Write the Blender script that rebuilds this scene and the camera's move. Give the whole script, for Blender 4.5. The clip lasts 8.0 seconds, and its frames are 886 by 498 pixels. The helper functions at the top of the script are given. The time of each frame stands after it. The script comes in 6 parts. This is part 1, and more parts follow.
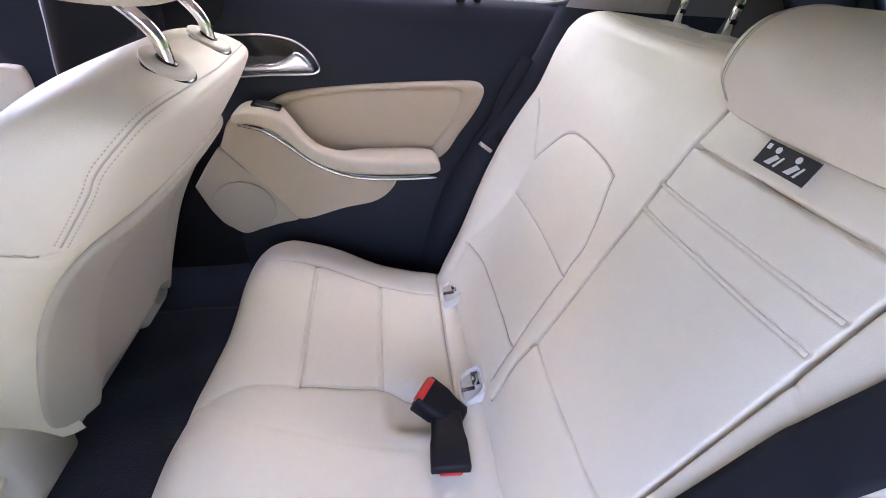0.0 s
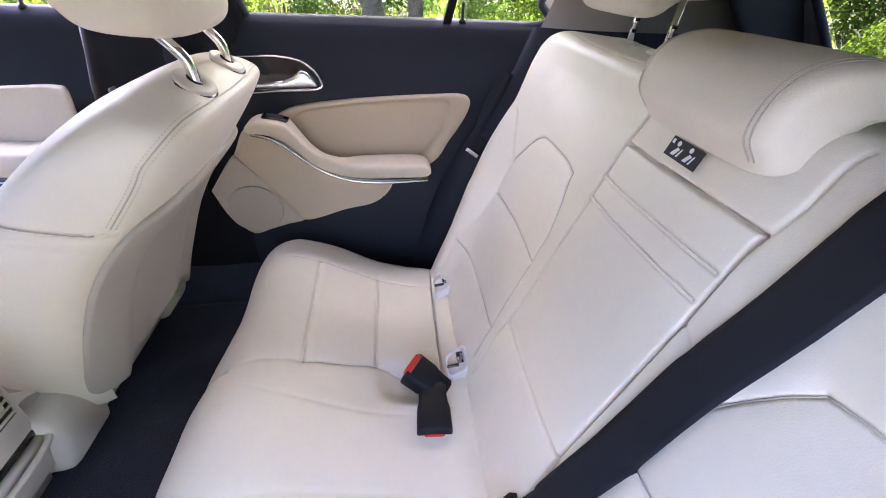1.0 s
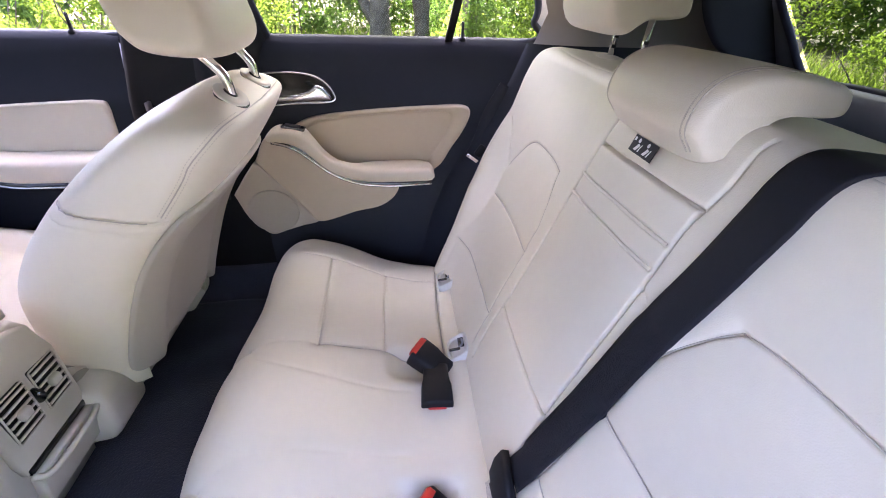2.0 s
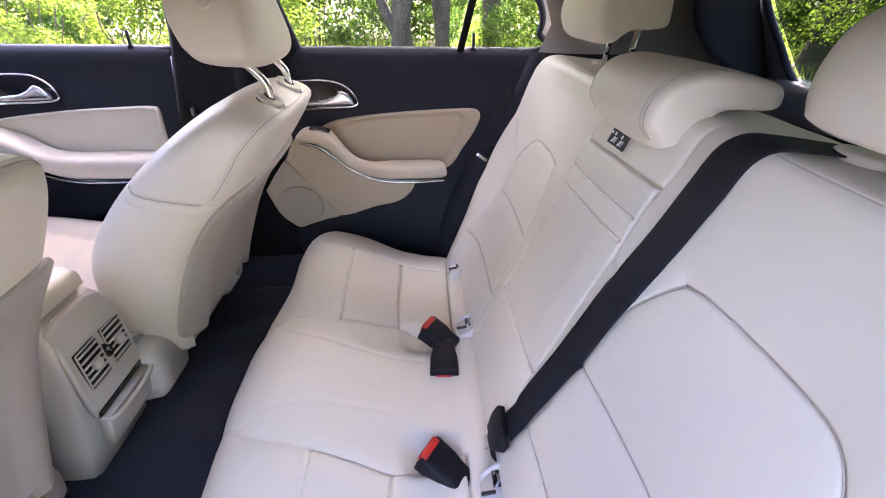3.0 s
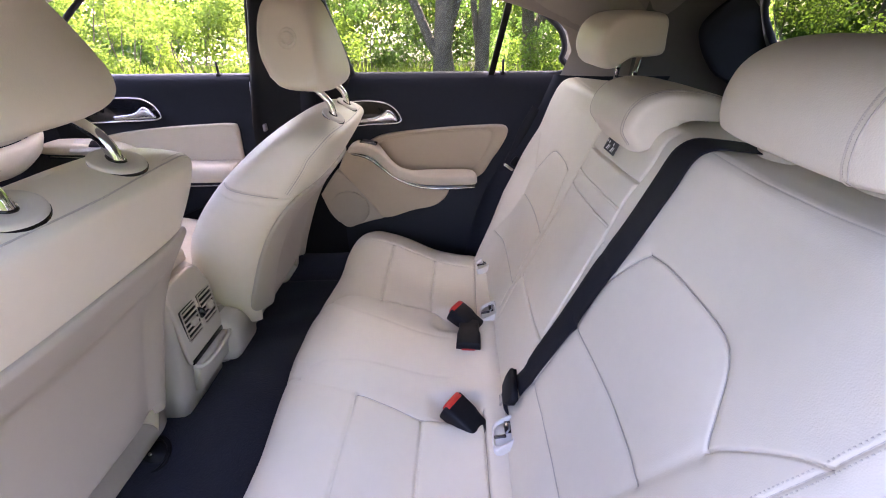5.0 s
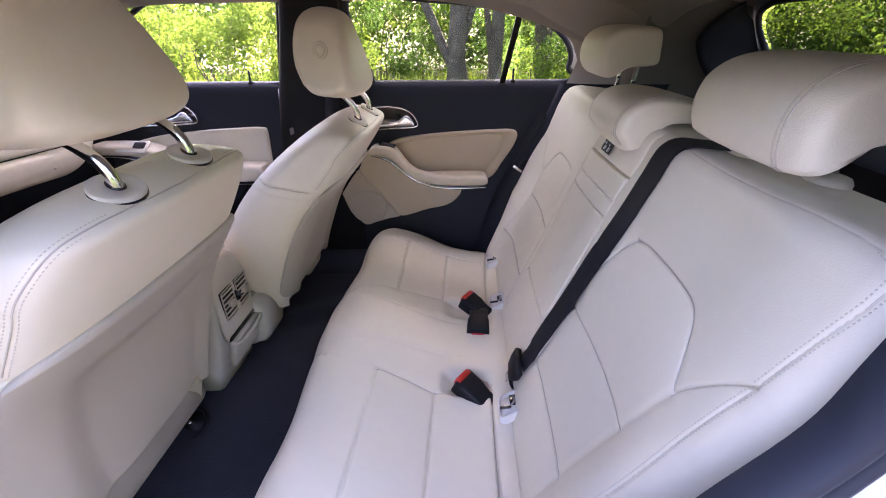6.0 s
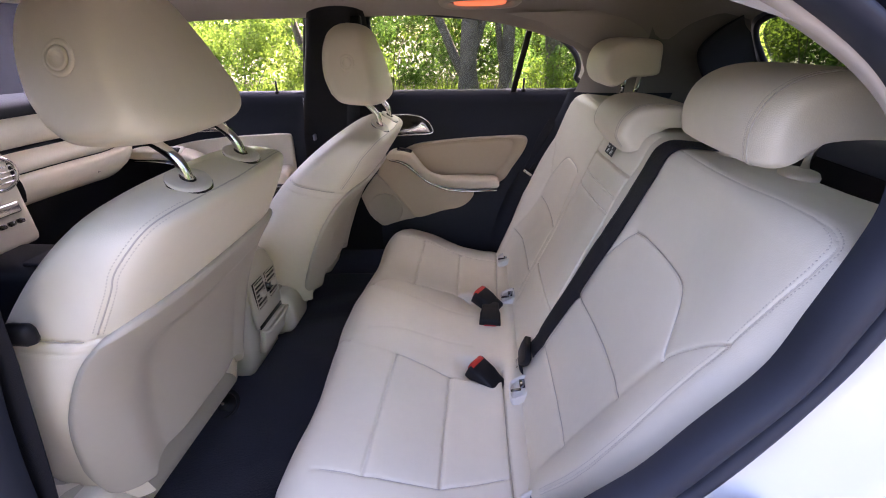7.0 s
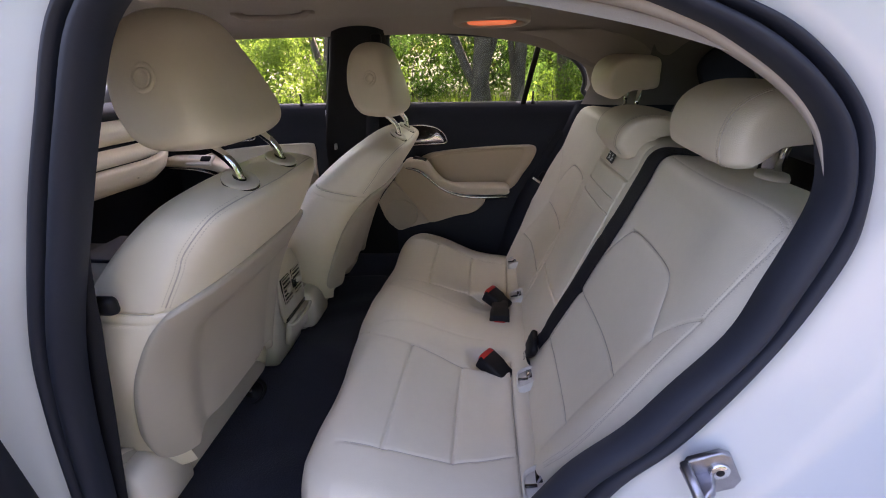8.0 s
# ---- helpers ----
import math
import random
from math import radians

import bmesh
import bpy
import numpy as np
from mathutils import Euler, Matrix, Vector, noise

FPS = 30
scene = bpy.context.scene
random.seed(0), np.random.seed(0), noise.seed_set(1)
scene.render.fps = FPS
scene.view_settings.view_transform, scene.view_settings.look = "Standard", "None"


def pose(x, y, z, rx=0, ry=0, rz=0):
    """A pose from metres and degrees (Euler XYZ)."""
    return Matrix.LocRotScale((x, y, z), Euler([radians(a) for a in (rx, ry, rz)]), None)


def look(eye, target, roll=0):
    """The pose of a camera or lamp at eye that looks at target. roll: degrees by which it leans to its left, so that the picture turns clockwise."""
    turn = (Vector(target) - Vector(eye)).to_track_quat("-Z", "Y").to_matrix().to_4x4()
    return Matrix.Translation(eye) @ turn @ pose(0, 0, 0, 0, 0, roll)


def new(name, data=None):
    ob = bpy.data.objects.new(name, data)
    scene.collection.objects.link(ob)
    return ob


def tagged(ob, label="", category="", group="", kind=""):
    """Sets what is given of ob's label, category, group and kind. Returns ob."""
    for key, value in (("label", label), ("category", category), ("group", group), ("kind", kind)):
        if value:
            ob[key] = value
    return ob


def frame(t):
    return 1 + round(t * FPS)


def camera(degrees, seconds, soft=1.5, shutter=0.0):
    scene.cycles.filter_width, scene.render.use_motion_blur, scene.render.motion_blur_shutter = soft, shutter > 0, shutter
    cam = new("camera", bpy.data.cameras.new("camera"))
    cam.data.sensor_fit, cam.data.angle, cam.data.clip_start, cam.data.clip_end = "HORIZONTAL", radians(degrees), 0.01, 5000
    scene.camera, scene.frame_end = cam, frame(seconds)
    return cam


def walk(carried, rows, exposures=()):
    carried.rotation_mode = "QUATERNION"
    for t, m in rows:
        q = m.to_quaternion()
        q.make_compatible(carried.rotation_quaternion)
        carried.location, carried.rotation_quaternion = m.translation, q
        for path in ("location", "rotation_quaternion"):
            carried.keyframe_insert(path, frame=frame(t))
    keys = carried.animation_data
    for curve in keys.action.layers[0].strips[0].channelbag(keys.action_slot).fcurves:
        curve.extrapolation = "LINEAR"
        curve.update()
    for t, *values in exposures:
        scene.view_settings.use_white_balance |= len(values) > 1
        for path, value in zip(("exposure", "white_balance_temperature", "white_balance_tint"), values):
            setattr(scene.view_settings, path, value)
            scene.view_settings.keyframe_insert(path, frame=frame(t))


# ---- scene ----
cam = camera(92.2, 8.0, 1.0)
PATH = [
    (0, (-0.133, -0.27, 1.133), (0.139, 1.345, -0.015), 4.0),
    (0.5, (-0.123, -0.319, 1.143), (0.119, 1.314, 0.014), 3.2),
    (1, (-0.108, -0.367, 1.155), (0.129, 1.285, 0.053), 2.8),
    (2.5, (-0.108, -0.503, 1.173), (0.06, 1.199, 0.137), 1.3),
    (3, (-0.096, -0.557, 1.179), (0.02, 1.157, 0.156), 0.8),
    (3.5, (-0.085, -0.603, 1.183), (-0.024, 1.124, 0.176), 0.2),
    (4, (-0.08, -0.645, 1.187), (-0.068, 1.093, 0.197), -0.3),
    (4.5, (-0.084, -0.675, 1.194), (-0.113, 1.072, 0.221), -0.6),
    (5.8, (-0.078, -0.792, 1.216), (-0.173, 0.978, 0.289), -0.7),
    (6, (-0.082, -0.81, 1.216), (-0.191, 0.96, 0.292), -0.8),
    (6.5, (-0.087, -0.85, 1.219), (-0.22, 0.926, 0.31), -1.0),
    (7, (-0.09, -0.891, 1.224), (-0.245, 0.893, 0.335), -1.1),
    (7.5, (-0.091, -0.936, 1.23), (-0.273, 0.856, 0.361), -1.3),
    (8, (-0.087, -0.975, 1.234), (-0.297, 0.827, 0.391), -1.4),
]
walk(cam, [(t, look(eye, target, roll)) for t, eye, target, roll in PATH], [(0.0, 4.74, 6560, 39), (1.0, 4.70, 6620, 39), (2.5, 4.52, 6740, 41), (4.0, 4.35, 6890, 43), (4.5, 4.31, 6930, 43), (6.0, 4.06, 7000, 43), (6.5, 4.01, 7020, 43), (7.0, 3.77, 7150, 41), (7.5, 3.20, 7300, 40), (8.0, 3.09, 7500, 36)])

# ---------------------------------------------------------------- light
world = bpy.data.worlds.new("sky")
scene.world = world
world.use_nodes = True
wn = world.node_tree.nodes
sky = wn.new("ShaderNodeTexSky")
sky.sky_type, sky.sun_disc = "NISHITA", False
SUN_UP, SUN_ROUND = radians(48), radians(2)
sky.sun_elevation, sky.sun_rotation = SUN_UP, SUN_ROUND
sky.dust_density = 2.5
wn["Background"].inputs["Strength"].default_value = 0.15
world.node_tree.links.new(sky.outputs["Color"], wn["Background"].inputs["Color"])
sun = new("sun", bpy.data.lights.new("sun", "SUN"))
sun.data.energy, sun.data.angle, sun.data.color = 4.6, radians(0.6), (1.0, 0.94, 0.84)
to_sun = Vector((math.cos(SUN_UP) * math.sin(SUN_ROUND), math.cos(SUN_UP) * math.cos(SUN_ROUND), math.sin(SUN_UP)))
sun.matrix_world = look((0, 0, 0), -to_sun)


# ---------------------------------------------------------------- materials
def material(name, base, rough=0.5, metal=0.0, var=0.06, var_scale=6.0, bump=(), coat=0.0, sheen=0.0, spec=0.5):
    """A surface with two scales of colour variation and layers of fine relief: bump = (kind, scale, strength, distance)."""
    m = bpy.data.materials.new(name)
    m.use_nodes = True
    nt = m.node_tree
    n, l = nt.nodes, nt.links
    b = n["Principled BSDF"]
    b.inputs["Roughness"].default_value, b.inputs["Metallic"].default_value = rough, metal
    b.inputs["Coat Weight"].default_value, b.inputs["Coat Roughness"].default_value = coat, 0.06
    b.inputs["Sheen Weight"].default_value = sheen
    b.inputs["Specular IOR Level"].default_value = spec
    tc = n.new("ShaderNodeTexCoord")
    big, fine = n.new("ShaderNodeTexNoise"), n.new("ShaderNodeTexNoise")
    for t, s in ((big, var_scale), (fine, var_scale * 14)):
        t.inputs["Scale"].default_value, t.inputs["Detail"].default_value = s, 4
        l.new(tc.outputs["Object"], t.inputs["Vector"])
    mixf = n.new("ShaderNodeMath")
    mixf.operation = "MULTIPLY_ADD"
    mixf.inputs[1].default_value = 0.35
    l.new(fine.outputs["Fac"], mixf.inputs[0])
    l.new(big.outputs["Fac"], mixf.inputs[2])
    ramp = n.new("ShaderNodeValToRGB")
    lo, hi = [c * (1 - var) for c in base], [min(1, c * (1 + var)) for c in base]
    ramp.color_ramp.elements[0].position, ramp.color_ramp.elements[1].position = 0.45, 0.95
    ramp.color_ramp.elements[0].color, ramp.color_ramp.elements[1].color = (*lo, 1), (*hi, 1)
    l.new(mixf.outputs[0], ramp.inputs[0])
    l.new(ramp.outputs["Color"], b.inputs["Base Color"])
    rr = n.new("ShaderNodeMapRange")
    rr.inputs["To Min"].default_value, rr.inputs["To Max"].default_value = max(0.02, rough * 0.88), min(1, rough * 1.12)
    l.new(big.outputs["Fac"], rr.inputs["Value"])
    l.new(rr.outputs[0], b.inputs["Roughness"])
    last = None
    for kind, scale, strength, dist in bump:
        if kind == "cells":
            t = n.new("ShaderNodeTexVoronoi")
            t.feature, out = "SMOOTH_F1", "Distance"
        elif kind == "weave":
            t = n.new("ShaderNodeTexWave")
            t.bands_direction, out = "DIAGONAL", "Fac"
        else:
            t, out = n.new("ShaderNodeTexNoise"), "Fac"
            t.inputs["Detail"].default_value = 3
        t.inputs["Scale"].default_value = scale
        l.new(tc.outputs["Object"], t.inputs["Vector"])
        bp = n.new("ShaderNodeBump")
        bp.inputs["Strength"].default_value, bp.inputs["Distance"].default_value = strength, dist
        l.new(t.outputs[out], bp.inputs["Height"])
        if last:
            l.new(last.outputs["Normal"], bp.inputs["Normal"])
        last = bp
    if last:
        l.new(last.outputs["Normal"], b.inputs["Normal"])
    return m


def glass(name, tint, gloss=0.06):
    """A thin pane: light passes straight, tinted, with a clear reflection."""
    m = bpy.data.materials.new(name)
    m.use_nodes = True
    n, l = m.node_tree.nodes, m.node_tree.links
    n.remove(n["Principled BSDF"])
    t, g, mix, fr = n.new("ShaderNodeBsdfTransparent"), n.new("ShaderNodeBsdfGlossy"), n.new("ShaderNodeMixShader"), n.new("ShaderNodeFresnel")
    t.inputs["Color"].default_value = (*tint, 1)
    g.inputs["Roughness"].default_value = 0.02
    fr.inputs["IOR"].default_value = 1.35
    l.new(fr.outputs[0], mix.inputs[0])
    l.new(t.outputs[0], mix.inputs[1])
    l.new(g.outputs[0], mix.inputs[2])
    l.new(mix.outputs[0], n["Material Output"].inputs["Surface"])
    return m


def leaf_material(name, base, glow):
    m = bpy.data.materials.new(name)
    m.use_nodes = True
    n, l = m.node_tree.nodes, m.node_tree.links
    b = n["Principled BSDF"]
    b.inputs["Roughness"].default_value, b.inputs["Specular IOR Level"].default_value = 0.7, 0.2
    geo = n.new("ShaderNodeNewGeometry")
    ramp = n.new("ShaderNodeValToRGB")
    ramp.color_ramp.elements[0].color = (*[c * 0.55 for c in base], 1)
    ramp.color_ramp.elements[1].color = (*[min(1, c * 1.5) for c in base], 1)
    l.new(geo.outputs["Random Per Island"], ramp.inputs[0])
    l.new(ramp.outputs[0], b.inputs["Base Color"])
    tr, mix = n.new("ShaderNodeBsdfTranslucent"), n.new("ShaderNodeMixShader")
    ramp2 = n.new("ShaderNodeValToRGB")
    ramp2.color_ramp.elements[0].color = (*[c * 0.6 for c in glow], 1)
    ramp2.color_ramp.elements[1].color = (*glow, 1)
    l.new(geo.outputs["Random Per Island"], ramp2.inputs[0])
    l.new(ramp2.outputs[0], tr.inputs["Color"])
    mix.inputs[0].default_value = 0.55
    l.new(b.outputs[0], mix.inputs[1])
    l.new(tr.outputs[0], mix.inputs[2])
    l.new(mix.outputs[0], n["Material Output"].inputs["Surface"])
    return m


def lamp_lens(name, color, strength):
    m = bpy.data.materials.new(name)
    m.use_nodes = True
    b = m.node_tree.nodes["Principled BSDF"]
    b.inputs["Base Color"].default_value, b.inputs["Roughness"].default_value = (*color, 1), 0.25
    b.inputs["Emission Color"].default_value, b.inputs["Emission Strength"].default_value = (*color, 1), strength
    return m


LEATHER = material("cream_leather", (0.74, 0.665, 0.53), 0.45, var=0.035, var_scale=5, bump=(("noise", 16, 0.12, 0.002), ("noise", 150, 0.10, 0.0008), ("cells", 850, 0.35, 0.0004)))
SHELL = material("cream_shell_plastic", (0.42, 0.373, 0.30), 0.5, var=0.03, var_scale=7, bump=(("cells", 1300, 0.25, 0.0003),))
TAN = material("tan_door_vinyl", (0.51, 0.395, 0.27), 0.5, var=0.04, var_scale=6, bump=(("noise", 30, 0.2, 0.001), ("cells", 1000, 0.25, 0.0004)))
PALE = material("cream_hard_plastic", (0.60, 0.545, 0.455), 0.45, var=0.02, bump=(("cells", 1500, 0.2, 0.0002),))
NAVY = material("blue_black_soft_vinyl", (0.0105, 0.0125, 0.0195), 0.62, var=0.15, spec=0.28, bump=(("cells", 1100, 0.35, 0.0004),))
BLACK = material("black_plastic", (0.009, 0.009, 0.011), 0.5, var=0.12, spec=0.18, bump=(("noise", 600, 0.15, 0.0003),))
PIANO = material("gloss_black", (0.006, 0.006, 0.007), 0.12, var=0.1, coat=0.5)
RUBBER = material("dark_rubber_seal", (0.012, 0.016, 0.029), 0.6, var=0.15, var_scale=12, bump=(("noise", 250, 0.15, 0.0005),))
BELT = material("black_belt_webbing", (0.0075, 0.0085, 0.0135), 0.65, var=0.1, spec=0.3, bump=(("weave", 1500, 0.3, 0.0003), ("noise", 90, 0.12, 0.001)))
CARPET = material("charcoal_carpet", (0.014, 0.015, 0.026), 0.95, var=0.3, var_scale=18, sheen=0.1, bump=(("noise", 260, 0.8, 0.003), ("noise", 40, 0.3, 0.004)))
CHROME = material("chrome", (0.82, 0.82, 0.83), 0.1, metal=1.0, var=0.02, var_scale=20)
SATIN = material("satin_silver", (0.72, 0.72, 0.73), 0.26, metal=1.0, var=0.03, var_scale=20)
STEEL = material("striker_steel", (0.36, 0.36, 0.39), 0.36, metal=1.0, var=0.15, var_scale=60, bump=(("noise", 300, 0.3, 0.0006),))
PAINT = material("white_car_paint", (0.585, 0.605, 0.605), 0.22, var=0.015, var_scale=3, coat=0.8)
LINING = material("beige_headliner_cloth", (0.32, 0.285, 0.255), 0.95, var=0.04, sheen=0.2, bump=(("noise", 700, 0.5, 0.0008),))
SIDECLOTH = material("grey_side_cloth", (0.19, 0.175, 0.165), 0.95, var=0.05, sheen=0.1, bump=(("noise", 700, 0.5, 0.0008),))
PILLAR = material("beige_pillar_trim", (0.38, 0.335, 0.29), 0.65, var=0.03, bump=(("cells", 900, 0.25, 0.0004),))
GREYTRIM = material("grey_load_area_trim", (0.035, 0.034, 0.037), 0.85, var=0.1, bump=(("noise", 300, 0.4, 0.001),))
IVORY = material("ivory_plastic", (0.70, 0.67, 0.61), 0.4, var=0.02, bump=(("cells", 1500, 0.2, 0.0002),))
RED = material("red_button_plastic", (0.62, 0.03, 0.02), 0.35, var=0.05)
THREAD = material("cream_thread", (0.60, 0.53, 0.43), 0.7, var=0.05)
# darker than the leather: stands for the shade along sewn seams
SEAMLINE = material("seam_shade_line", (0.50, 0.44, 0.36), 0.5, var=0.05)
LABELBLACK = material("black_label_cloth", (0.015, 0.015, 0.018), 0.7, var=0.1)
LABELWHITE = material("white_print", (0.75, 0.75, 0.74), 0.7, var=0.05)
ARMVINYL = material("pale_tan_armrest_vinyl", (0.60, 0.50, 0.37), 0.45, var=0.04, var_scale=6, bump=(("noise", 30, 0.2, 0.001), ("cells", 1000, 0.25, 0.0004)))
SPEAKERTRIM = material("greige_door_plastic", (0.47, 0.385, 0.29), 0.55, var=0.04, bump=(("cells", 1200, 0.25, 0.0003),))
MESHGREY = material("grey_speaker_mesh", (0.43, 0.355, 0.27), 0.6, var=0.04, bump=(("cells", 500, 0.6, 0.0008),))
REARGLASS = glass("tinted_rear_glass", (0.44, 0.49, 0.42))
TAILGLASS = glass("dark_tinted_glass", (0.12, 0.15, 0.12))
SURROUND = material("slate_grey_trim", (0.13, 0.14, 0.16), 0.5, var=0.05, bump=(("cells", 1000, 0.3, 0.0004),))
FRONTGLASS = glass("clear_window_glass", (0.93, 0.95, 0.92))
LENS = lamp_lens("orange_lamp_lens", (1.0, 0.24, 0.10), 0.06)
BARK = material("grey_brown_bark", (0.095, 0.076, 0.058), 0.9, var=0.4, var_scale=4, bump=(("noise", 18, 1.0, 0.03), ("cells", 30, 0.7, 0.02)))
LEAF = leaf_material("sunlit_leaf", (0.040, 0.080, 0.022), (0.12, 0.25, 0.045))
LEAFYELLOW = leaf_material("yellow_green_leaf", (0.072, 0.122, 0.024), (0.24, 0.38, 0.05))
GRASS = leaf_material("grass_blade", (0.08, 0.13, 0.02), (0.28, 0.42, 0.06))
SOIL = material("leaf_litter_ground", (0.075, 0.07, 0.035), 0.95, var=0.5, var_scale=1.5, bump=(("noise", 9, 0.8, 0.05),))
GRAVEL = material("bounce_gravel", (0.15, 0.135, 0.11), 0.95, var=0.3, var_scale=3, bump=(("cells", 45, 0.8, 0.02), ("noise", 9, 0.4, 0.02)))
MIRROR = material("mirror_glass", (0.85, 0.87, 0.88), 0.02, metal=1.0, var=0.01)


# ---------------------------------------------------------------- mesh helpers
def part(name, bm, mat, parent=None, label="", smooth=True):
    """Links a bmesh (or a ready mesh) as one mesh object, under parent where one is given."""
    if isinstance(bm, bmesh.types.BMesh):
        me = bpy.data.meshes.new(name)
        bm.to_mesh(me)
        bm.free()
    else:
        me = bm
    me.polygons.foreach_set("use_smooth", [smooth] * len(me.polygons))
    if not me.materials:
        me.materials.append(mat)
    ob = new(name, me)
    if parent is not None:
        ob.parent = parent
    if label:
        tagged(ob, label)
    return ob


def thing(name, label, category, group="", kind="", at=(0, 0, 0)):
    return tagged(new(name), label, category, group, kind)


def cells(pts, mask=None, flip=False):
    """A mesh from an array of points (rows, columns, 3); mask picks the cells that belong to it."""
    r, c = pts.shape[:2]
    idx = np.arange(r * c).reshape(r, c)
    q = np.stack([idx[:-1, :-1], idx[:-1, 1:], idx[1:, 1:], idx[1:, :-1]], -1).reshape(-1, 4)
    if mask is not None:
        q = q[mask.reshape(-1)]
    if flip:
        q = q[:, ::-1]
    used, inv = np.unique(q, return_inverse=True)
    me = bpy.data.meshes.new("sheet")
    me.from_pydata(pts.reshape(-1, 3)[used].tolist(), [], inv.reshape(-1, 4).tolist())
    return me


def loft(rings, closed=True, caps=True):
    """A skin over rings of equally many points."""
    bm = bmesh.new()
    rows = [[bm.verts.new(p) for p in ring] for ring in rings]
    n = len(rings[0])
    for a, b in zip(rows, rows[1:]):
        for i in range(n if closed else n - 1):
            j = (i + 1) % n
            bm.faces.new((a[i], a[j], b[j], b[i]))
    if caps and closed:
        bm.faces.new(rows[0][::-1])
        bm.faces.new(rows[-1])
    bmesh.ops.recalc_face_normals(bm, faces=bm.faces)
    return bm


def smooth_path(pts, n):
    """n points on a smooth line (Catmull-Rom) through pts."""
    p = [Vector(a) for a in pts]
    p = [p[0] * 2 - p[1]] + p + [p[-1] * 2 - p[-2]]
    segs = len(p) - 3
    out = []
    for k in range(n):
        s = k / (n - 1) * segs
        i = min(int(s), segs - 1)
        t = s - i
        a, b, c, d = p[i:i + 4]
        out.append(0.5 * (2 * b + (c - a) * t + (2 * a - 5 * b + 4 * c - d) * t * t + (3 * b - a - 3 * c + d) * t ** 3))
    return out


def sweep(path, section, up=(0, 0, 1), closed=False, taper=None):
    """A section of (side, up) offsets carried along a path."""
    rings = []
    n = len(path)
    for i, p in enumerate(path):
        a, b = path[(i - 1) % n if closed else max(i - 1, 0)], path[(i + 1) % n if closed else min(i + 1, n - 1)]
        d = (Vector(b) - Vector(a)).normalized()
        s = d.cross(Vector(up))
        s = s.normalized() if s.length > 1e-5 else Vector((0, 1, 0))
        w = s.cross(d)
        k = taper[i] if taper else 1
        rings.append([Vector(p) + s * x * k + w * y * k for x, y in section])
    if closed:
        rings.append(rings[0])
    return loft(rings, True, not closed)


def disc(r, n=10, sx=1.0, sy=1.0):
    return [(r * sx * math.cos(2 * math.pi * i / n), r * sy * math.sin(2 * math.pi * i / n)) for i in range(n)]


def tube(path, r, n=10, up=(0, 0, 1), closed=False, taper=None):
    return sweep(path, disc(r, n), up, closed, taper)


def block(cx, cy, cz, sx, sy, sz, r=0.004, seg=2, turn=None):
    """A box with rounded edges."""
    bm = bmesh.new()
    bmesh.ops.create_cube(bm, size=1)
    bmesh.ops.scale(bm, vec=(sx, sy, sz), verts=bm.verts)
    if r:
        bmesh.ops.bevel(bm, geom=bm.edges[:], offset=min(r, min(sx, sy, sz) * 0.45), segments=seg, profile=0.5, affect="EDGES")
    m = Matrix.Translation((cx, cy, cz)) @ (turn if turn is not None else Matrix())
    bmesh.ops.transform(bm, matrix=m, verts=bm.verts)
    return bm


def slab(outline, depth, place, r=0.004, seg=2):
    """A flat plate of that outline (a, b), rounded at its front rim; place(a, b, d) sets its points in the world."""
    bm = bmesh.new()
    f = bm.faces.new([bm.verts.new((a, b, 0)) for a, b in outline])
    ext = bmesh.ops.extrude_face_region(bm, geom=[f])
    top = [v for v in ext["geom"] if isinstance(v, bmesh.types.BMVert)]
    bmesh.ops.translate(bm, verts=top, vec=(0, 0, depth))
    rim = [e for e in bm.edges if all(abs(v.co.z - depth) < 1e-7 for v in e.verts)]
    if r:
        bmesh.ops.bevel(bm, geom=rim, offset=r, segments=seg, profile=0.5, affect="EDGES")
    for v in bm.verts:
        v.co = Vector(place(*v.co))
    bmesh.ops.recalc_face_normals(bm, faces=bm.faces)
    return bm


def near_line(U, V, line):
    """Distance from every (U, V) to a polyline."""
    best = np.full(U.shape, 9.0)
    for (a, b), (c, d) in zip(line, line[1:]):
        L = (c - a) ** 2 + (d - b) ** 2
        t = np.clip(((U - a) * (c - a) + (V - b) * (d - b)) / max(L, 1e-12), 0, 1)
        best = np.minimum(best, np.hypot(U - a - t * (c - a), V - b - t * (d - b)))
    return best


def fine_line(pts, n=24):
    return [(p.x, p.y) for p in smooth_path([(a, b, 0) for a, b in pts], n)]


def inside(U, V, poly):
    """Even-odd test for arrays."""
    res = np.zeros(U.shape, bool)
    for (a, b), (c, d) in zip(poly, poly[1:] + poly[:1]):
        if b != d:
            res ^= ((b > V) != (d > V)) & (U < (c - a) * (V - b) / (d - b) + a)
    return res


def even(pts, step):
    """The line through pts in equal steps."""
    p = np.array([tuple(a) for a in pts], float)
    arc = np.concatenate([[0], np.cumsum(np.linalg.norm(np.diff(p, axis=0), axis=1))])
    at = np.arange(0, arc[-1], step)
    return np.stack([np.interp(at, arc, p[:, k]) for k in range(p.shape[1])], 1)


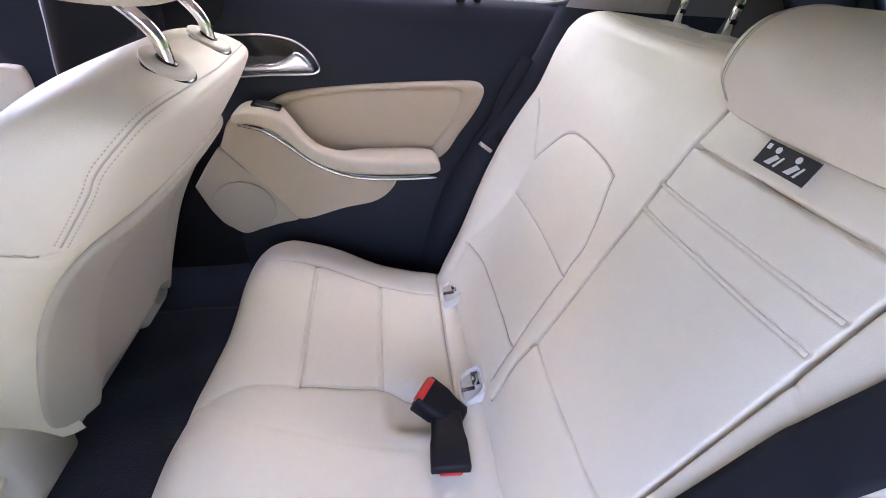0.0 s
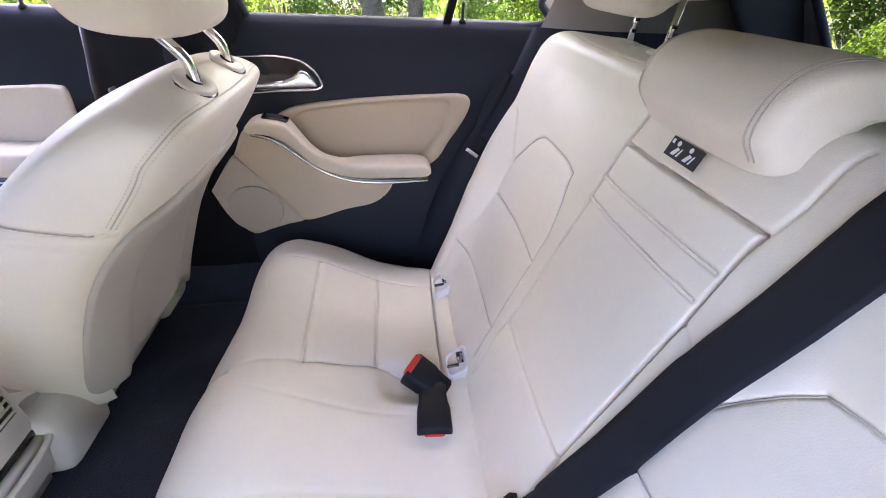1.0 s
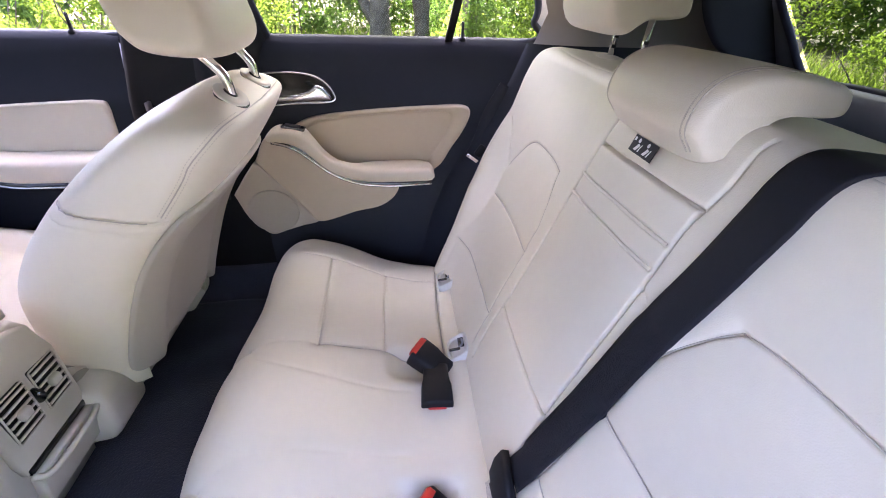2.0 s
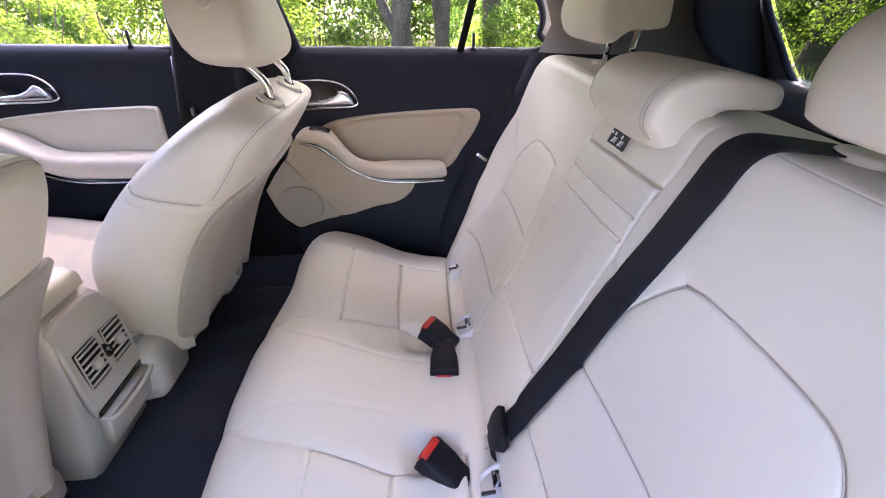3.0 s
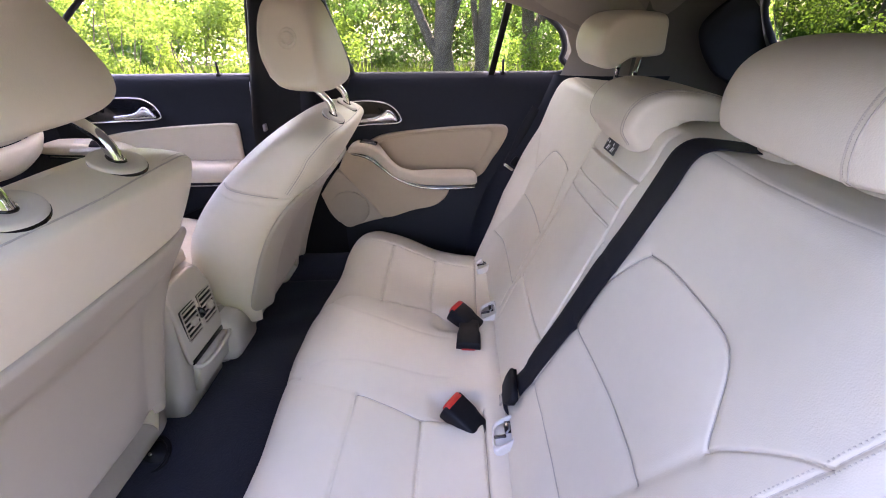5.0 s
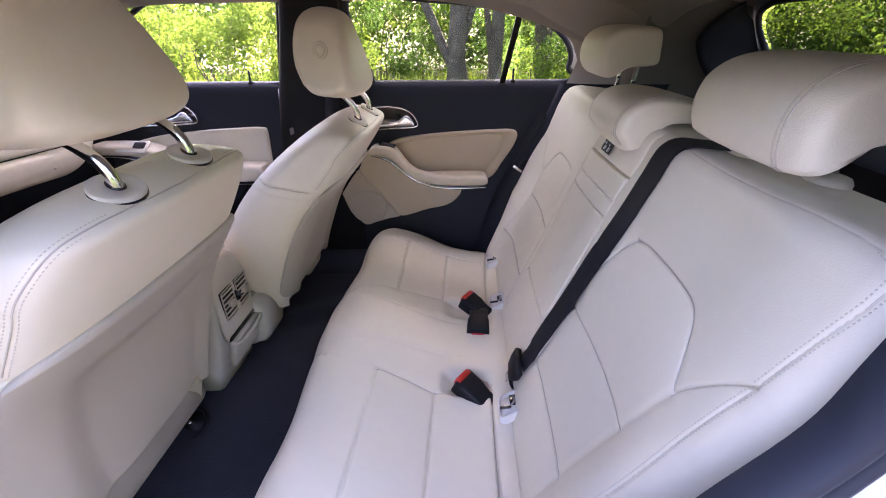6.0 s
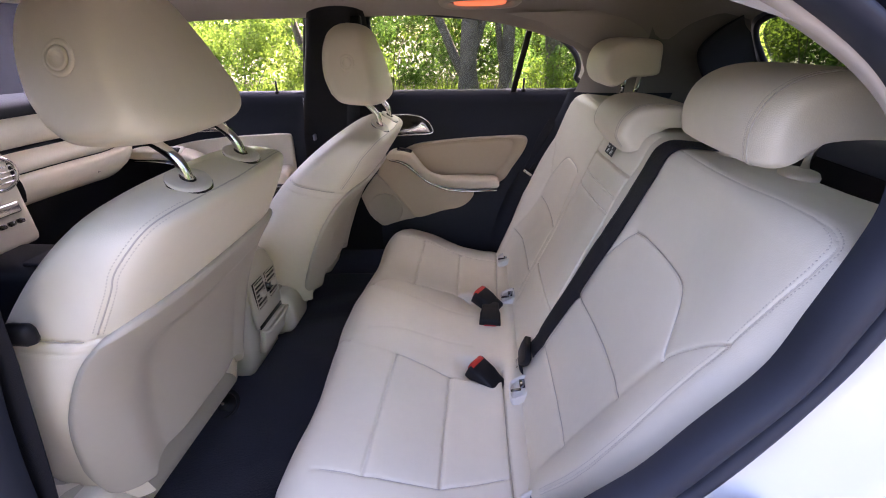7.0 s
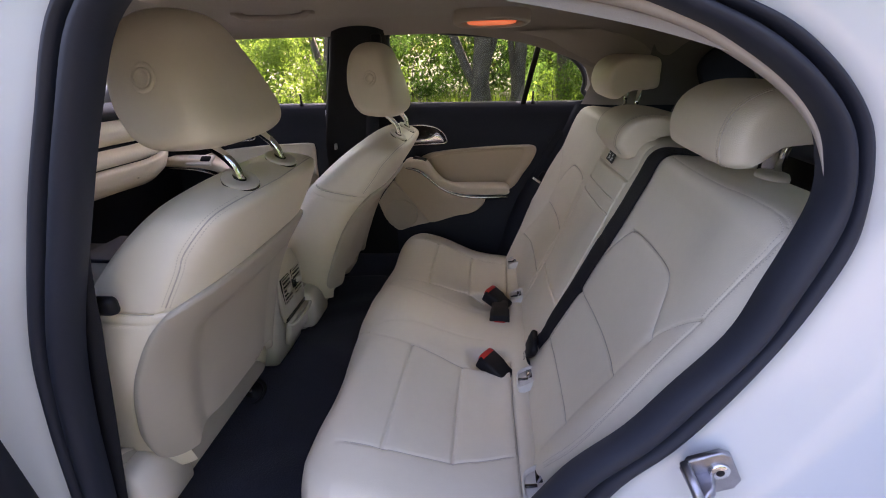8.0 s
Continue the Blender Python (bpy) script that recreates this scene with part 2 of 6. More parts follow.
def dashes(places, normals, length, r, parent, name="stitching"):
    """A row of short threads laid along places."""
    V, F = [], []
    for p, q, n in zip(places, places[1:], normals):
        p, q, n = Vector(p), Vector(q), Vector(n)
        d = (q - p).normalized()
        s = d.cross(n).normalized()
        c = (p + q) / 2
        k = len(V)
        for e, lift in ((-0.5, 0.0), (-0.3, 1.0), (0.3, 1.0), (0.5, 0.0)):
            o = c + d * length * e + n * (r * 0.9 * lift - 0.0002)
            V += [o - s * r, o + n * r * lift, o + s * r]
        for j in range(3):
            a = k + 3 * j
            F += [(a, a + 1, a + 4, a + 3), (a + 1, a + 2, a + 5, a + 4)]
    me = bpy.data.meshes.new(name)
    me.from_pydata(V, [], F)
    return tagged(part(name, me, THREAD, parent), kind="stuff")


# ---------------------------------------------------------------- car shell
SIDE = 0.60      # the plane of the left door opening


def belt_y(z):
    """The inner side of the right windows: they lean inward towards the roof."""
    return 0.685 - max(z - 1.05, 0) * 0.34


def car_floor():
    t = tagged(new("floor"), "dark charcoal carpeted car floor with a low centre tunnel", "car floor", kind="structure")
    x = np.linspace(-1.75, 0.95, 110)
    y = np.linspace(-0.66, 0.66, 90)
    X, Y = np.meshgrid(x, y, indexing="ij")
    tunnel = 0.045 * (0.5 + 0.5 * np.cos(np.pi * np.clip(np.abs(Y) / 0.30, 0, 1)))
    Z = 0.375 + tunnel + 0.07 * np.clip((np.abs(Y) - 0.58) / 0.06, 0, 1)
    Z += 0.24 * np.clip((X - 0.30) / 0.05, 0, 1)
    Z += 0.004 * np.sin(X * 21 + 3 * np.sin(Y * 9)) * np.cos(Y * 17)
    part("carpet", cells(np.stack([X, Y, Z], -1)), CARPET, t)
    part("floor_pan", block(-0.4, 0, 0.30, 2.7, 1.36, 0.06, 0.02), BLACK, t)
    return t


def floor_height(X, Y):
    tunnel = 0.045 * (0.5 + 0.5 * np.cos(np.pi * np.clip(np.abs(Y) / 0.30, 0, 1)))
    return 0.375 + tunnel + 0.004 * np.sin(X * 21 + 3 * np.sin(Y * 9)) * np.cos(Y * 17)


def floor_mat():
    t = tagged(new("floor_mat"), "dark charcoal rear floor mat with round fasteners", "floor mat")
    X, Y = np.meshgrid(np.linspace(-0.90, -0.41, 60), np.linspace(-0.57, 0.57, 120), indexing="ij")
    edge = np.minimum(np.minimum(X + 0.90, -0.41 - X), 0.57 - np.abs(Y))
    Z = floor_height(X, Y) + 0.010 * np.clip(edge / 0.008, 0, 1) ** 0.5 - 0.002
    part("mat", cells(np.stack([X, Y, Z], -1)), CARPET, t)
    for mx, my in ((-0.715, -0.150), (-0.735, -0.50), (-0.727, 0.205), (-0.735, 0.50)):
        z = float(floor_height(np.array(mx), np.array(my))) + 0.009
        tiltz = 0.5 if abs(my) < 0.17 else 0.0
        place = Matrix.Translation((mx, my, z)) @ Matrix.Rotation(math.copysign(tiltz, -my), 4, "X")
        part("fastener_ring", tube([place @ Vector((0.036 * math.cos(a), 0.036 * math.sin(a), 0.003)) for a in np.linspace(0, 2 * math.pi, 33)[:-1]], 0.0045, 8, closed=True), BLACK, t, "black plastic ring")
        ring = [[place @ Vector((r * math.cos(a), r * math.sin(a), h)) for a in np.linspace(0, 2 * math.pi, 17)[:-1]] for r, h in ((0.030, -0.002), (0.028, 0.002), (0.012, 0.003), (0.0105, 0.0075), (0.004, 0.009))]
        part("fastener", loft(ring), BLACK, t)
        cap = [[place @ Vector((r * math.cos(a), r * math.sin(a), h)) for a in np.linspace(0, 2 * math.pi, 13)[:-1]] for r, h in ((0.005, 0.008), (0.0045, 0.0105), (0.002, 0.0115))]
        part("fastener_pin", loft(cap), SATIN, t, "small silver pin")
    return t


def headliner():
    t = tagged(new("ceiling"), "warm grey cloth headliner curving down to the windows", "headliner", kind="structure")
    x = np.concatenate([np.linspace(-1.45, 0.20, 70), np.linspace(0.23, 0.665, 26)])
    q = np.linspace(-1, 1, 90)
    X, Q = np.meshgrid(x, q, indexing="ij")
    half = 0.595 - 0.10 * np.clip((X - 0.15) / 0.8, 0, 1) ** 1.5
    drop = 0.13 * np.clip((X - 0.02) / 0.9, 0, 1) ** 1.5 + 0.05 * np.clip((-X - 0.9) / 0.5, 0, 1) ** 2
    Z = 1.372 - drop - 0.052 * np.abs(Q) ** 2.6 - 0.034 * np.clip((np.abs(Q) - 0.86) / 0.14, 0, 1) ** 2
    # the rail over the rear doors falls towards the rear pillar
    Z -= np.clip((X + 0.25) / 0.5, 0, 1) ** 1.6 * 0.10 * np.clip((np.abs(Q) - 0.72) / 0.28, 0, 1) ** 1.6 * (1 - np.clip((X - 0.45) / 0.12, 0, 1))
    P = np.stack([X, Q * half, Z], -1)
    part("lining", cells(P), LINING, t)
    return t


def roof_skin():
    t = tagged(new("car_roof"), "white painted car roof", "car roof", kind="structure")
    x, q = np.linspace(-1.5, 0.72, 46), np.linspace(-1, 1, 40)
    X, Q = np.meshgrid(x, q, indexing="ij")
    half = 0.66 - 0.10 * np.clip((X - 0.15) / 0.8, 0, 1) ** 1.5
    Z = 1.44 - 0.12 * np.clip((X - 0.02) / 0.9, 0, 1) ** 1.5 - 0.06 * np.clip((-X - 0.9) / 0.5, 0, 1) ** 2 - 0.10 * np.abs(Q) ** 3.5
    part("roof_panel", cells(np.stack([X, Q * half, Z], -1)), PAINT, t)
    return t


# The left door opening: inner lip and outer rim of its dark seal, as (x, z) from the front foot over the roof to the sill.
LIP = [(-0.70, 0.46), (-0.672, 0.55), (-0.652, 0.63), (-0.619, 0.79), (-0.577, 0.93), (-0.508, 1.078), (-0.452, 1.19), (-0.402, 1.268), (-0.33, 1.297), (-0.16, 1.290),
       (-0.016, 1.274), (0.056, 1.252), (0.100, 1.230), (0.140, 1.203), (0.168, 1.174), (0.182, 1.145), (0.188, 1.117), (0.184, 1.085), (0.170, 1.025), (0.154, 0.965), (0.112, 0.895), (0.073, 0.83), (0.015, 0.76),
       (-0.03, 0.68), (-0.09, 0.56), (-0.15, 0.47), (-0.22, 0.44), (-0.40, 0.43), (-0.60, 0.43)]
RIM = [(-0.735, 0.43), (-0.709, 0.55), (-0.692, 0.64), (-0.662, 0.795), (-0.625, 0.93), (-0.554, 1.084), (-0.495, 1.190), (-0.441, 1.275), (-0.368, 1.324), (-0.16, 1.325),
       (0.0, 1.300), (0.075, 1.268), (0.120, 1.248), (0.160, 1.218), (0.190, 1.184), (0.205, 1.15), (0.213, 1.115), (0.2165, 1.08), (0.210, 1.04), (0.194, 0.985), (0.165, 0.910), (0.126, 0.834), (0.078, 0.765),
       (0.035, 0.66), (-0.02, 0.55), (-0.09, 0.43), (-0.20, 0.385), (-0.40, 0.375), (-0.66, 0.375)]


def ring_points(pts, n=160):
    p = smooth_path([(a, 0, b) for a, b in pts + pts[:1]], n + 1)[:-1]
    return p


def door_opening():
    """The left rear door opening: beige inner trim, dark seal with its tube and groove, white painted jamb."""
    t = tagged(new("door_opening"), "white painted car body opening with a dark rubber door seal", "car body", kind="structure")
    a, b = ring_points(LIP), ring_points(RIM)
    n = len(a)
    # seal: a soft tube on the lip, a channel, and a second lip at the rim
    prof = [(0.06, -0.012), (0.0, -0.002), (0.02, 0.010), (0.12, 0.019), (0.28, 0.024), (0.44, 0.023), (0.54, 0.018), (0.585, 0.009), (0.60, 0.006), (0.62, 0.010), (0.67, 0.018), (0.78, 0.024), (0.90, 0.023), (0.98, 0.016), (1.01, 0.006), (1.0, -0.004)]
    rings = []
    for k, out in prof:
        rings.append([Vector((p.x + (q.x - p.x) * k, -SIDE - out, p.z + (q.z - p.z) * k)) for p, q in zip(a, b)])
    part("door_seal", loft(rings, True, False), RUBBER, t, "dark blue-black rubber door seal")
    # thin trim edge between headliner and seal
    rings = []
    span = 46
    for k, yy in ((0.05, -0.002), (-0.02, 0.001), (-0.24, -0.004), (-0.29, -0.010), (-0.29, -0.020)):
        ring = []
        for i in range(span):
            p, q = a[40 + i], b[40 + i]
            fade = 1 - (i / (span - 1)) ** 2
            wide = k * fade if k < 0 else k
            ring.append(Vector((p.x + (q.x - p.x) * wide, -SIDE - 0.001 - (yy - 0.001) * fade, p.z + (q.z - p.z) * wide)))
        rings.append(ring)
    part("inner_trim", loft(rings, False, False), PILLAR, t, "beige trim edge along the opening")
    # jamb: from the rim outward, then the outer skin
    cx, cz = -0.22, 0.87
    rings = []
    for k, out in ((0.0, 0.002), (0.006, 0.012), (0.02, 0.020), (0.075, 0.034), (0.10, 0.042), (0.115, 0.075), (0.125, 0.115), (0.14, 0.140), (0.19, 0.155), (0.30, 0.165), (0.45, 0.165)):
        ring = []
        for i, q in enumerate(b):
            d = Vector((q.x - b[i - 1].x + b[(i + 1) % n].x - q.x, 0, b[(i + 1) % n].z - b[i - 1].z)).normalized()
            nrm = Vector((-d.z, 0, d.x))
            if nrm.dot(Vector((q.x - cx, 0, q.z - cz))) < 0:
                nrm = -nrm
            o = Vector((q.x, -SIDE - out, q.z)) + nrm * k * 0.9
            # the side leans in towards the roof
            o.y += max(o.z - 1.12, 0) * 0.55 * min(1.0, out / 0.14)
            o.z = min(o.z, 1.405)
            o.z = max(o.z, 0.24)
            ring.append(o)
        rings.append(ring)
    part("jamb", loft(rings, True, False), PAINT, t, "white painted door jamb")
    return t


def door_striker():
    t = tagged(new("door_striker"), "bare metal door striker bolted to the white jamb", "door striker")
    c = Vector((0.152, -0.634, 0.823))
    tilt = Matrix.Rotation(radians(-28), 4, "Y")
    def at(p):
        q = tilt @ Vector((p[0], 0, p[2]))
        return c + Vector((q.x, -p[1], q.z))
    base = [(-0.022, -0.030), (0.016, -0.030), (0.026, -0.020), (0.026, 0.018), (0.018, 0.026), (-0.014, 0.026), (-0.026, 0.012), (-0.026, -0.022)]
    part("base_plate", slab(base, 0.007, lambda a, b, d: at((a, d, b)), 0.002), STEEL, t)
    loop = smooth_path([(-0.020, 0.004, -0.020), (-0.021, 0.022, -0.018), (-0.021, 0.034, -0.004), (-0.021, 0.036, 0.006), (-0.020, 0.028, 0.018), (-0.019, 0.004, 0.022)], 20)
    part("striker_loop", tube([at(p) for p in loop], 0.0052, 10, up=(1, 0, 0)), STEEL, t)
    fin = [(-0.020, 0.0), (0.004, 0.0), (-0.004, 0.020), (-0.018, 0.030)]
    part("wedge", slab(fin, 0.010, lambda a, b, d: at((a, b + 0.005, d - 0.005)), 0.002), STEEL, t)
    for r, d0, nm, mt in ((0.0105, 0.011, "bolt_head", SATIN), (0.0045, 0.0118, "bolt_socket", BLACK)):
        ring = [[at((0.009 + rr * math.cos(a), dd, 0.004 + rr * math.sin(a))) for a in np.linspace(0, 2 * math.pi, 19)[:-1]] for rr, dd in ((r, 0.006), (r, d0 - 0.001), (r * 0.85, d0))]
        part(nm, loft(ring), mt, t)
    return t


def side_trim():
    """Dark inner wall below the left opening's rear edge, beside the bench, and the dark wheel-arch trim of both sides."""
    for s in (-1, 1):
        t = tagged(new("wheel_arch_trim"), "dark blue-black wheel arch trim beside the rear bench", "car trim", kind="structure")
        prof = [(-0.06, 0.42), (-0.03, 0.58), (0.02, 0.72), (0.08, 0.83), (0.13, 0.90), (0.17, 0.98), (0.20, 1.06)]
        rings = []
        for a, b in prof:
            rings.append([(a + dx, s * yy, b) for dx, yy in ((0.00, 0.604), (0.012, 0.585), (0.05, 0.567), (0.12, 0.55), (0.30, 0.54))])
        part("arch_panel", loft(rings, False, False), NAVY, t)


def rear_quarter():
    """Pillar and load-area walls behind the rear doors, closing the car to the tailgate."""
    for s in (-1, 1):
        t = tagged(new("rear_pillar"), "beige rear pillar trim over dark load-area panel", "car pillar", kind="structure")
        # upper beige pillar
        rows = []
        for z, y0, x0 in ((1.035, 0.615, 0.205), (1.06, 0.628, 0.225), (1.12, 0.622, 0.246), (1.17, 0.605, 0.222), (1.22, 0.585, 0.165), (1.26, 0.566, 0.09), (1.285, 0.556, -0.02)):
            x0 += 0.05 if s < 0 else 0
            rows.append([(x0 + (0.46 - x0) * k, s * (y0 - (0.055 if s < 0 else 0) - 0.045 * k - 0.018 * math.sin(k * math.pi)), z) for k in np.linspace(0, 1, 9)])
        part("pillar_cover", loft(rows, False, False), PILLAR, t, "beige pillar cover")
        rows = []
        for z, y0 in ((0.60, 0.56), (0.80, 0.57), (1.0, 0.575), (1.06, 0.575), (1.14, 0.562), (1.22, 0.535), (1.30, 0.49)):
            rows.append([(x, s * (y0 - 0.06 * max(0, (x - 0.44) / 0.55)), z) for x in np.linspace(0.40, 0.815 - max(0, z - 0.98) * 0.62, 10)])
        part("load_panel", loft(rows[:3], False, False), GREYTRIM, t, "dark grey load-area side panel")
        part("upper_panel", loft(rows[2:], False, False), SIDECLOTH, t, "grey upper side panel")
        edge = smooth_path([(0.70, 0, 0.985), (0.64, 0, 1.045), (0.597, 0, 1.07), (0.557, 0, 1.116), (0.535, 0, 1.162), (0.535, 0, 1.189), (0.552, 0, 1.214), (0.58, 0, 1.240), (0.615, 0, 1.262), (0.625, 0, 1.275)], 36)
        dark = [[(p.x + (0.815 - (p.z - 0.98) * 0.62 - p.x) * k, s * (0.515 - 0.010 * min(1, k * 12) ** 0.5 + 0.02 * k - max(0, p.z - 1.16) * 0.25), p.z) for k in (0.0, 0.01, 0.03, 0.06, 0.1, 0.2, 0.4, 0.7, 1.0)] for p in edge]
        part("rear_corner_trim", loft(dark, False, False), NAVY, t, "black corner trim beside the tailgate")


def tailgate():
    t = tagged(new("tailgate"), "closed black-trimmed tailgate with a tinted rear window", "tailgate", kind="structure")
    # a ring of trim round the glass
    inner = [(-0.435, 1.008), (-0.30, 1.018), (0.30, 1.018), (0.435, 1.008), (0.470, 1.030), (0.488, 1.09), (0.508, 1.16), (0.505, 1.215), (0.45, 1.25), (0.30, 1.262), (-0.30, 1.262), (-0.45, 1.25), (-0.505, 1.215), (-0.508, 1.16), (-0.488, 1.09), (-0.470, 1.030)]
    def gx(z):
        return 0.83 - (z - 0.98) * 0.62
    pin = smooth_path([(gx(z), y, z) for y, z in inner + inner[:1]], 97)[:-1]
    rings = []
    for k, dx in ((1.018, -0.004), (1.03, -0.012), (1.06, -0.018), (1.115, -0.020), (1.14, 0.0), (1.15, 0.03)):
        rings.append([Vector((p.x + dx, p.y * k, 1.10 + (p.z - 1.10) * (1 + (k - 1) * 1.4))) for p in pin])
    part("window_surround", loft(rings, True, False), SURROUND, t, "slate grey window surround")
    part("window_seal", tube([p + Vector((-0.004, p.y * 0.012, (p.z - 1.13) * 0.02)) for p in pin], 0.008, 8, up=(1, 0, 0), closed=True), RUBBER, t, "black rubber seal round the glass")
    part("lower_panel", slab([(-0.62, 0.44), (0.62, 0.44), (0.62, 0.97), (-0.62, 0.97)], 0.05, lambda a, b, d: (0.885 - d, a, b), 0.01), GREYTRIM, t)
    part("sill_ledge", block(0.815, 0, 0.972, 0.09, 1.1, 0.085, 0.02), SURROUND, t, "slate grey ledge under the glass")
    bm = bmesh.new()
    f = bm.faces.new([bm.verts.new(p + Vector((0.012, 0, 0))) for p in pin])
    f.normal_update()
    if f.normal.x > 0:
        f.normal_flip()
    g = part("pane", bm, TAILGLASS, t, "dark tinted rear window pane", smooth=False)
    g.visible_shadow = False
    part("wiper", tube([(0.86, 0.02, 0.985), (0.835, 0.12, 1.03), (0.82, 0.20, 1.05)], 0.007, 8), BLACK, t)
    return t


def window_pane(name, outline, mat, parent, label):
    bm = bmesh.new()
    f = bm.faces.new([bm.verts.new((x, belt_y(z) + 0.012, z)) for x, z in outline])
    f.normal_update()
    if f.normal.y > 0:
        f.normal_flip()
    g = part(name, bm, mat, parent, label, smooth=False)
    g.visible_shadow = False
    return g


REAR_WIN = [(-0.395, 1.045), (-0.415, 1.12), (-0.435, 1.20), (-0.447, 1.27), (-0.42, 1.298), (-0.32, 1.298), (-0.22, 1.288), (-0.08, 1.276), (0.05, 1.253), (0.15, 1.220), (0.205, 1.182), (0.232, 1.14), (0.232, 1.10), (0.205, 1.05)]
FRONT_WIN = [(-1.42, 1.052), (-1.30, 1.14), (-1.15, 1.24), (-1.04, 1.295), (-0.95, 1.312), (-0.80, 1.315), (-0.665, 1.312), (-0.645, 1.295), (-0.665, 1.22), (-0.695, 1.12), (-0.715, 1.052)]


def chain(pts, n):
    return [(p.x, p.z) for p in smooth_path([(a, 0, b) for a, b in pts], n)]


def door_skin(name, x0, x1, parent):
    """The dark upper and lower door card as one swept sheet, rounded at the waistline."""
    prof = [(1.030, 0.735), (1.052, 0.722), (1.060, 0.705), (1.056, 0.686), (1.042, 0.674), (1.015, 0.667), (0.985, 0.660), (0.950, 0.648), (0.920, 0.637), (0.88, 0.632), (0.84, 0.632), (0.78, 0.630), (0.72, 0.624), (0.66, 0.612), (0.60, 0.600), (0.54, 0.597), (0.47, 0.602), (0.42, 0.615), (0.40, 0.66)]
    xs = np.linspace(x0, x1, 40)
    rows = []
    for z, y in prof:
        rows.append([(x, y + 0.0015 * math.sin(x * 9 + z * 7), z) for x in xs])
    return part(name, loft(rows, False, False), NAVY, parent, "blue-black soft vinyl door card")


def handle_set(parent, x0, tip, z):
    """Chrome-rimmed almond recess with a silver pull lever."""
    pts = [(x0, z + 0.026), (x0 + 0.06, z + 0.028), (tip - 0.085, z + 0.027), (tip - 0.045, z + 0.020), (tip - 0.016, z + 0.002), (tip - 0.001, z - 0.022), (tip - 0.006, z - 0.032), (tip - 0.03, z - 0.036), (tip - 0.10, z - 0.039), (x0, z - 0.041), (x0 - 0.02, z)]
    c = smooth_path([(a, 0, b) for a, b in pts + pts[:1]], 65)[:-1]
    def yy(zz):
        return 0.634 + max(zz - 0.92, 0) * 0.28
    part("handle_rim", tube([(p.x, yy(p.z) - 0.005, p.z) for p in c], 0.0026, 8, up=(0, 1, 0), closed=True), CHROME, parent, "chrome rim")
    bm = bmesh.new()
    bm.faces.new([bm.verts.new((p.x, yy(p.z) - 0.001, p.z)) for p in c])
    part("handle_recess", bm, PIANO, parent, "black recess", smooth=False)
    # the lever: a slim bar that flares into a blade at its free end
    rows = []
    for k in np.linspace(0, 1, 25):
        x = tip - 0.137 + 0.127 * k
        low = z - 0.032 + 0.004 * k
        high = z - 0.021 + np.interp(k, [0, 0.45, 0.62, 0.74, 0.80, 0.88, 1.0], [0.0, 0.006, 0.014, 0.026, 0.027, 0.021, 0.000])
        zc, w = (low + high) / 2, (high - low) / 2
        yc = 0.617 + 0.010 * abs(k - 0.35)
        deep = 0.007 if k < 0.97 else 0.004
        rows.append([(x, yc + deep * math.copysign(abs(math.sin(a)) ** 0.7, math.sin(a)), zc + w * math.copysign(abs(math.cos(a)) ** 0.8, math.cos(a))) for a in np.linspace(0, 2 * math.pi, 19)[:-1]])
    part("pull_lever", loft(rows), SATIN, parent, "satin silver pull lever")


def armrest(parent, secs, strip, y_in, mat):
    """A padded rest; each section gives x, its middle height, half height and how far out it reaches."""
    line = smooth_path([(x, zc, h) for x, zc, h, _ in secs], 60)
    outs = smooth_path([(x, y, 0) for x, _, _, y in secs], 60)
    rings = []
    for (x, zc, h), o in zip(line, outs):
        ring = []
        for k in range(28):
            a = 2 * math.pi * k / 28
            c, s_ = math.cos(a), math.sin(a)
            yy = (o.y + y_in) / 2 + (y_in - o.y) / 2 * math.copysign(abs(c) ** 0.5, c)
            ring.append((x, yy, zc + h * math.copysign(abs(s_) ** 0.55, s_)))
        rings.append(ring)
    ob = part("armrest", loft(rings), mat, parent, "padded armrest")
    path = smooth_path(strip, 40)
    part("armrest_strip", sweep(path, disc(0.0030, 8, 0.7, 1.1), (0, 1, 0)), CHROME, ob, "thin chrome strip")
    part("armrest_underside", sweep([p + Vector((0, 0.012, 0.001)) for p in path], disc(0.0095, 8), (0, 1, 0)), PIANO, ob, "gloss black underside")
    return ob


def panel_field(parent, name, outline, y, bulge, mat, label):
    """A padded panel with a soft rounded rim, filled as a grid clipped by its outline."""
    o = chain(outline + outline[:1], 90)[:-1]
    cx, cz = sum(p[0] for p in o) / len(o), sum(p[1] for p in o) / len(o)
    rings = []
    for k, d in ((1.0, 0.012), (1.0, 0.0), (0.985, -0.005), (0.965, -0.007), (0.93, -0.006), (0.85, -0.004 - bulge * 0.2), (0.65, -0.003 - bulge * 0.6), (0.4, -0.002 - bulge * 0.9), (0.15, -0.002 - bulge), (0.02, -0.002 - bulge)):
        rings.append([(cx + (a - cx) * k, y + d, cz + (b - cz) * k) for a, b in o])
    return part(name, loft(rings, True, True), mat, parent, label)


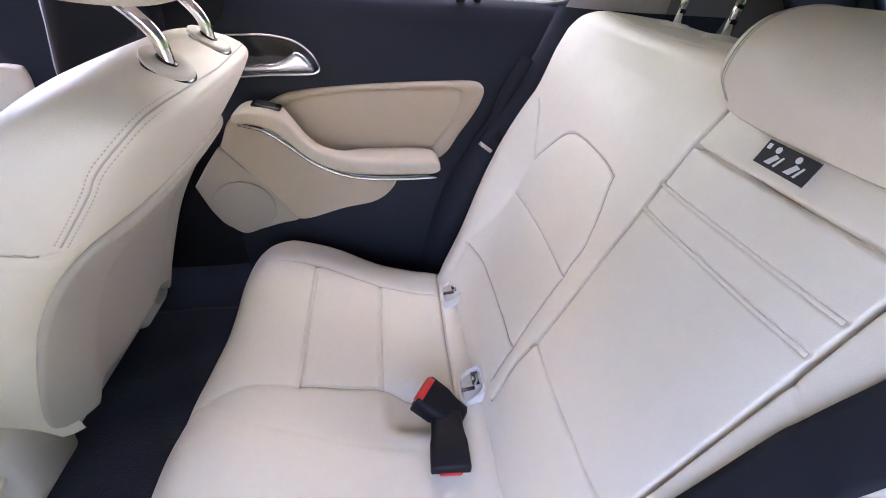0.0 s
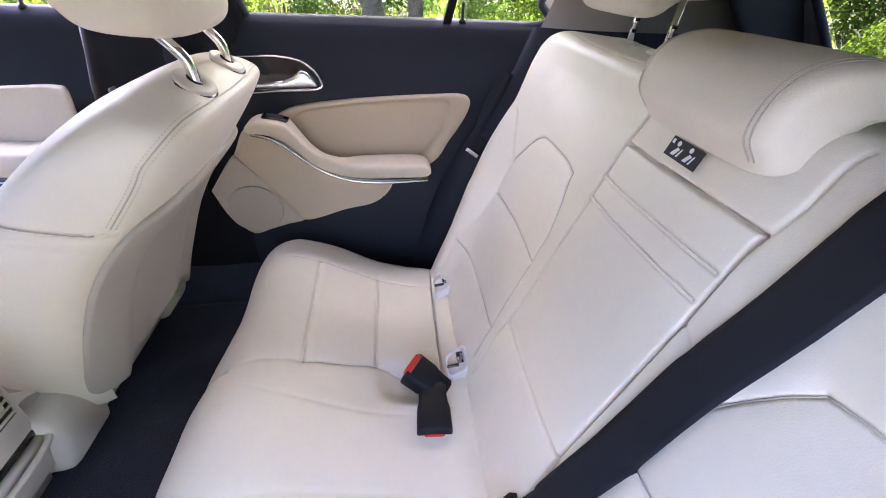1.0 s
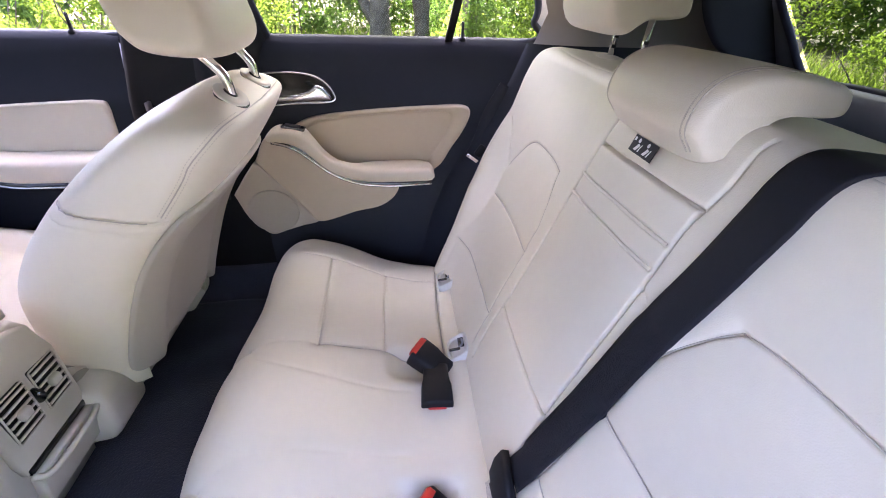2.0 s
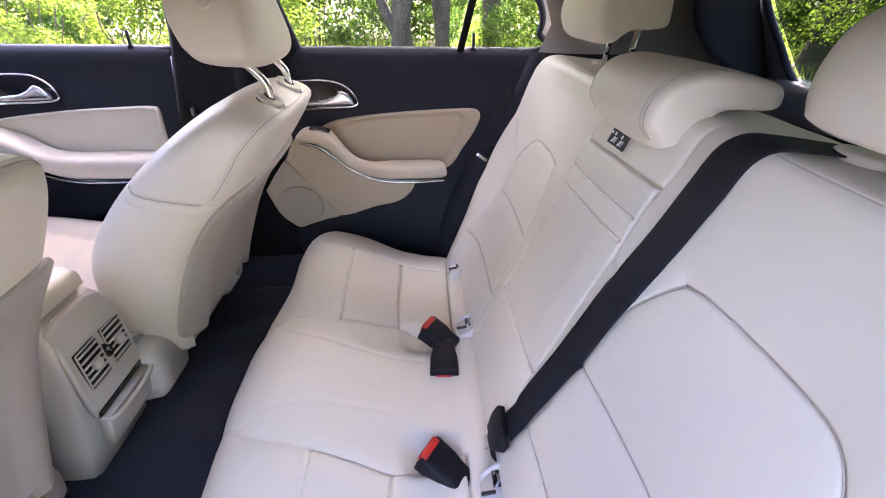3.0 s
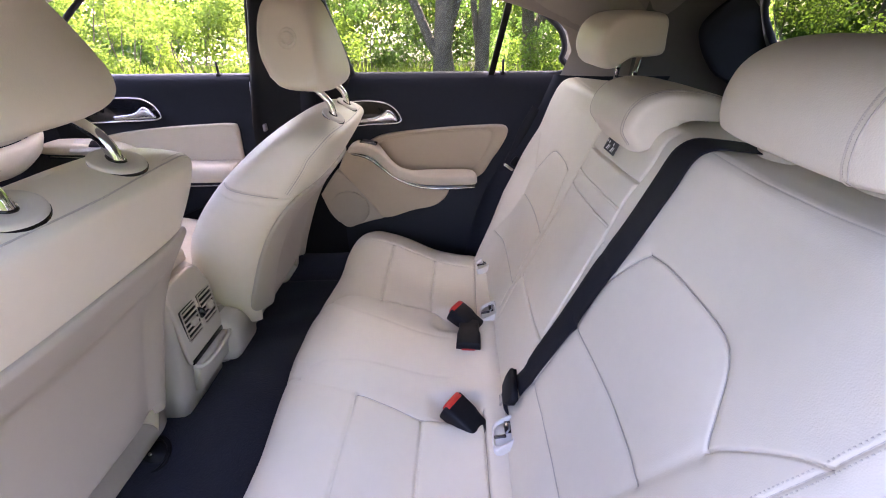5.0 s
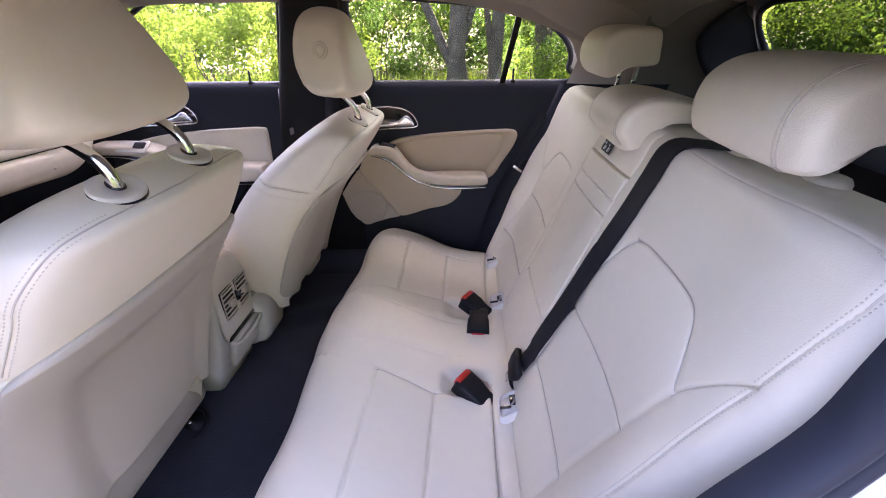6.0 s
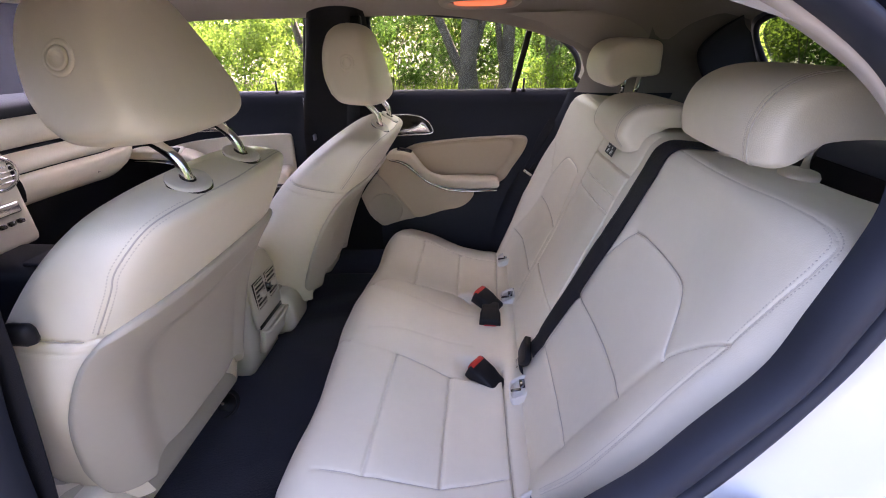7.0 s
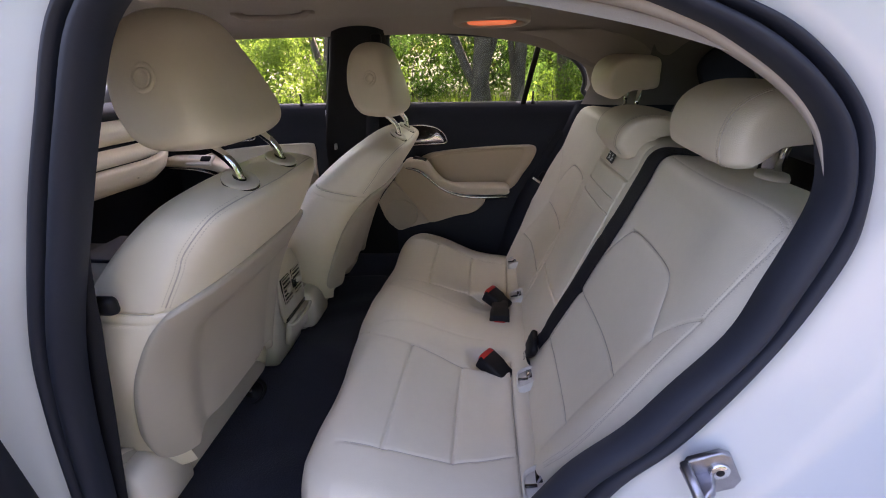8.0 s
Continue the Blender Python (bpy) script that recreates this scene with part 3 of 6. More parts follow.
def right_rear_door():
    t = tagged(new("door_1"), "closed rear car door, dark upper card, tan insert and chrome handle", "car door", kind="structure")
    door_skin("door_card", -0.455, 0.23, t)
    handle_set(t, -0.42, -0.249, 0.955)
    outer = [(-0.375, 0.850), (-0.335, 0.876), (-0.29, 0.889), (-0.20, 0.900), (-0.10, 0.908), (0.0, 0.913), (0.057, 0.914), (0.079, 0.904), (0.078, 0.880), (0.060, 0.843), (0.035, 0.805), (0.004, 0.757), (-0.05, 0.735), (-0.15, 0.730), (-0.25, 0.740), (-0.32, 0.790)]
    inner = [(-0.335, 0.850), (-0.310, 0.867), (-0.275, 0.878), (-0.195, 0.889), (-0.10, 0.897), (-0.02, 0.901), (0.015, 0.901), (0.031, 0.892), (0.029, 0.868), (0.015, 0.834), (-0.005, 0.804), (-0.030, 0.770), (-0.07, 0.750), (-0.15, 0.745), (-0.24, 0.755), (-0.295, 0.800)]
    a_, b_ = chain(outer + outer[:1], 121)[:-1], chain(inner + inner[:1], 121)[:-1]
    rings = []
    for k, d in ((0.0, 0.012), (0.0, 0.0), (0.06, -0.0055), (0.16, -0.0075), (0.45, -0.0085), (0.78, -0.0075), (0.95, -0.0050), (1.0, -0.0030), (1.05, -0.0022)):
        rings.append([(p + (u - p) * k, 0.626 + d, r + (v - r) * k) for (p, r), (u, v) in zip(a_, b_)])
    mx, mz = -0.12, 0.82
    for k, d in ((0.9, -0.0035), (0.7, -0.0045), (0.4, -0.0055), (0.1, -0.006), (0.01, -0.006)):
        rings.append([(mx + (u - mx) * k, 0.626 + d, mz + (v - mz) * k) for u, v in b_])
    part("insert_panel", loft(rings), TAN, t, "tan padded insert panel with a raised border")
    # lower map pocket; its front end is a flat greyer cover over the speaker
    panel_field(t, "map_pocket", [(-0.45, 0.79), (-0.41, 0.85), (-0.33, 0.82), (-0.27, 0.77), (-0.19, 0.738), (-0.11, 0.735), (-0.103, 0.713), (-0.122, 0.683), (-0.157, 0.662), (-0.216, 0.649), (-0.312, 0.621), (-0.345, 0.655), (-0.385, 0.708)], 0.585, 0.006, TAN, "tan plastic map pocket")
    panel_field(t, "speaker_cover", [(-0.520, 0.70), (-0.475, 0.762), (-0.452, 0.782), (-0.420, 0.750), (-0.380, 0.706), (-0.345, 0.660), (-0.317, 0.622), (-0.360, 0.608), (-0.402, 0.595), (-0.442, 0.583), (-0.470, 0.603), (-0.497, 0.636)], 0.590, 0.000, SPEAKERTRIM, "greige plastic speaker cover")
    rings = [[(-0.430 + 0.064 * r * math.cos(a), 0.5805 + d, 0.652 + 0.060 * r * math.sin(a)) for a in np.linspace(0, 2 * math.pi, 49)[:-1]] for r, d in ((1.0, 0.006), (1.0, 0.0012), (0.97, 0.0), (0.5, -0.0008), (0.05, -0.001))]
    part("speaker_grille", loft(rings), MESHGREY, t, "grey round speaker mesh")
    secs = [(-0.401, 0.860, 0.006, 0.58), (-0.394, 0.861, 0.012, 0.595), (-0.378, 0.863, 0.015, 0.605), (-0.350, 0.859, 0.019, 0.606), (-0.325, 0.849, 0.023, 0.602), (-0.305, 0.832, 0.024, 0.585), (-0.28, 0.806, 0.021, 0.570), (-0.255, 0.787, 0.0185, 0.566), (-0.23, 0.777, 0.018, 0.568), (-0.205, 0.770, 0.018, 0.58), (-0.17, 0.765, 0.0195, 0.605), (-0.12, 0.764, 0.0195, 0.612), (-0.06, 0.765, 0.019, 0.612), (-0.032, 0.766, 0.018, 0.60), (-0.020, 0.766, 0.013, 0.59), (-0.015, 0.766, 0.006, 0.58)]
    arm = armrest(t, secs, [(-0.392, 0.538, 0.850), (-0.36, 0.531, 0.845), (-0.335, 0.530, 0.834), (-0.315, 0.530, 0.819), (-0.272, 0.530, 0.783), (-0.232, 0.530, 0.761), (-0.19, 0.530, 0.748), (-0.139, 0.530, 0.743), (-0.09, 0.530, 0.743), (-0.022, 0.532, 0.746)], 0.532, ARMVINYL)
    part("window_switch", block(-0.345, 0.566, 0.879, 0.036, 0.020, 0.008, 0.003, turn=Matrix.Rotation(radians(10), 4, "Y")), BLACK, arm, "black window switch")
    part("switch_well", block(-0.343, 0.566, 0.877, 0.052, 0.030, 0.006, 0.003, turn=Matrix.Rotation(radians(10), 4, "Y")), PIANO, arm)
    # glass, divider, seals
    bar = [(0.018, 1.05), (0.036, 1.05), (0.074, 1.245), (0.056, 1.249)]
    m1 = [p for p in chain(REAR_WIN + REAR_WIN[:1], 120)[:-1] if p[0] < 0.027 + (p[1] - 1.05) * 0.19]
    m2 = [p for p in chain(REAR_WIN + REAR_WIN[:1], 120)[:-1] if p[0] > 0.027 + (p[1] - 1.05) * 0.19]
    window_pane("pane", m1, REARGLASS, t, "tinted side window pane")
    window_pane("quarter_pane", m2, REARGLASS, t, "small tinted quarter pane")
    part("window_divider", slab(bar, 0.016, lambda a, b, d: (a, belt_y(b) + 0.012 - d, b), 0.003), BLACK, t, "black window divider bar")
    loop = chain(REAR_WIN + REAR_WIN[:1], 140)[:-1]
    part("window_seal", tube([(a, belt_y(b) + 0.006, b) for a, b in loop], 0.0085, 8, up=(0, 1, 0), closed=True), RUBBER, t, "black window seal")
    rings = []
    for k, d in ((1.0, 0.016), (1.025, 0.020), (1.075, 0.014), (1.11, 0.02)):
        rings.append([(-0.1 + (a + 0.1) * k, belt_y(b) + d, max(1.16 + (b - 1.16) * (1 + (k - 1) * 2.2), 1.03)) for a, b in loop])
    part("window_frame", loft(rings, True, False), PAINT, t, "white painted window frame")
    lock_pin(t, 0.062, 0.690)
    # outer skin
    part("outer_skin", slab([(-0.46, 0.33), (0.0, 0.33), (0.22, 0.75), (0.24, 1.04), (-0.44, 1.04)], 0.02, lambda a, b, d: (a, 0.80 + d - max(0, b - 0.8) * 0.2, b), 0.005), PAINT, t, "white outer door skin")
    return t


def lock_pin(parent, x, y):
    rings = [[(x + r * math.cos(a), y + r * math.sin(a), z) for a in np.linspace(0, 2 * math.pi, 13)[:-1]] for r, z in ((0.009, 1.052), (0.0085, 1.058), (0.004, 1.061), (0.0034, 1.075), (0.0038, 1.092), (0.002, 1.095))]
    part("lock_pin", loft(rings), BLACK, parent, "black lock pin")


def right_front_door():
    t = tagged(new("door_2"), "closed front car door with cream insert and clear window", "car door", kind="structure")
    door_skin("door_card", -1.62, -0.72, t)
    handle_set(t, -1.30, -1.005, 0.968)
    for k in range(3):
        part("seat_switch", block(-1.255 + 0.022 * k, 0.626, 0.958 + 0.006 * k, 0.013, 0.010, 0.020, 0.003), SATIN, t, "silver seat switch")
    panel_field(t, "insert_panel", [(-1.30, 0.845), (-1.24, 0.872), (-1.15, 0.893), (-1.0, 0.910), (-0.86, 0.919), (-0.785, 0.921), (-0.765, 0.908), (-0.765, 0.84), (-0.77, 0.775), (-0.80, 0.755), (-1.0, 0.755), (-1.2, 0.79)], 0.626, 0.004, LEATHER, "cream padded insert panel")
    secs = [(-1.36, 0.862, 0.01, 0.63), (-1.33, 0.862, 0.018, 0.63), (-1.20, 0.858, 0.02, 0.63), (-1.12, 0.84, 0.022, 0.62), (-1.05, 0.80, 0.026, 0.61), (-0.99, 0.782, 0.030, 0.62), (-0.9, 0.780, 0.031, 0.63), (-0.80, 0.781, 0.030, 0.63), (-0.775, 0.781, 0.027, 0.63), (-0.765, 0.781, 0.014, 0.62)]
    arm = armrest(t, secs, [(-1.34, 0.545, 0.84), (-1.22, 0.535, 0.838), (-1.13, 0.535, 0.815), (-1.05, 0.535, 0.772), (-0.98, 0.535, 0.752), (-0.90, 0.535, 0.749), (-0.768, 0.537, 0.752)], 0.537, LEATHER)
    part("switch_well", block(-1.20, 0.553, 0.871, 0.105, 0.052, 0.012, 0.005, turn=Matrix.Rotation(radians(35), 4, "X")), IVORY, arm, "ivory switch surround")
    part("window_switch", block(-1.175, 0.552, 0.877, 0.040, 0.026, 0.010, 0.004, turn=Matrix.Rotation(radians(35), 4, "X")), BLACK, arm, "black window switch")
    panel_field(t, "map_pocket", [(-1.40, 0.70), (-1.2, 0.73), (-1.0, 0.735), (-0.86, 0.735), (-0.92, 0.66), (-1.1, 0.60), (-1.35, 0.58)], 0.590, 0.003, NAVY, "dark map pocket")
    window_pane("pane", chain(FRONT_WIN + FRONT_WIN[:1], 90)[:-1], FRONTGLASS, t, "clear front side window pane")
    loop = chain(FRONT_WIN + FRONT_WIN[:1], 120)[:-1]
    part("window_seal", tube([(a, belt_y(b) + 0.006, b) for a, b in loop], 0.008, 8, up=(0, 1, 0), closed=True), RUBBER, t, "black window seal")
    lock_pin(t, -0.818, 0.690)
    part("outer_skin", slab([(-1.62, 0.33), (-0.48, 0.33), (-0.48, 1.04), (-1.62, 1.04)], 0.02, lambda a, b, d: (a, 0.80 + d - max(0, b - 0.8) * 0.2, b), 0.005), PAINT, t, "white outer door skin")
    # door mirror outside the glass
    rings = []
    for k in np.linspace(0, 1, 15):
        r = math.sin(math.pi * min(0.5, 0.06 + k * 0.5)) ** 0.7
        rings.append([(-1.44 - 0.11 * (1 - k) , 0.90 + 0.105 * r * math.copysign(abs(math.cos(a)) ** 0.75, math.cos(a)), 1.095 + 0.062 * r * math.copysign(abs(math.sin(a)) ** 0.75, math.sin(a))) for a in np.linspace(0, 2 * math.pi, 29)[:-1]])
    mm = part("door_mirror", loft(rings), PAINT, t, "white door mirror housing")
    bm = bmesh.new()
    bm.faces.new([bm.verts.new((-1.436, 0.90 + 0.094 * math.copysign(abs(math.cos(a)) ** 0.75, math.cos(a)), 1.095 + 0.052 * math.copysign(abs(math.sin(a)) ** 0.75, math.sin(a)))) for a in np.linspace(0, 2 * math.pi, 29)[:-1]])
    part("mirror_glass", bm, MIRROR, mm, "mirror glass", smooth=False)
    return t


def centre_pillar_right():
    t = tagged(new("centre_pillar"), "black centre pillar with belt slot between the right doors", "car pillar", kind="structure")
    rows = []
    for z, a, b in ((0.40, -0.80, -0.42), (0.70, -0.785, -0.42), (0.90, -0.75, -0.42), (1.05, -0.722, -0.395), (1.12, -0.70, -0.412), (1.20, -0.672, -0.432), (1.28, -0.648, -0.445), (1.325, -0.63, -0.43)):
        y = belt_y(z) - 0.012 if z > 1.0 else 0.672
        rows.append([(a, y + 0.03, z), (a + 0.006, y + 0.004, z)] + [(a + (b - a) * k, y - 0.022 * math.sin(math.pi * k) ** 0.6, z) for k in np.linspace(0.06, 0.94, 11)] + [(b - 0.006, y + 0.004, z), (b, y + 0.03, z)])
    part("pillar_cover", loft(rows, False, False), BLACK, t, "black pillar cover")
    part("belt", slab([(-0.0, 0.0), (0.046, 0.0), (0.046, 0.60), (0.0, 0.60)], 0.0015, lambda a, b, d: (-0.60 + a + 0.10 * (b / 0.6), belt_y(0.66 + b) - 0.040 - d + (0.0 if b < 0.4 else 0.0), 0.66 + b), 0), BELT, t, "black seat belt webbing")
    part("belt_guide", block(-0.475, 0.575, 1.265, 0.035, 0.02, 0.05, 0.006), BLACK, t)
    part("hook", block(-0.687, 0.648, 0.904, 0.008, 0.022, 0.022, 0.003), STEEL, t, "small metal hook")
    return t


def centre_pillar_left():
    t = tagged(new("centre_pillar"), "white outer centre pillar with dark seal and black belt", "car pillar", kind="structure")
    rows = []
    for z, a, b in ((0.40, -0.90, -0.735), (0.62, -0.86, -0.692), (0.83, -0.80, -0.640), (1.03, -0.72, -0.565), (1.15, -0.63, -0.503), (1.24, -0.575, -0.455), (1.32, -0.52, -0.41)):
        rows.append([(a + (b - a) * k, -0.598 + 0.012 * math.sin(math.pi * k), z) for k in np.linspace(0, 1, 9)])
    part("pillar_cover", loft(rows, False, False), NAVY, t, "dark pillar inner cover")
    path = smooth_path([(-0.525, -0.585, 1.14), (-0.565, -0.585, 1.02), (-0.590, -0.580, 0.933), (-0.604, -0.578, 0.888), (-0.641, -0.575, 0.753), (-0.681, -0.575, 0.60), (-0.71, -0.575, 0.46)], 24)
    part("belt", sweep(path, [(-0.024, -0.001), (0.024, -0.001), (0.024, 0.001), (-0.024, 0.001)], (0, 1, 0)), BELT, t, "black seat belt webbing")
    part("belt_tongue", block(-0.566, -0.566, 0.952, 0.034, 0.016, 0.026, 0.008), BLACK, t, "black belt tongue")
    return t


def left_front_side():
    """Left front door, closing the car ahead of the pillar."""
    t = tagged(new("door_3"), "closed left front car door, white outside and dark inside", "car door", kind="structure")
    part("door_card", slab([(-1.62, 0.38), (-0.74, 0.38), (-0.72, 1.05), (-1.62, 1.05)], 0.04, lambda a, b, d: (a, -0.66 + d, b), 0.012), NAVY, t)
    part("outer_skin", slab([(-1.62, 0.33), (-0.70, 0.33), (-0.66, 1.05), (-1.62, 1.05)], 0.02, lambda a, b, d: (a, -0.78 - d + max(0, b - 0.8) * 0.2, b), 0.005), PAINT, t, "white outer door skin")
    bm = bmesh.new()
    bm.faces.new([bm.verts.new((x, -belt_y(z), z)) for x, z in chain(FRONT_WIN + FRONT_WIN[:1], 60)[:-1]])
    g = part("pane", bm, FRONTGLASS, t, "clear window pane", smooth=False)
    g.visible_shadow = False


def left_rear_door():
    """The open door through which the bench is seen, swung out on its front hinges."""
    t = tagged(new("door_4"), "open left rear car door, white outside and dark inside", "car door", kind="structure")
    turn = Matrix.Translation((-0.76, -0.70, 0)) @ Matrix.Rotation(radians(-82), 4, "Z")
    card = [(0.02, 0.36), (0.60, 0.36), (0.86, 0.72), (0.90, 1.06), (0.02, 1.06)]
    part("door_card", slab(card, 0.05, lambda a, b, d: turn @ Vector((a, 0.02 + d, b)), 0.012), NAVY, t)
    part("outer_skin", slab(card[::-1], 0.03, lambda a, b, d: turn @ Vector((a, -0.04 - d, b)), 0.008), PAINT, t, "white outer door skin")
    bar = smooth_path([(0.03, 0, 1.05), (0.12, 0, 1.20), (0.26, 0, 1.34), (0.45, 0, 1.37), (0.70, 0, 1.32), (0.86, 0, 1.18), (0.89, 0, 1.05)], 40)
    part("window_frame", tube([turn @ Vector((p.x, 0.0, p.z)) for p in bar], 0.022, 10, up=(0.3, 1, 0)), NAVY, t, "dark window frame")
    bm = bmesh.new()
    bm.faces.new([bm.verts.new(turn @ Vector((p.x, -0.005, p.z))) for p in bar])
    g = part("pane", bm, REARGLASS, t, "tinted window pane", smooth=False)
    g.visible_shadow = False


def reading_lamp():
    t = tagged(new("reading_lamp"), "oval roof lamp with a glowing orange lens", "roof lamp")
    cx, cy, cz = -0.093, 0.487, 1.318
    tilt = Matrix.Rotation(radians(-14), 4, "X")
    def at(a, b, d):
        return Vector((cx, cy, cz)) + tilt @ Vector((a, b, -d))
    def oval(ax_, by, d, n=40):
        return [at(ax_ * math.copysign(abs(math.cos(a)) ** 0.6, math.cos(a)), by * math.copysign(abs(math.sin(a)) ** 0.8, math.sin(a)), d) for a in np.linspace(0, 2 * math.pi, n + 1)[:-1]]
    part("bezel", loft([oval(0.116, 0.045, -0.02), oval(0.116, 0.045, 0.009), oval(0.108, 0.040, 0.015), oval(0.094, 0.033, 0.014), oval(0.088, 0.030, 0.004)], True, False), PILLAR, t, "beige oval bezel")
    part("lens", loft([oval(0.076, 0.029, 0.003), oval(0.073, 0.027, 0.010), oval(0.05, 0.018, 0.013), oval(0.01, 0.004, 0.013)], True, True), LENS, t, "glowing orange lens")
    part("backing", loft([oval(0.095, 0.033, -0.004), oval(0.02, 0.01, -0.002)], True, True), PILLAR, t)


def grab_handle():
    t = tagged(new("grab_handle"), "folded beige grab handle on the headliner", "grab handle")
    p = smooth_path([(-0.868, 0.425, 1.352), (-0.852, 0.420, 1.342), (-0.825, 0.416, 1.336), (-0.75, 0.414, 1.334), (-0.675, 0.416, 1.336), (-0.648, 0.420, 1.342), (-0.632, 0.425, 1.352)], 30)
    part("grip", sweep(p, disc(0.012, 12, 1.0, 0.7)), PILLAR, t)
    for x in (-0.862, -0.638):
        part("mount", block(x, 0.428, 1.350, 0.036, 0.032, 0.018, 0.008), PILLAR, t)


car_floor()
floor_mat()
headliner()
roof_skin()
door_opening()
side_trim()
rear_quarter()
tailgate()
right_rear_door()
right_front_door()
centre_pillar_right()
centre_pillar_left()
left_front_side()
left_rear_door()
door_striker()
reading_lamp()
grab_handle()


# ---------------------------------------------------------------- rear bench
TILT_BACK = radians(20.0)
BO = np.array([0.017, 0.0, 0.55])                                     # where the backrest plane meets the cushion
BV = np.array([math.sin(TILT_BACK), 0, math.cos(TILT_BACK)])          # up along the backrest
BN = np.array([-math.cos(TILT_BACK), 0, math.sin(TILT_BACK)])         # out of it


def mirrored(line):
    return [(-a, b) for a, b in line]


def clamp(v):
    return min(max(v, 0), 1)


def lower_mirrored(line):
    """The right seat's insert ends a little lower and narrower than the left one's."""
    return [(-a - 0.034 * clamp((-a - 0.2) / 0.2) * clamp((b - 0.18) / 0.15) + 0.030 * clamp((-a - 0.3) / 0.1) * clamp((0.18 - b) / 0.08), b - 0.026 * clamp((b - 0.25) / 0.08)) for a, b in line]


HEX_IN = fine_line([(-0.215, 0.408), (-0.198, 0.383), (-0.178, 0.345), (-0.168, 0.31), (-0.170, 0.27), (-0.168, 0.23), (-0.162, 0.12), (-0.150, 0.03)], 40)
HEX_TOP = fine_line([(-0.215, 0.408), (-0.25, 0.414), (-0.31, 0.416), (-0.36, 0.416), (-0.395, 0.412), (-0.418, 0.396), (-0.440, 0.366), (-0.460, 0.335)], 40)
HEX_ARC = fine_line([(-0.460, 0.335), (-0.474, 0.357), (-0.496, 0.385), (-0.517, 0.408), (-0.534, 0.421)], 16)
FOLD = fine_line([(-0.460, 0.335), (-0.445, 0.28), (-0.433, 0.24), (-0.420, 0.17), (-0.408, 0.097), (-0.40, 0.02)], 20)
CROSS_1, CROSS_2 = [(-0.170, 0.237), (-0.434, 0.238)], [(-0.160, 0.095), (-0.410, 0.095)]
SIDE_SEAM = fine_line([(-0.452, 0.03), (-0.486, 0.13), (-0.505, 0.22), (-0.521, 0.35), (-0.533, 0.42), (-0.543, 0.48), (-0.550, 0.525), (-0.545, 0.549), (-0.527, 0.559), (-0.498, 0.562), (-0.40, 0.564), (-0.20, 0.562)], 70)
ARM_L, ARM_R = -0.110, 0.120
EDGE_V = [-0.08, 0.0, 0.05, 0.148, 0.232, 0.33, 0.42, 0.48, 0.515, 0.54, 0.56, 0.58, 0.60, 0.63, 0.70]
EDGE_U = [0.47, 0.468, 0.485, 0.522, 0.547, 0.566, 0.580, 0.583, 0.580, 0.574, 0.565, 0.553, 0.542, 0.532, 0.525]
EDGE_R = [0.48, 0.505, 0.540, 0.575, 0.580, 0.562, 0.553, 0.557, 0.551, 0.530, 0.505, 0.49, 0.48, 0.47, 0.46]


def puff(d, reach):
    return 1 - np.exp(-(d / reach) ** 1.3)


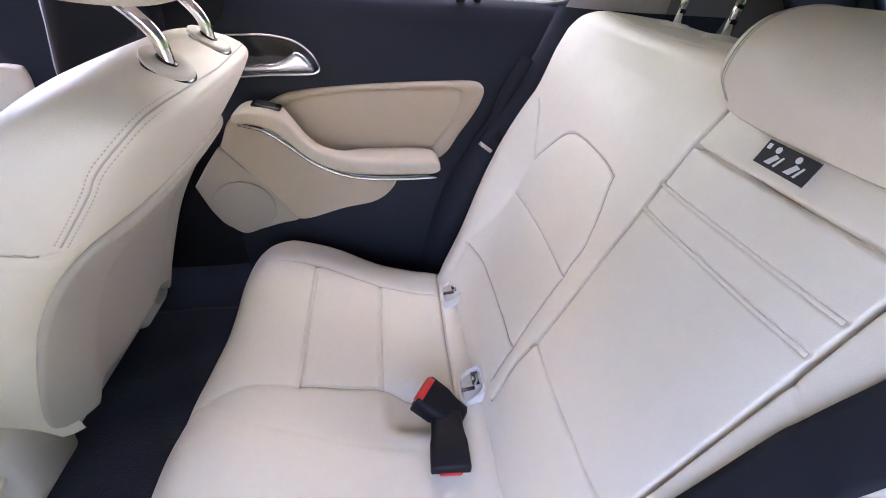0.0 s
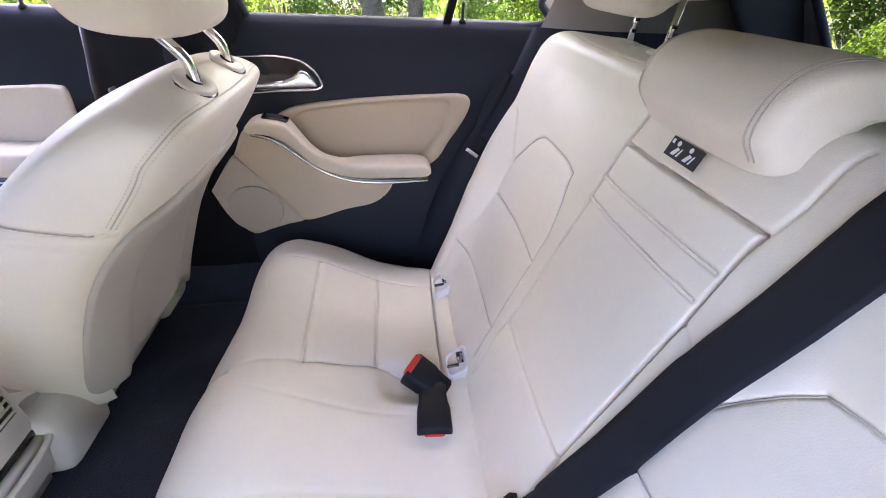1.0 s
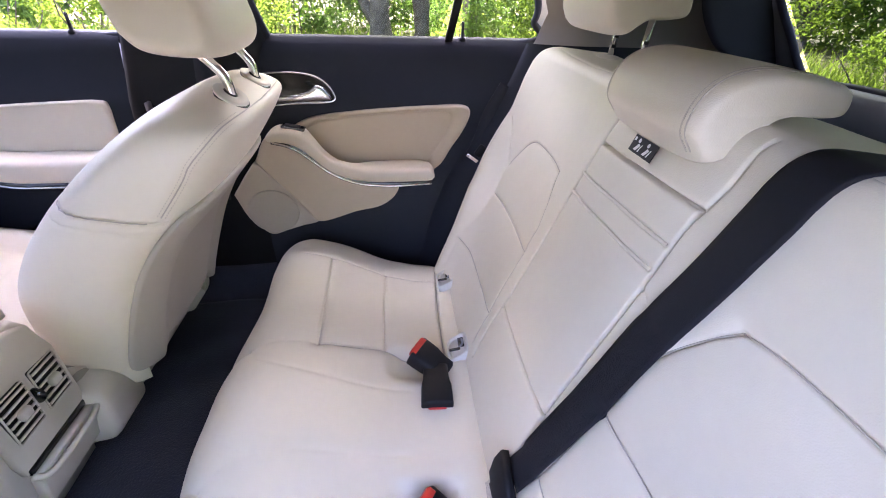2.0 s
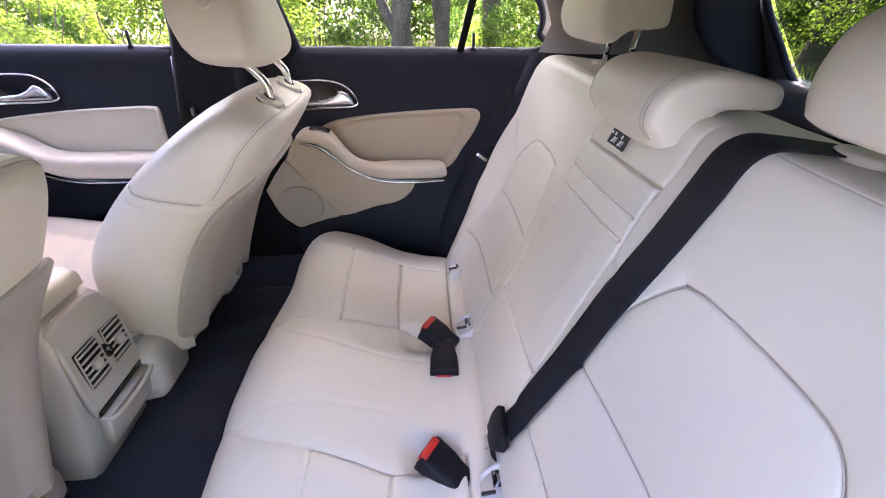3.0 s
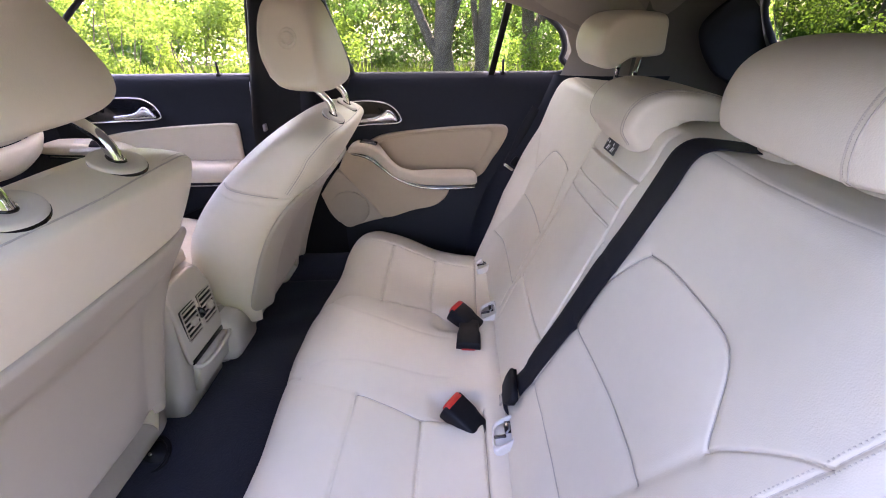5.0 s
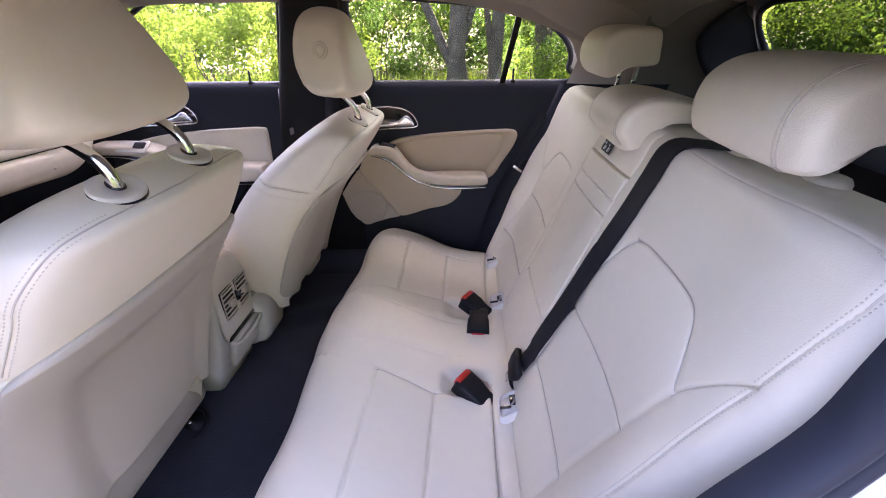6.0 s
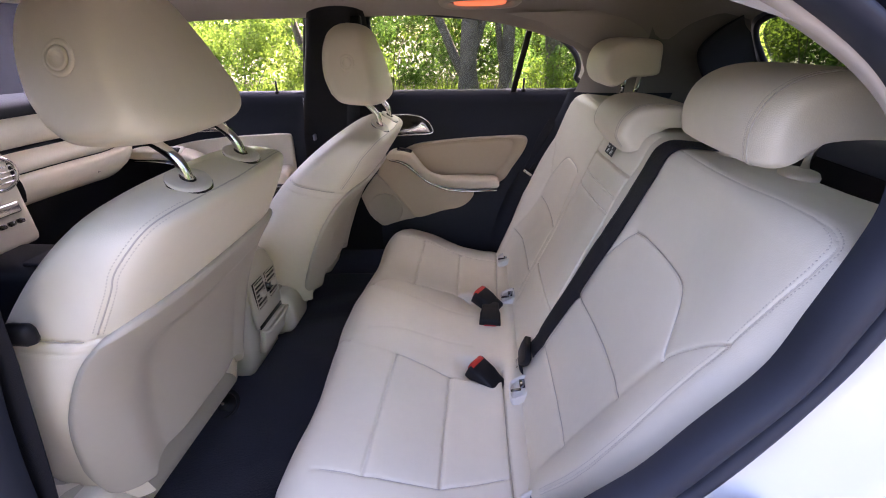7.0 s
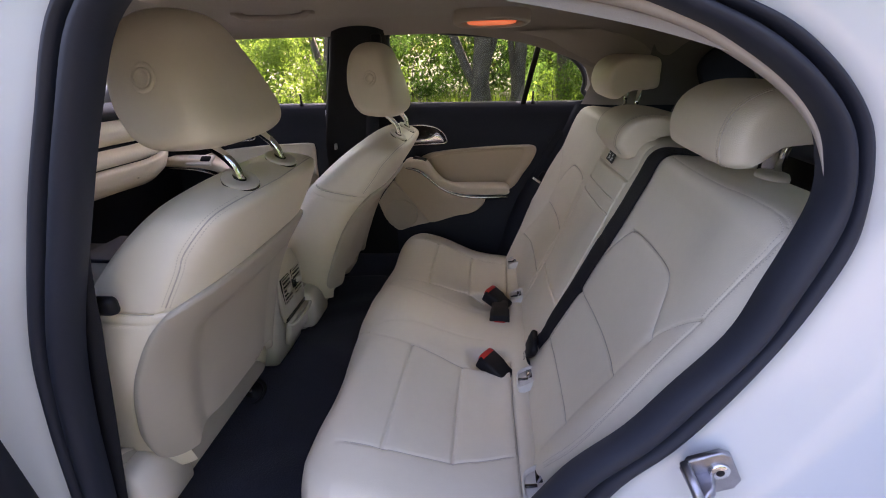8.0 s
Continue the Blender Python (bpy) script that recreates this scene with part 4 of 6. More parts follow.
def back_surface(U, S):
    """Height of the backrest leather over its plane at (U, S)."""
    A = np.abs(U)
    dish = np.interp(S, [-0.1, 0.02, 0.10, 0.24, 0.40, 0.50, 0.55, 0.60, 0.7], [0.0, -0.002, -0.010, -0.020, -0.024, -0.018, -0.010, -0.006, -0.004])
    W = dish * np.clip(np.cos((A - 0.30) / 0.24 * math.pi / 2), 0, 1) ** 1.2
    # bolster swell between the fold and the side seam
    fold_u = np.interp(S, [0.0, 0.097, 0.24, 0.335, 0.42], [0.40, 0.408, 0.433, 0.46, 0.50])
    W += np.where(U > 0, 0.030, 0.015) * np.exp(-((A - fold_u - 0.055) / 0.050) ** 2) * np.clip((0.40 - S) / 0.20, 0, 1)
    W += 0.003 * np.exp(-((A - 0.47) / 0.06) ** 2) * np.clip((S - 0.3) / 0.15, 0, 1)
    W += 0.004 * np.exp(-((A - 0.33) / 0.10) ** 2) * (np.sin(S * 21) * 0.5)
    seams = []
    for s in (1, -1):
        m = (lambda l: l) if s > 0 else mirrored
        h = (lambda l: l) if s > 0 else lower_mirrored
        seams += [(h(HEX_IN), 0.0018, 0.0030, 0.010, 0.0026), (h(HEX_TOP), 0.0018, 0.0030, 0.010, 0.0026), (h(HEX_ARC), 0.0013, 0.0045, 0.007, 0.0010),
                  (h(FOLD), 0.008, 0.0018, 0.03, 0.001), (h(CROSS_1), 0.0018, 0.0030, 0.010, 0.0024), (h(CROSS_2), 0.0018, 0.0030, 0.010, 0.0024), (m(SIDE_SEAM[:48]), 0.0013, 0.0012, 0.005, 0.0006), (m(SIDE_SEAM[47:]), 0.0013, 0.0008, 0.005, 0.0003)]
    # centre: armrest gaps, divider, head panel line
    seams += [([(ARM_L, 0.15), (ARM_L, 0.47)], 0.0014, 0.018, 0.003, 0.0008), ([(ARM_R, 0.02), (ARM_R + 0.008, 0.10), (ARM_R, 0.16), (ARM_R - 0.002, 0.30), (ARM_R - 0.010, 0.465), (ARM_R - 0.022, 0.51), (ARM_R - 0.03, 0.55)], 0.0014, 0.018, 0.004, 0.0025),
              ([(ARM_L - 0.012, 0.0), (ARM_L - 0.006, 0.08), (ARM_L, 0.15)], 0.0015, 0.012, 0.004, 0.0025),
              ([(ARM_L, 0.150), (0.124, 0.150)], 0.0014, 0.016, 0.004, 0.0025), ([(ARM_L, 0.470), (0.108, 0.466)], 0.0015, 0.018, 0.004, 0.0025),
              (fine_line([(-0.110, 0.456), (-0.120, 0.493), (-0.123, 0.525), (-0.125, 0.556)], 12), 0.0024, 0.003, 0.012, 0.002),
              ([(-0.113, 0.37), (-0.130, 0.36), (-0.165, 0.345)], 0.0024, 0.0025, 0.012, 0.001)]
    for line, width, depth, reach, rise in seams:
        d = near_line(U, S, line)
        W += rise * (puff(d, reach) - 1) - depth * np.exp(-(d / width) ** 2)
    # raised welts over the armrest's strap
    for v0 in (0.3895, 0.421):
        d = np.abs(S - v0 + 0.026 * U)
        on = (U > ARM_L + 0.004) & (U < ARM_R - 0.003)
        W += np.where(on, -0.0016 * np.exp(-(d / 0.0034) ** 4), 0)
    W += 0.0007 * np.sin(U * 17 + S * 9) * np.sin(S * 13 - U * 7) + 0.0002 * np.sin(U * 83 + 2 * np.sin(S * 40))
    return W


def back_point(U, S, W):
    """From the developed leather to the world: flat, then rolled over the top edge."""
    R, top = 0.036, 0.528
    over = np.maximum(S - top, 0)
    turn = 1.30
    ang = np.minimum(over / R, turn)
    past = np.maximum(over - turn * R, 0)
    # a narrow top, then down again at the rear
    bend = np.minimum(np.maximum(past - 0.080, 0) / 0.012, 1.5)
    fall = 0.012 * (1 - np.cos(bend)) + np.maximum(past - 0.098, 0)
    past = np.minimum(past, 0.080) + 0.012 * np.sin(bend)
    v = np.minimum(S, top) + R * np.sin(ang) + past * math.cos(turn) - fall * math.sin(turn)
    w = -R * (1 - np.cos(ang)) - past * math.sin(turn) - fall * math.cos(turn)
    nv, nw = np.sin(ang), np.cos(ang)
    v, w = v + nv * W, w + nw * W
    return BO + v[..., None] * BV + w[..., None] * BN + U[..., None] * np.array([0.0, 1.0, 0.0])


def back_place(U, S):
    """Leather surface with its sides rolled back round the outer edges."""
    edge = np.where(U > 0, np.interp(S, EDGE_V, EDGE_R), np.interp(S, EDGE_V, EDGE_U))
    R = 0.040
    A, sg = np.abs(U), np.sign(U)
    over = np.maximum(A - (edge - R), 0)
    ang = np.minimum(over / R, 1.75)
    past = np.maximum(over - 1.75 * R, 0)
    Ux = np.minimum(A, edge - R) + R * np.sin(ang) + past * math.cos(1.75)
    W = back_surface(sg * np.minimum(A, edge), S) - R * (1 - np.cos(ang)) - past
    return back_point(sg * Ux, S, W)


def headrest_ring(profile, yc, half, e, q, taper=0.0):
    """The outline of a headrest at q (-1 to 1) across its width."""
    out = smooth_path([(a, 0, b) for a, b in profile + profile[:1]], 81)[:-1]
    cx, cz = sum(p.x for p in out) / len(out), sum(p.z for p in out) / len(out)
    s = max((1 - min(abs(q), 1) ** e) ** (1 / e), 0.05)
    k = 0.6 if s <= 0.06 else 1
    low, tall = min(p.z for p in out), max(p.z for p in out) - min(p.z for p in out)
    ring = []
    for p in out:
        z = cz + (p.z - cz) * (0.58 + 0.42 * s) * k
        narrow = 1 - taper * min(max((z - low) / tall, 0), 1) ** 1.5
        ring.append(Vector((cx + (p.x - cx) * (0.55 + 0.45 * s) * k, yc + half * q * narrow, z)))
    return ring


def headrest_loft(profile, yc, half, e=4.0, n=64, taper=0.0):
    """A headrest: a closed side outline carried across, with full rounded ends."""
    rings = []
    for k in range(n):
        q = -math.cos(math.pi * (k + 0.5) / n)
        rings.append(headrest_ring(profile, yc, half, e, q, taper))
    return loft(rings)


def headrest_seam(profile, yc, half, e, q, a, b, parent):
    """A fine welt on the headrest, from outline point a to b, with stitches beside it."""
    ring = headrest_ring(profile, yc, half, e, q)
    mid = sum(ring, Vector()) / len(ring)
    pts = [ring[k % 80] for k in range(a, b)]
    part("seam", tube(pts, 0.0008, 6, up=(0, 1, 0)), SEAMLINE, parent)
    side = headrest_ring(profile, yc, half, e, q - math.copysign(0.045, q))
    fine = smooth_path([side[k % 80] for k in range(a, b)], (b - a) * 3)
    dashes(fine, [(p - mid).normalized() for p in fine], 0.0032, 0.0008, parent)


def rear_backrest(t):
    u = np.concatenate([np.linspace(-0.70, -0.50, 170)[:-1], np.linspace(-0.50, 0.50, 780), np.linspace(0.50, 0.70, 170)[1:]])
    s = np.concatenate([np.linspace(-0.07, 0.376, 320), np.linspace(0.3768, 0.440, 90), np.linspace(0.4414, 0.60, 115), np.linspace(0.603, 0.72, 36)])
    U, S = np.meshgrid(u, s, indexing="ij")
    P = back_place(U, S)
    Uc, Sc = (U[:-1, :-1] + U[1:, 1:]) / 2, (S[:-1, :-1] + S[1:, 1:]) / 2
    arm_left = np.where(Sc < 0.15, ARM_L - 0.008, np.where(Sc > 0.47, -0.121, ARM_L))
    arm_right = np.where(Sc < 0.15, ARM_R + 0.006, np.where(Sc > 0.47, ARM_R - 0.018, ARM_R - 0.003))
    mid = (Uc > arm_left) & (Uc < arm_right)
    region = {}
    for sgn, nm in ((-1, "left"), (1, "right")):
        Um = Uc * -sgn
        poly = HEX_TOP[::-1] + HEX_IN + FOLD[::-1]
        if sgn > 0:
            poly = [(-a, b) for a, b in lower_mirrored(poly)]
        region[nm] = inside(Um, Sc, poly) & (Um < 0)
    rest = ~mid & ~region["left"] & ~region["right"]
    part("outer_cover", cells(P, rest & (Uc < 0), True), LEATHER, t, "smooth cream leather side section")
    part("outer_cover", cells(P, rest & (Uc >= 0), True), LEATHER, t, "smooth cream leather side section")
    for nm in ("left", "right"):
        for lo, hi in ((-1, 0.095), (0.095, 0.2375), (0.2375, 1)):
            part("insert_panel", cells(P, region[nm] & (Sc >= lo) & (Sc < hi), True), LEATHER, t, "cream leather insert panel")
    part("lower_centre_panel", cells(P, mid & (Sc < 0.15), True), LEATHER, t)
    part("armrest", cells(P, mid & (Sc >= 0.15) & (Sc < 0.468), True), LEATHER, t, "fold-down cream armrest with two raised welts")
    part("head_panel", cells(P, mid & (Sc >= 0.468), True), LEATHER, t)
    # sewn edge of each panel: a darker tube for the shade in its groove
    for m in (lambda l: l, lower_mirrored):
        for line in (HEX_IN, HEX_TOP, CROSS_1, CROSS_2):
            fine = even([(a, b) for a, b in m(list(line))], 0.004)
            if len(fine) < 4:
                continue
            d = np.gradient(fine, axis=0)
            d /= np.linalg.norm(d, axis=1)[:, None]
            side_of = np.stack([-d[:, 1], d[:, 0]], 1) * 0.004
            over, under = fine + side_of, fine - side_of
            pts = (back_place(over[:, 0], over[:, 1]) + back_place(under[:, 0], under[:, 1])) / 2 - BN * 0.0018
            part("seam", tube([Vector(p) for p in pts], 0.0008, 6, up=(0, 1, 0)), SEAMLINE, t)
    # raised welts across the armrest
    for v0 in (0.3895, 0.421):
        u = np.linspace(ARM_L + 0.005, ARM_R - 0.006, 50)
        line = back_place(u, v0 - 0.026 * u) + BN * 0.0024
        part("welt", tube([Vector(p) for p in line], 0.0021, 10, up=(1, 0, 0)), LEATHER, t, "raised leather welt")
    # twin rows of stitching along both side seams
    for sg in (-1, 1):
        for off in (-0.0040, 0.0, 0.0040):
            line = smooth_path([(a, b, 0) for a, b in (SIDE_SEAM[:54] if off else SIDE_SEAM)], 170 if off else 300)
            pu, pv = [], []
            for a, b in zip(line, line[1:]):
                d = (b - a).normalized()
                pu.append(sg * -(a.x - d.y * off))
                pv.append(a.y + d.x * off)
            pu, pv = np.array(pu), np.array(pv)
            pts = back_place(pu, pv)
            e1, e2 = back_place(pu + 1e-3, pv) - pts, back_place(pu, pv + 1e-3) - pts
            nn = np.cross(e2, e1)
            nn /= np.linalg.norm(nn, axis=1)[:, None]
            nn *= np.sign(nn @ BN)[:, None]
            if off:
                both = even(np.hstack([pts, nn * 1e-4]), 0.0040)
                dashes(both[:, :3], both[:, 3:] * 1e4, 0.0023, 0.0006, t)
            else:
                part("seam", tube([Vector(p - n_ * 0.0007) for p, n_ in zip(pts, nn)], 0.0009, 6, up=(0, 1, 0)), SEAMLINE, t)
    # headrests
    side = [(0.199, 1.108), (0.189, 1.128), (0.188, 1.152), (0.198, 1.179), (0.222, 1.197), (0.255, 1.204), (0.300, 1.202), (0.332, 1.198), (0.345, 1.186), (0.347, 1.155), (0.345, 1.126), (0.312, 1.119), (0.270, 1.117), (0.247, 1.107), (0.230, 1.097), (0.213, 1.098)]
    hollow = [(0.194, 1.113)] + side[1:10] + [(0.344, 1.142), (0.318, 1.140), (0.275, 1.140), (0.238, 1.135), (0.220, 1.121), (0.205, 1.109)]
    for yc, raised, deep, px, posts in ((-0.343, -0.014, 1.0, 0.315, (-0.335, -0.255)), (0.322, 0.012, 0.86, 0.293, (0.269, 0.375))):
        prof = [(0.272 + (a - 0.272) * deep, b + raised) for a, b in (hollow if yc < 0 else side)]
        hr = part("headrest", headrest_loft(prof, yc, 0.110, 4.4, taper=0.05), LEATHER, t, "padded cream leather headrest on chrome posts")
        if yc < 0:
            headrest_seam(prof, yc, 0.110, 4.4, -0.70, 70, 122, hr)
        for yy in posts:
            part("post", tube([(px, yy, 1.040), (px + 0.010, yy, 1.15)], 0.0052, 14, up=(0, 1, 0)), CHROME, hr, "chrome post")
            for k in range(2 if yc > 0 else 0):
                part("notch", tube([(0.2964 + 0.0015 * k, yy - 0.0035, 1.078 + 0.017 * k), (0.2969 + 0.0015 * k, yy - 0.0035, 1.083 + 0.017 * k)], 0.0042, 8, up=(0, 1, 0)), BLACK, hr)
            lift = 0.014 if yc < 0 else 0.010
            ring = [[(px - lift * 0.5 + 0.018 * r * math.cos(a), yy - lift * 0.5 + 0.027 * r * math.sin(a), z + lift) for a in np.linspace(0, 2 * math.pi, 25)[:-1]] for r, z in ((1.0, 1.040), (1.05, 1.050), (0.95, 1.0545), (0.40, 1.056))]
            part("collar", loft(ring), PALE, hr, "cream plastic post collar")
    cprof = [(0.170, 1.036), (0.156, 1.058), (0.162, 1.087), (0.182, 1.107), (0.216, 1.115), (0.258, 1.112), (0.295, 1.104), (0.315, 1.096), (0.317, 1.078), (0.300, 1.074), (0.262, 1.076), (0.234, 1.070), (0.214, 1.048), (0.197, 1.031), (0.180, 1.025)]
    hr = part("headrest", headrest_loft(cprof, 0.0, 0.100, 4.4), LEATHER, t, "low comma-shaped cream leather centre headrest")
    for sgn in (-1, 1):
        headrest_seam(cprof, 0.0, 0.100, 4.4, sgn * 0.84, 0, 38, hr)
        part("post", tube([(0.290, sgn * 0.05, 1.03), (0.296, sgn * 0.05, 1.09)], 0.006, 12, up=(0, 1, 0)), CHROME, hr, "chrome post")
    part("back_panel", slab([(-0.52, 0.44), (0.52, 0.44), (0.52, 1.035), (-0.52, 1.035)], 0.03, lambda a, b, d: (0.150 + (b - 0.55) * 0.364 + d, a, b), 0.008), GREYTRIM, t, "dark carpeted rear face")
    # warning label under the centre headrest
    lab = part("warning_label", slab([(-0.024, -0.010), (0.026, -0.010), (0.026, 0.010), (-0.024, 0.010)], 0.0012, lambda a, b, d: tuple(BO + (0.490 + b) * BV + (0.004 + d) * BN + np.array([0, a + 0.004, 0])), 0), LABELBLACK, t, "small black label with white pictograms", smooth=False)
    def mark(pts):
        bm = bmesh.new()
        bm.faces.new([bm.verts.new(tuple(BO + (0.490 + b) * BV + 0.0058 * BN + np.array([0, -a + 0.004, 0]))) for a, b in pts])
        part("print", bm, LABELWHITE, lab, smooth=False)
    for x0 in (-0.012, 0.008):
        mark([(x0 + 0.0028 * math.cos(a), 0.0052 + 0.0028 * math.sin(a)) for a in np.linspace(0, 2 * math.pi, 11)[:-1]])
        mark([(x0 - 0.005, -0.007), (x0 + 0.001, -0.007), (x0 + 0.0055, 0.0005), (x0 + 0.001, 0.0018)])
        mark([(x0 + 0.004, -0.007), (x0 + 0.0065, -0.007), (x0 + 0.0095, 0.002), (x0 + 0.0075, 0.002)])
    mark([(-0.0235, 0.003), (-0.0195, 0.003), (-0.0195, 0.0075), (-0.0235, 0.0075)])
    return t


def cushion_lines(s):
    """Sewn lines of one half of the cushion: points, width, depth, reach and rise of the padding beside them."""
    return [([(-0.262, s * 0.150), (-0.264, s * 0.30), (-0.266, s * 0.445)], 0.0020, 0.0050, 0.010, 0.0024),
            ([(-0.141, s * 0.168), (-0.141, s * 0.30), (-0.141, s * 0.43)], 0.0019, 0.0070, 0.010, 0.003),
            ([(-0.026, s * 0.14), (-0.024, s * 0.30), (-0.018, s * 0.475)], 0.0019, 0.0072, 0.008, 0.003),
            (fine_line([(-0.262, s * 0.150), (-0.20, s * 0.158), (-0.141, s * 0.168), (-0.095, s * 0.155)], 20), 0.0018, 0.0040, 0.012, 0.002),
            (fine_line([(-0.380, s * 0.125), (-0.335, s * 0.143), (-0.262, s * 0.150)], 20), 0.0050, 0.0012, 0.018, 0.0022),
            (fine_line([(-0.380, s * 0.125), (-0.345, s * 0.092), (-0.28, s * 0.074), (-0.20, s * 0.066), (-0.095, s * 0.062)], 20), 0.0045, 0.0010, 0.014, 0.0010),
            ([(-0.35, s * 0.452), (-0.266, s * 0.447), (-0.141, s * 0.43), (-0.024, s * 0.40)], 0.0018, 0.0036, 0.010, 0.0012),
            ([(-0.38, s * 0.125), (-0.41, s * 0.110), (-0.43, s * 0.105)], 0.0026, 0.0020, 0.012, 0.001)]


def cushion_surface(X, Y):
    """Height of the cushion leather over its profile."""
    A = np.abs(Y)
    H = -0.011 * np.clip(np.cos((A - 0.30) / 0.17 * math.pi / 2), 0, 1) ** 1.5
    H -= 0.020 * np.clip((A - 0.36) / 0.2, 0, 1) ** 1.5
    H += 0.008 * np.exp(-(A / 0.10) ** 4) * np.clip((-X) / 0.14, 0, 1)
    for s in (-1, 1):
        for line, width, depth, reach, rise in cushion_lines(s):
            d = near_line(X, Y, line)
            H += rise * (puff(d, reach) - 1) - depth * np.exp(-(d / width) ** 2)
    # wells that take the buckles
    for bx, by, wide in ((-0.083, 0.135, 0.040), (-0.078, -0.136, 0.030)):
        H -= 0.022 * np.exp(-(((X - bx) / 0.045) ** 4 + ((Y - by) / wide) ** 4))
    H += 0.0007 * np.sin(X * 19 + Y * 8) * np.sin(Y * 13 - X * 5) + 0.0002 * np.sin(Y * 71 + 2 * np.sin(X * 50))
    return H


CUSH_PROFILE = [(0.060, 0.500), (0.035, 0.530), (0.005, 0.546), (-0.030, 0.547), (-0.08, 0.545), (-0.14, 0.552), (-0.20, 0.573), (-0.26, 0.597), (-0.315, 0.611), (-0.355, 0.612), (-0.388, 0.600), (-0.410, 0.575), (-0.420, 0.54), (-0.418, 0.50), (-0.410, 0.45), (-0.40, 0.39)]


def rear_cushion(t):
    prof = smooth_path([(a, 0, b) for a, b in CUSH_PROFILE], 330)
    px, pz = np.array([p.x for p in prof]), np.array([p.z for p in prof])
    tx, tz = np.gradient(px), np.gradient(pz)
    ln = np.hypot(tx, tz)
    nx, nz = tz / ln, -tx / ln
    arc = np.concatenate([[0], np.cumsum(np.hypot(np.diff(px), np.diff(pz)))])
    k_front = np.argmin(np.abs(px + 0.33))
    half = np.interp(arc, [0, arc[np.argmin(np.abs(px))], arc[np.argmin(np.abs(px + 0.10))], arc[np.argmin(np.abs(px + 0.22))], arc[k_front], arc[k_front] + 0.05, arc[k_front] + 0.10, arc[k_front] + 0.16, arc[-1]],
                     [0.49, 0.495, 0.530, 0.562, 0.566, 0.550, 0.515, 0.492, 0.488])
    q = np.concatenate([np.linspace(-0.72, -0.45, 70)[:-1], np.linspace(-0.45, 0.45, 430), np.linspace(0.45, 0.72, 70)[1:]])
    Q, K = np.meshgrid(q, np.arange(len(px)), indexing="ij")
    R = 0.045
    E = half[K]
    A, sg = np.abs(Q), np.sign(Q)
    over = np.maximum(A - (E - R), 0)
    ang = np.minimum(over / R, 1.6)
    past = np.maximum(over - 1.6 * R, 0)
    Y = sg * (np.minimum(A, E - R) + R * np.sin(ang))
    X0 = px[K]
    on_top = K < np.argmin(np.abs(px + 0.418))
    H = np.where(on_top, cushion_surface(X0, Y), 0.001 * np.sin(Q * 20))
    fall = -R * (1 - np.cos(ang)) - past
    # sides fall straight down, the front lip follows its own slope
    P = np.stack([X0 + nx[K] * H + np.where(nz[K] < 0.5, nx[K] * fall * 0.8, 0), Y, pz[K] + nz[K] * H + fall * np.where(nz[K] < 0.5, 0.3, 1)], -1)
    Xc, Yc = (P[:-1, :-1, 0] + P[1:, 1:, 0]) / 2, (P[:-1, :-1, 1] + P[1:, 1:, 1]) / 2
    top = on_top[:-1, :-1]
    done = np.zeros(Xc.shape, bool)
    for s in (-1, 1):
        for poly, nm in (([(-0.264, 0.150), (-0.141, 0.168), (-0.141, 0.43), (-0.266, 0.446)], "seat_insert"), ([(-0.141, 0.168), (-0.025, 0.150), (-0.022, 0.40), (-0.141, 0.43)], "seat_insert")):
            m = inside(Xc, Yc * s, poly) & top
            part(nm, cells(P, m, True), LEATHER, t, "cream leather seat insert")
            done |= m
        m = top & (Xc > -0.0245) & (Yc * s > 0.14)
        part("rear_strip", cells(P, m, True), LEATHER, t)
        done |= m
    mid = (np.abs(Yc) < 0.145) & top & ~done
    part("centre_section", cells(P, mid, True), LEATHER, t)
    done |= mid
    for s in (-1, 1):
        part("side_bolster", cells(P, ~done & (Yc * s >= 0), True), LEATHER, t)
    # darker tubes in the grooves that stand for their shade
    flat = P[on_top]
    for s in (-1, 1):
        for line, width, depth, reach, rise in cushion_lines(s):
            if depth < 0.0035:
                continue
            pts = []
            for a, b in even(line, 0.005):
                r = np.hypot(flat[:, 0] - a, flat[:, 1] - b)
                z = flat[(r > 0.0035) & (r < 0.007), 2]
                if len(z):
                    pts.append((a, b, z.mean() - 0.0020))
            pts = np.array(pts)
            for _ in range(3):
                pts[1:-1] = (pts[:-2] + 2 * pts[1:-1] + pts[2:]) / 4
            part("seam", tube([Vector(p) for p in pts], 0.0008, 6, up=(0, 0, 1)), SEAMLINE, t)
    return t


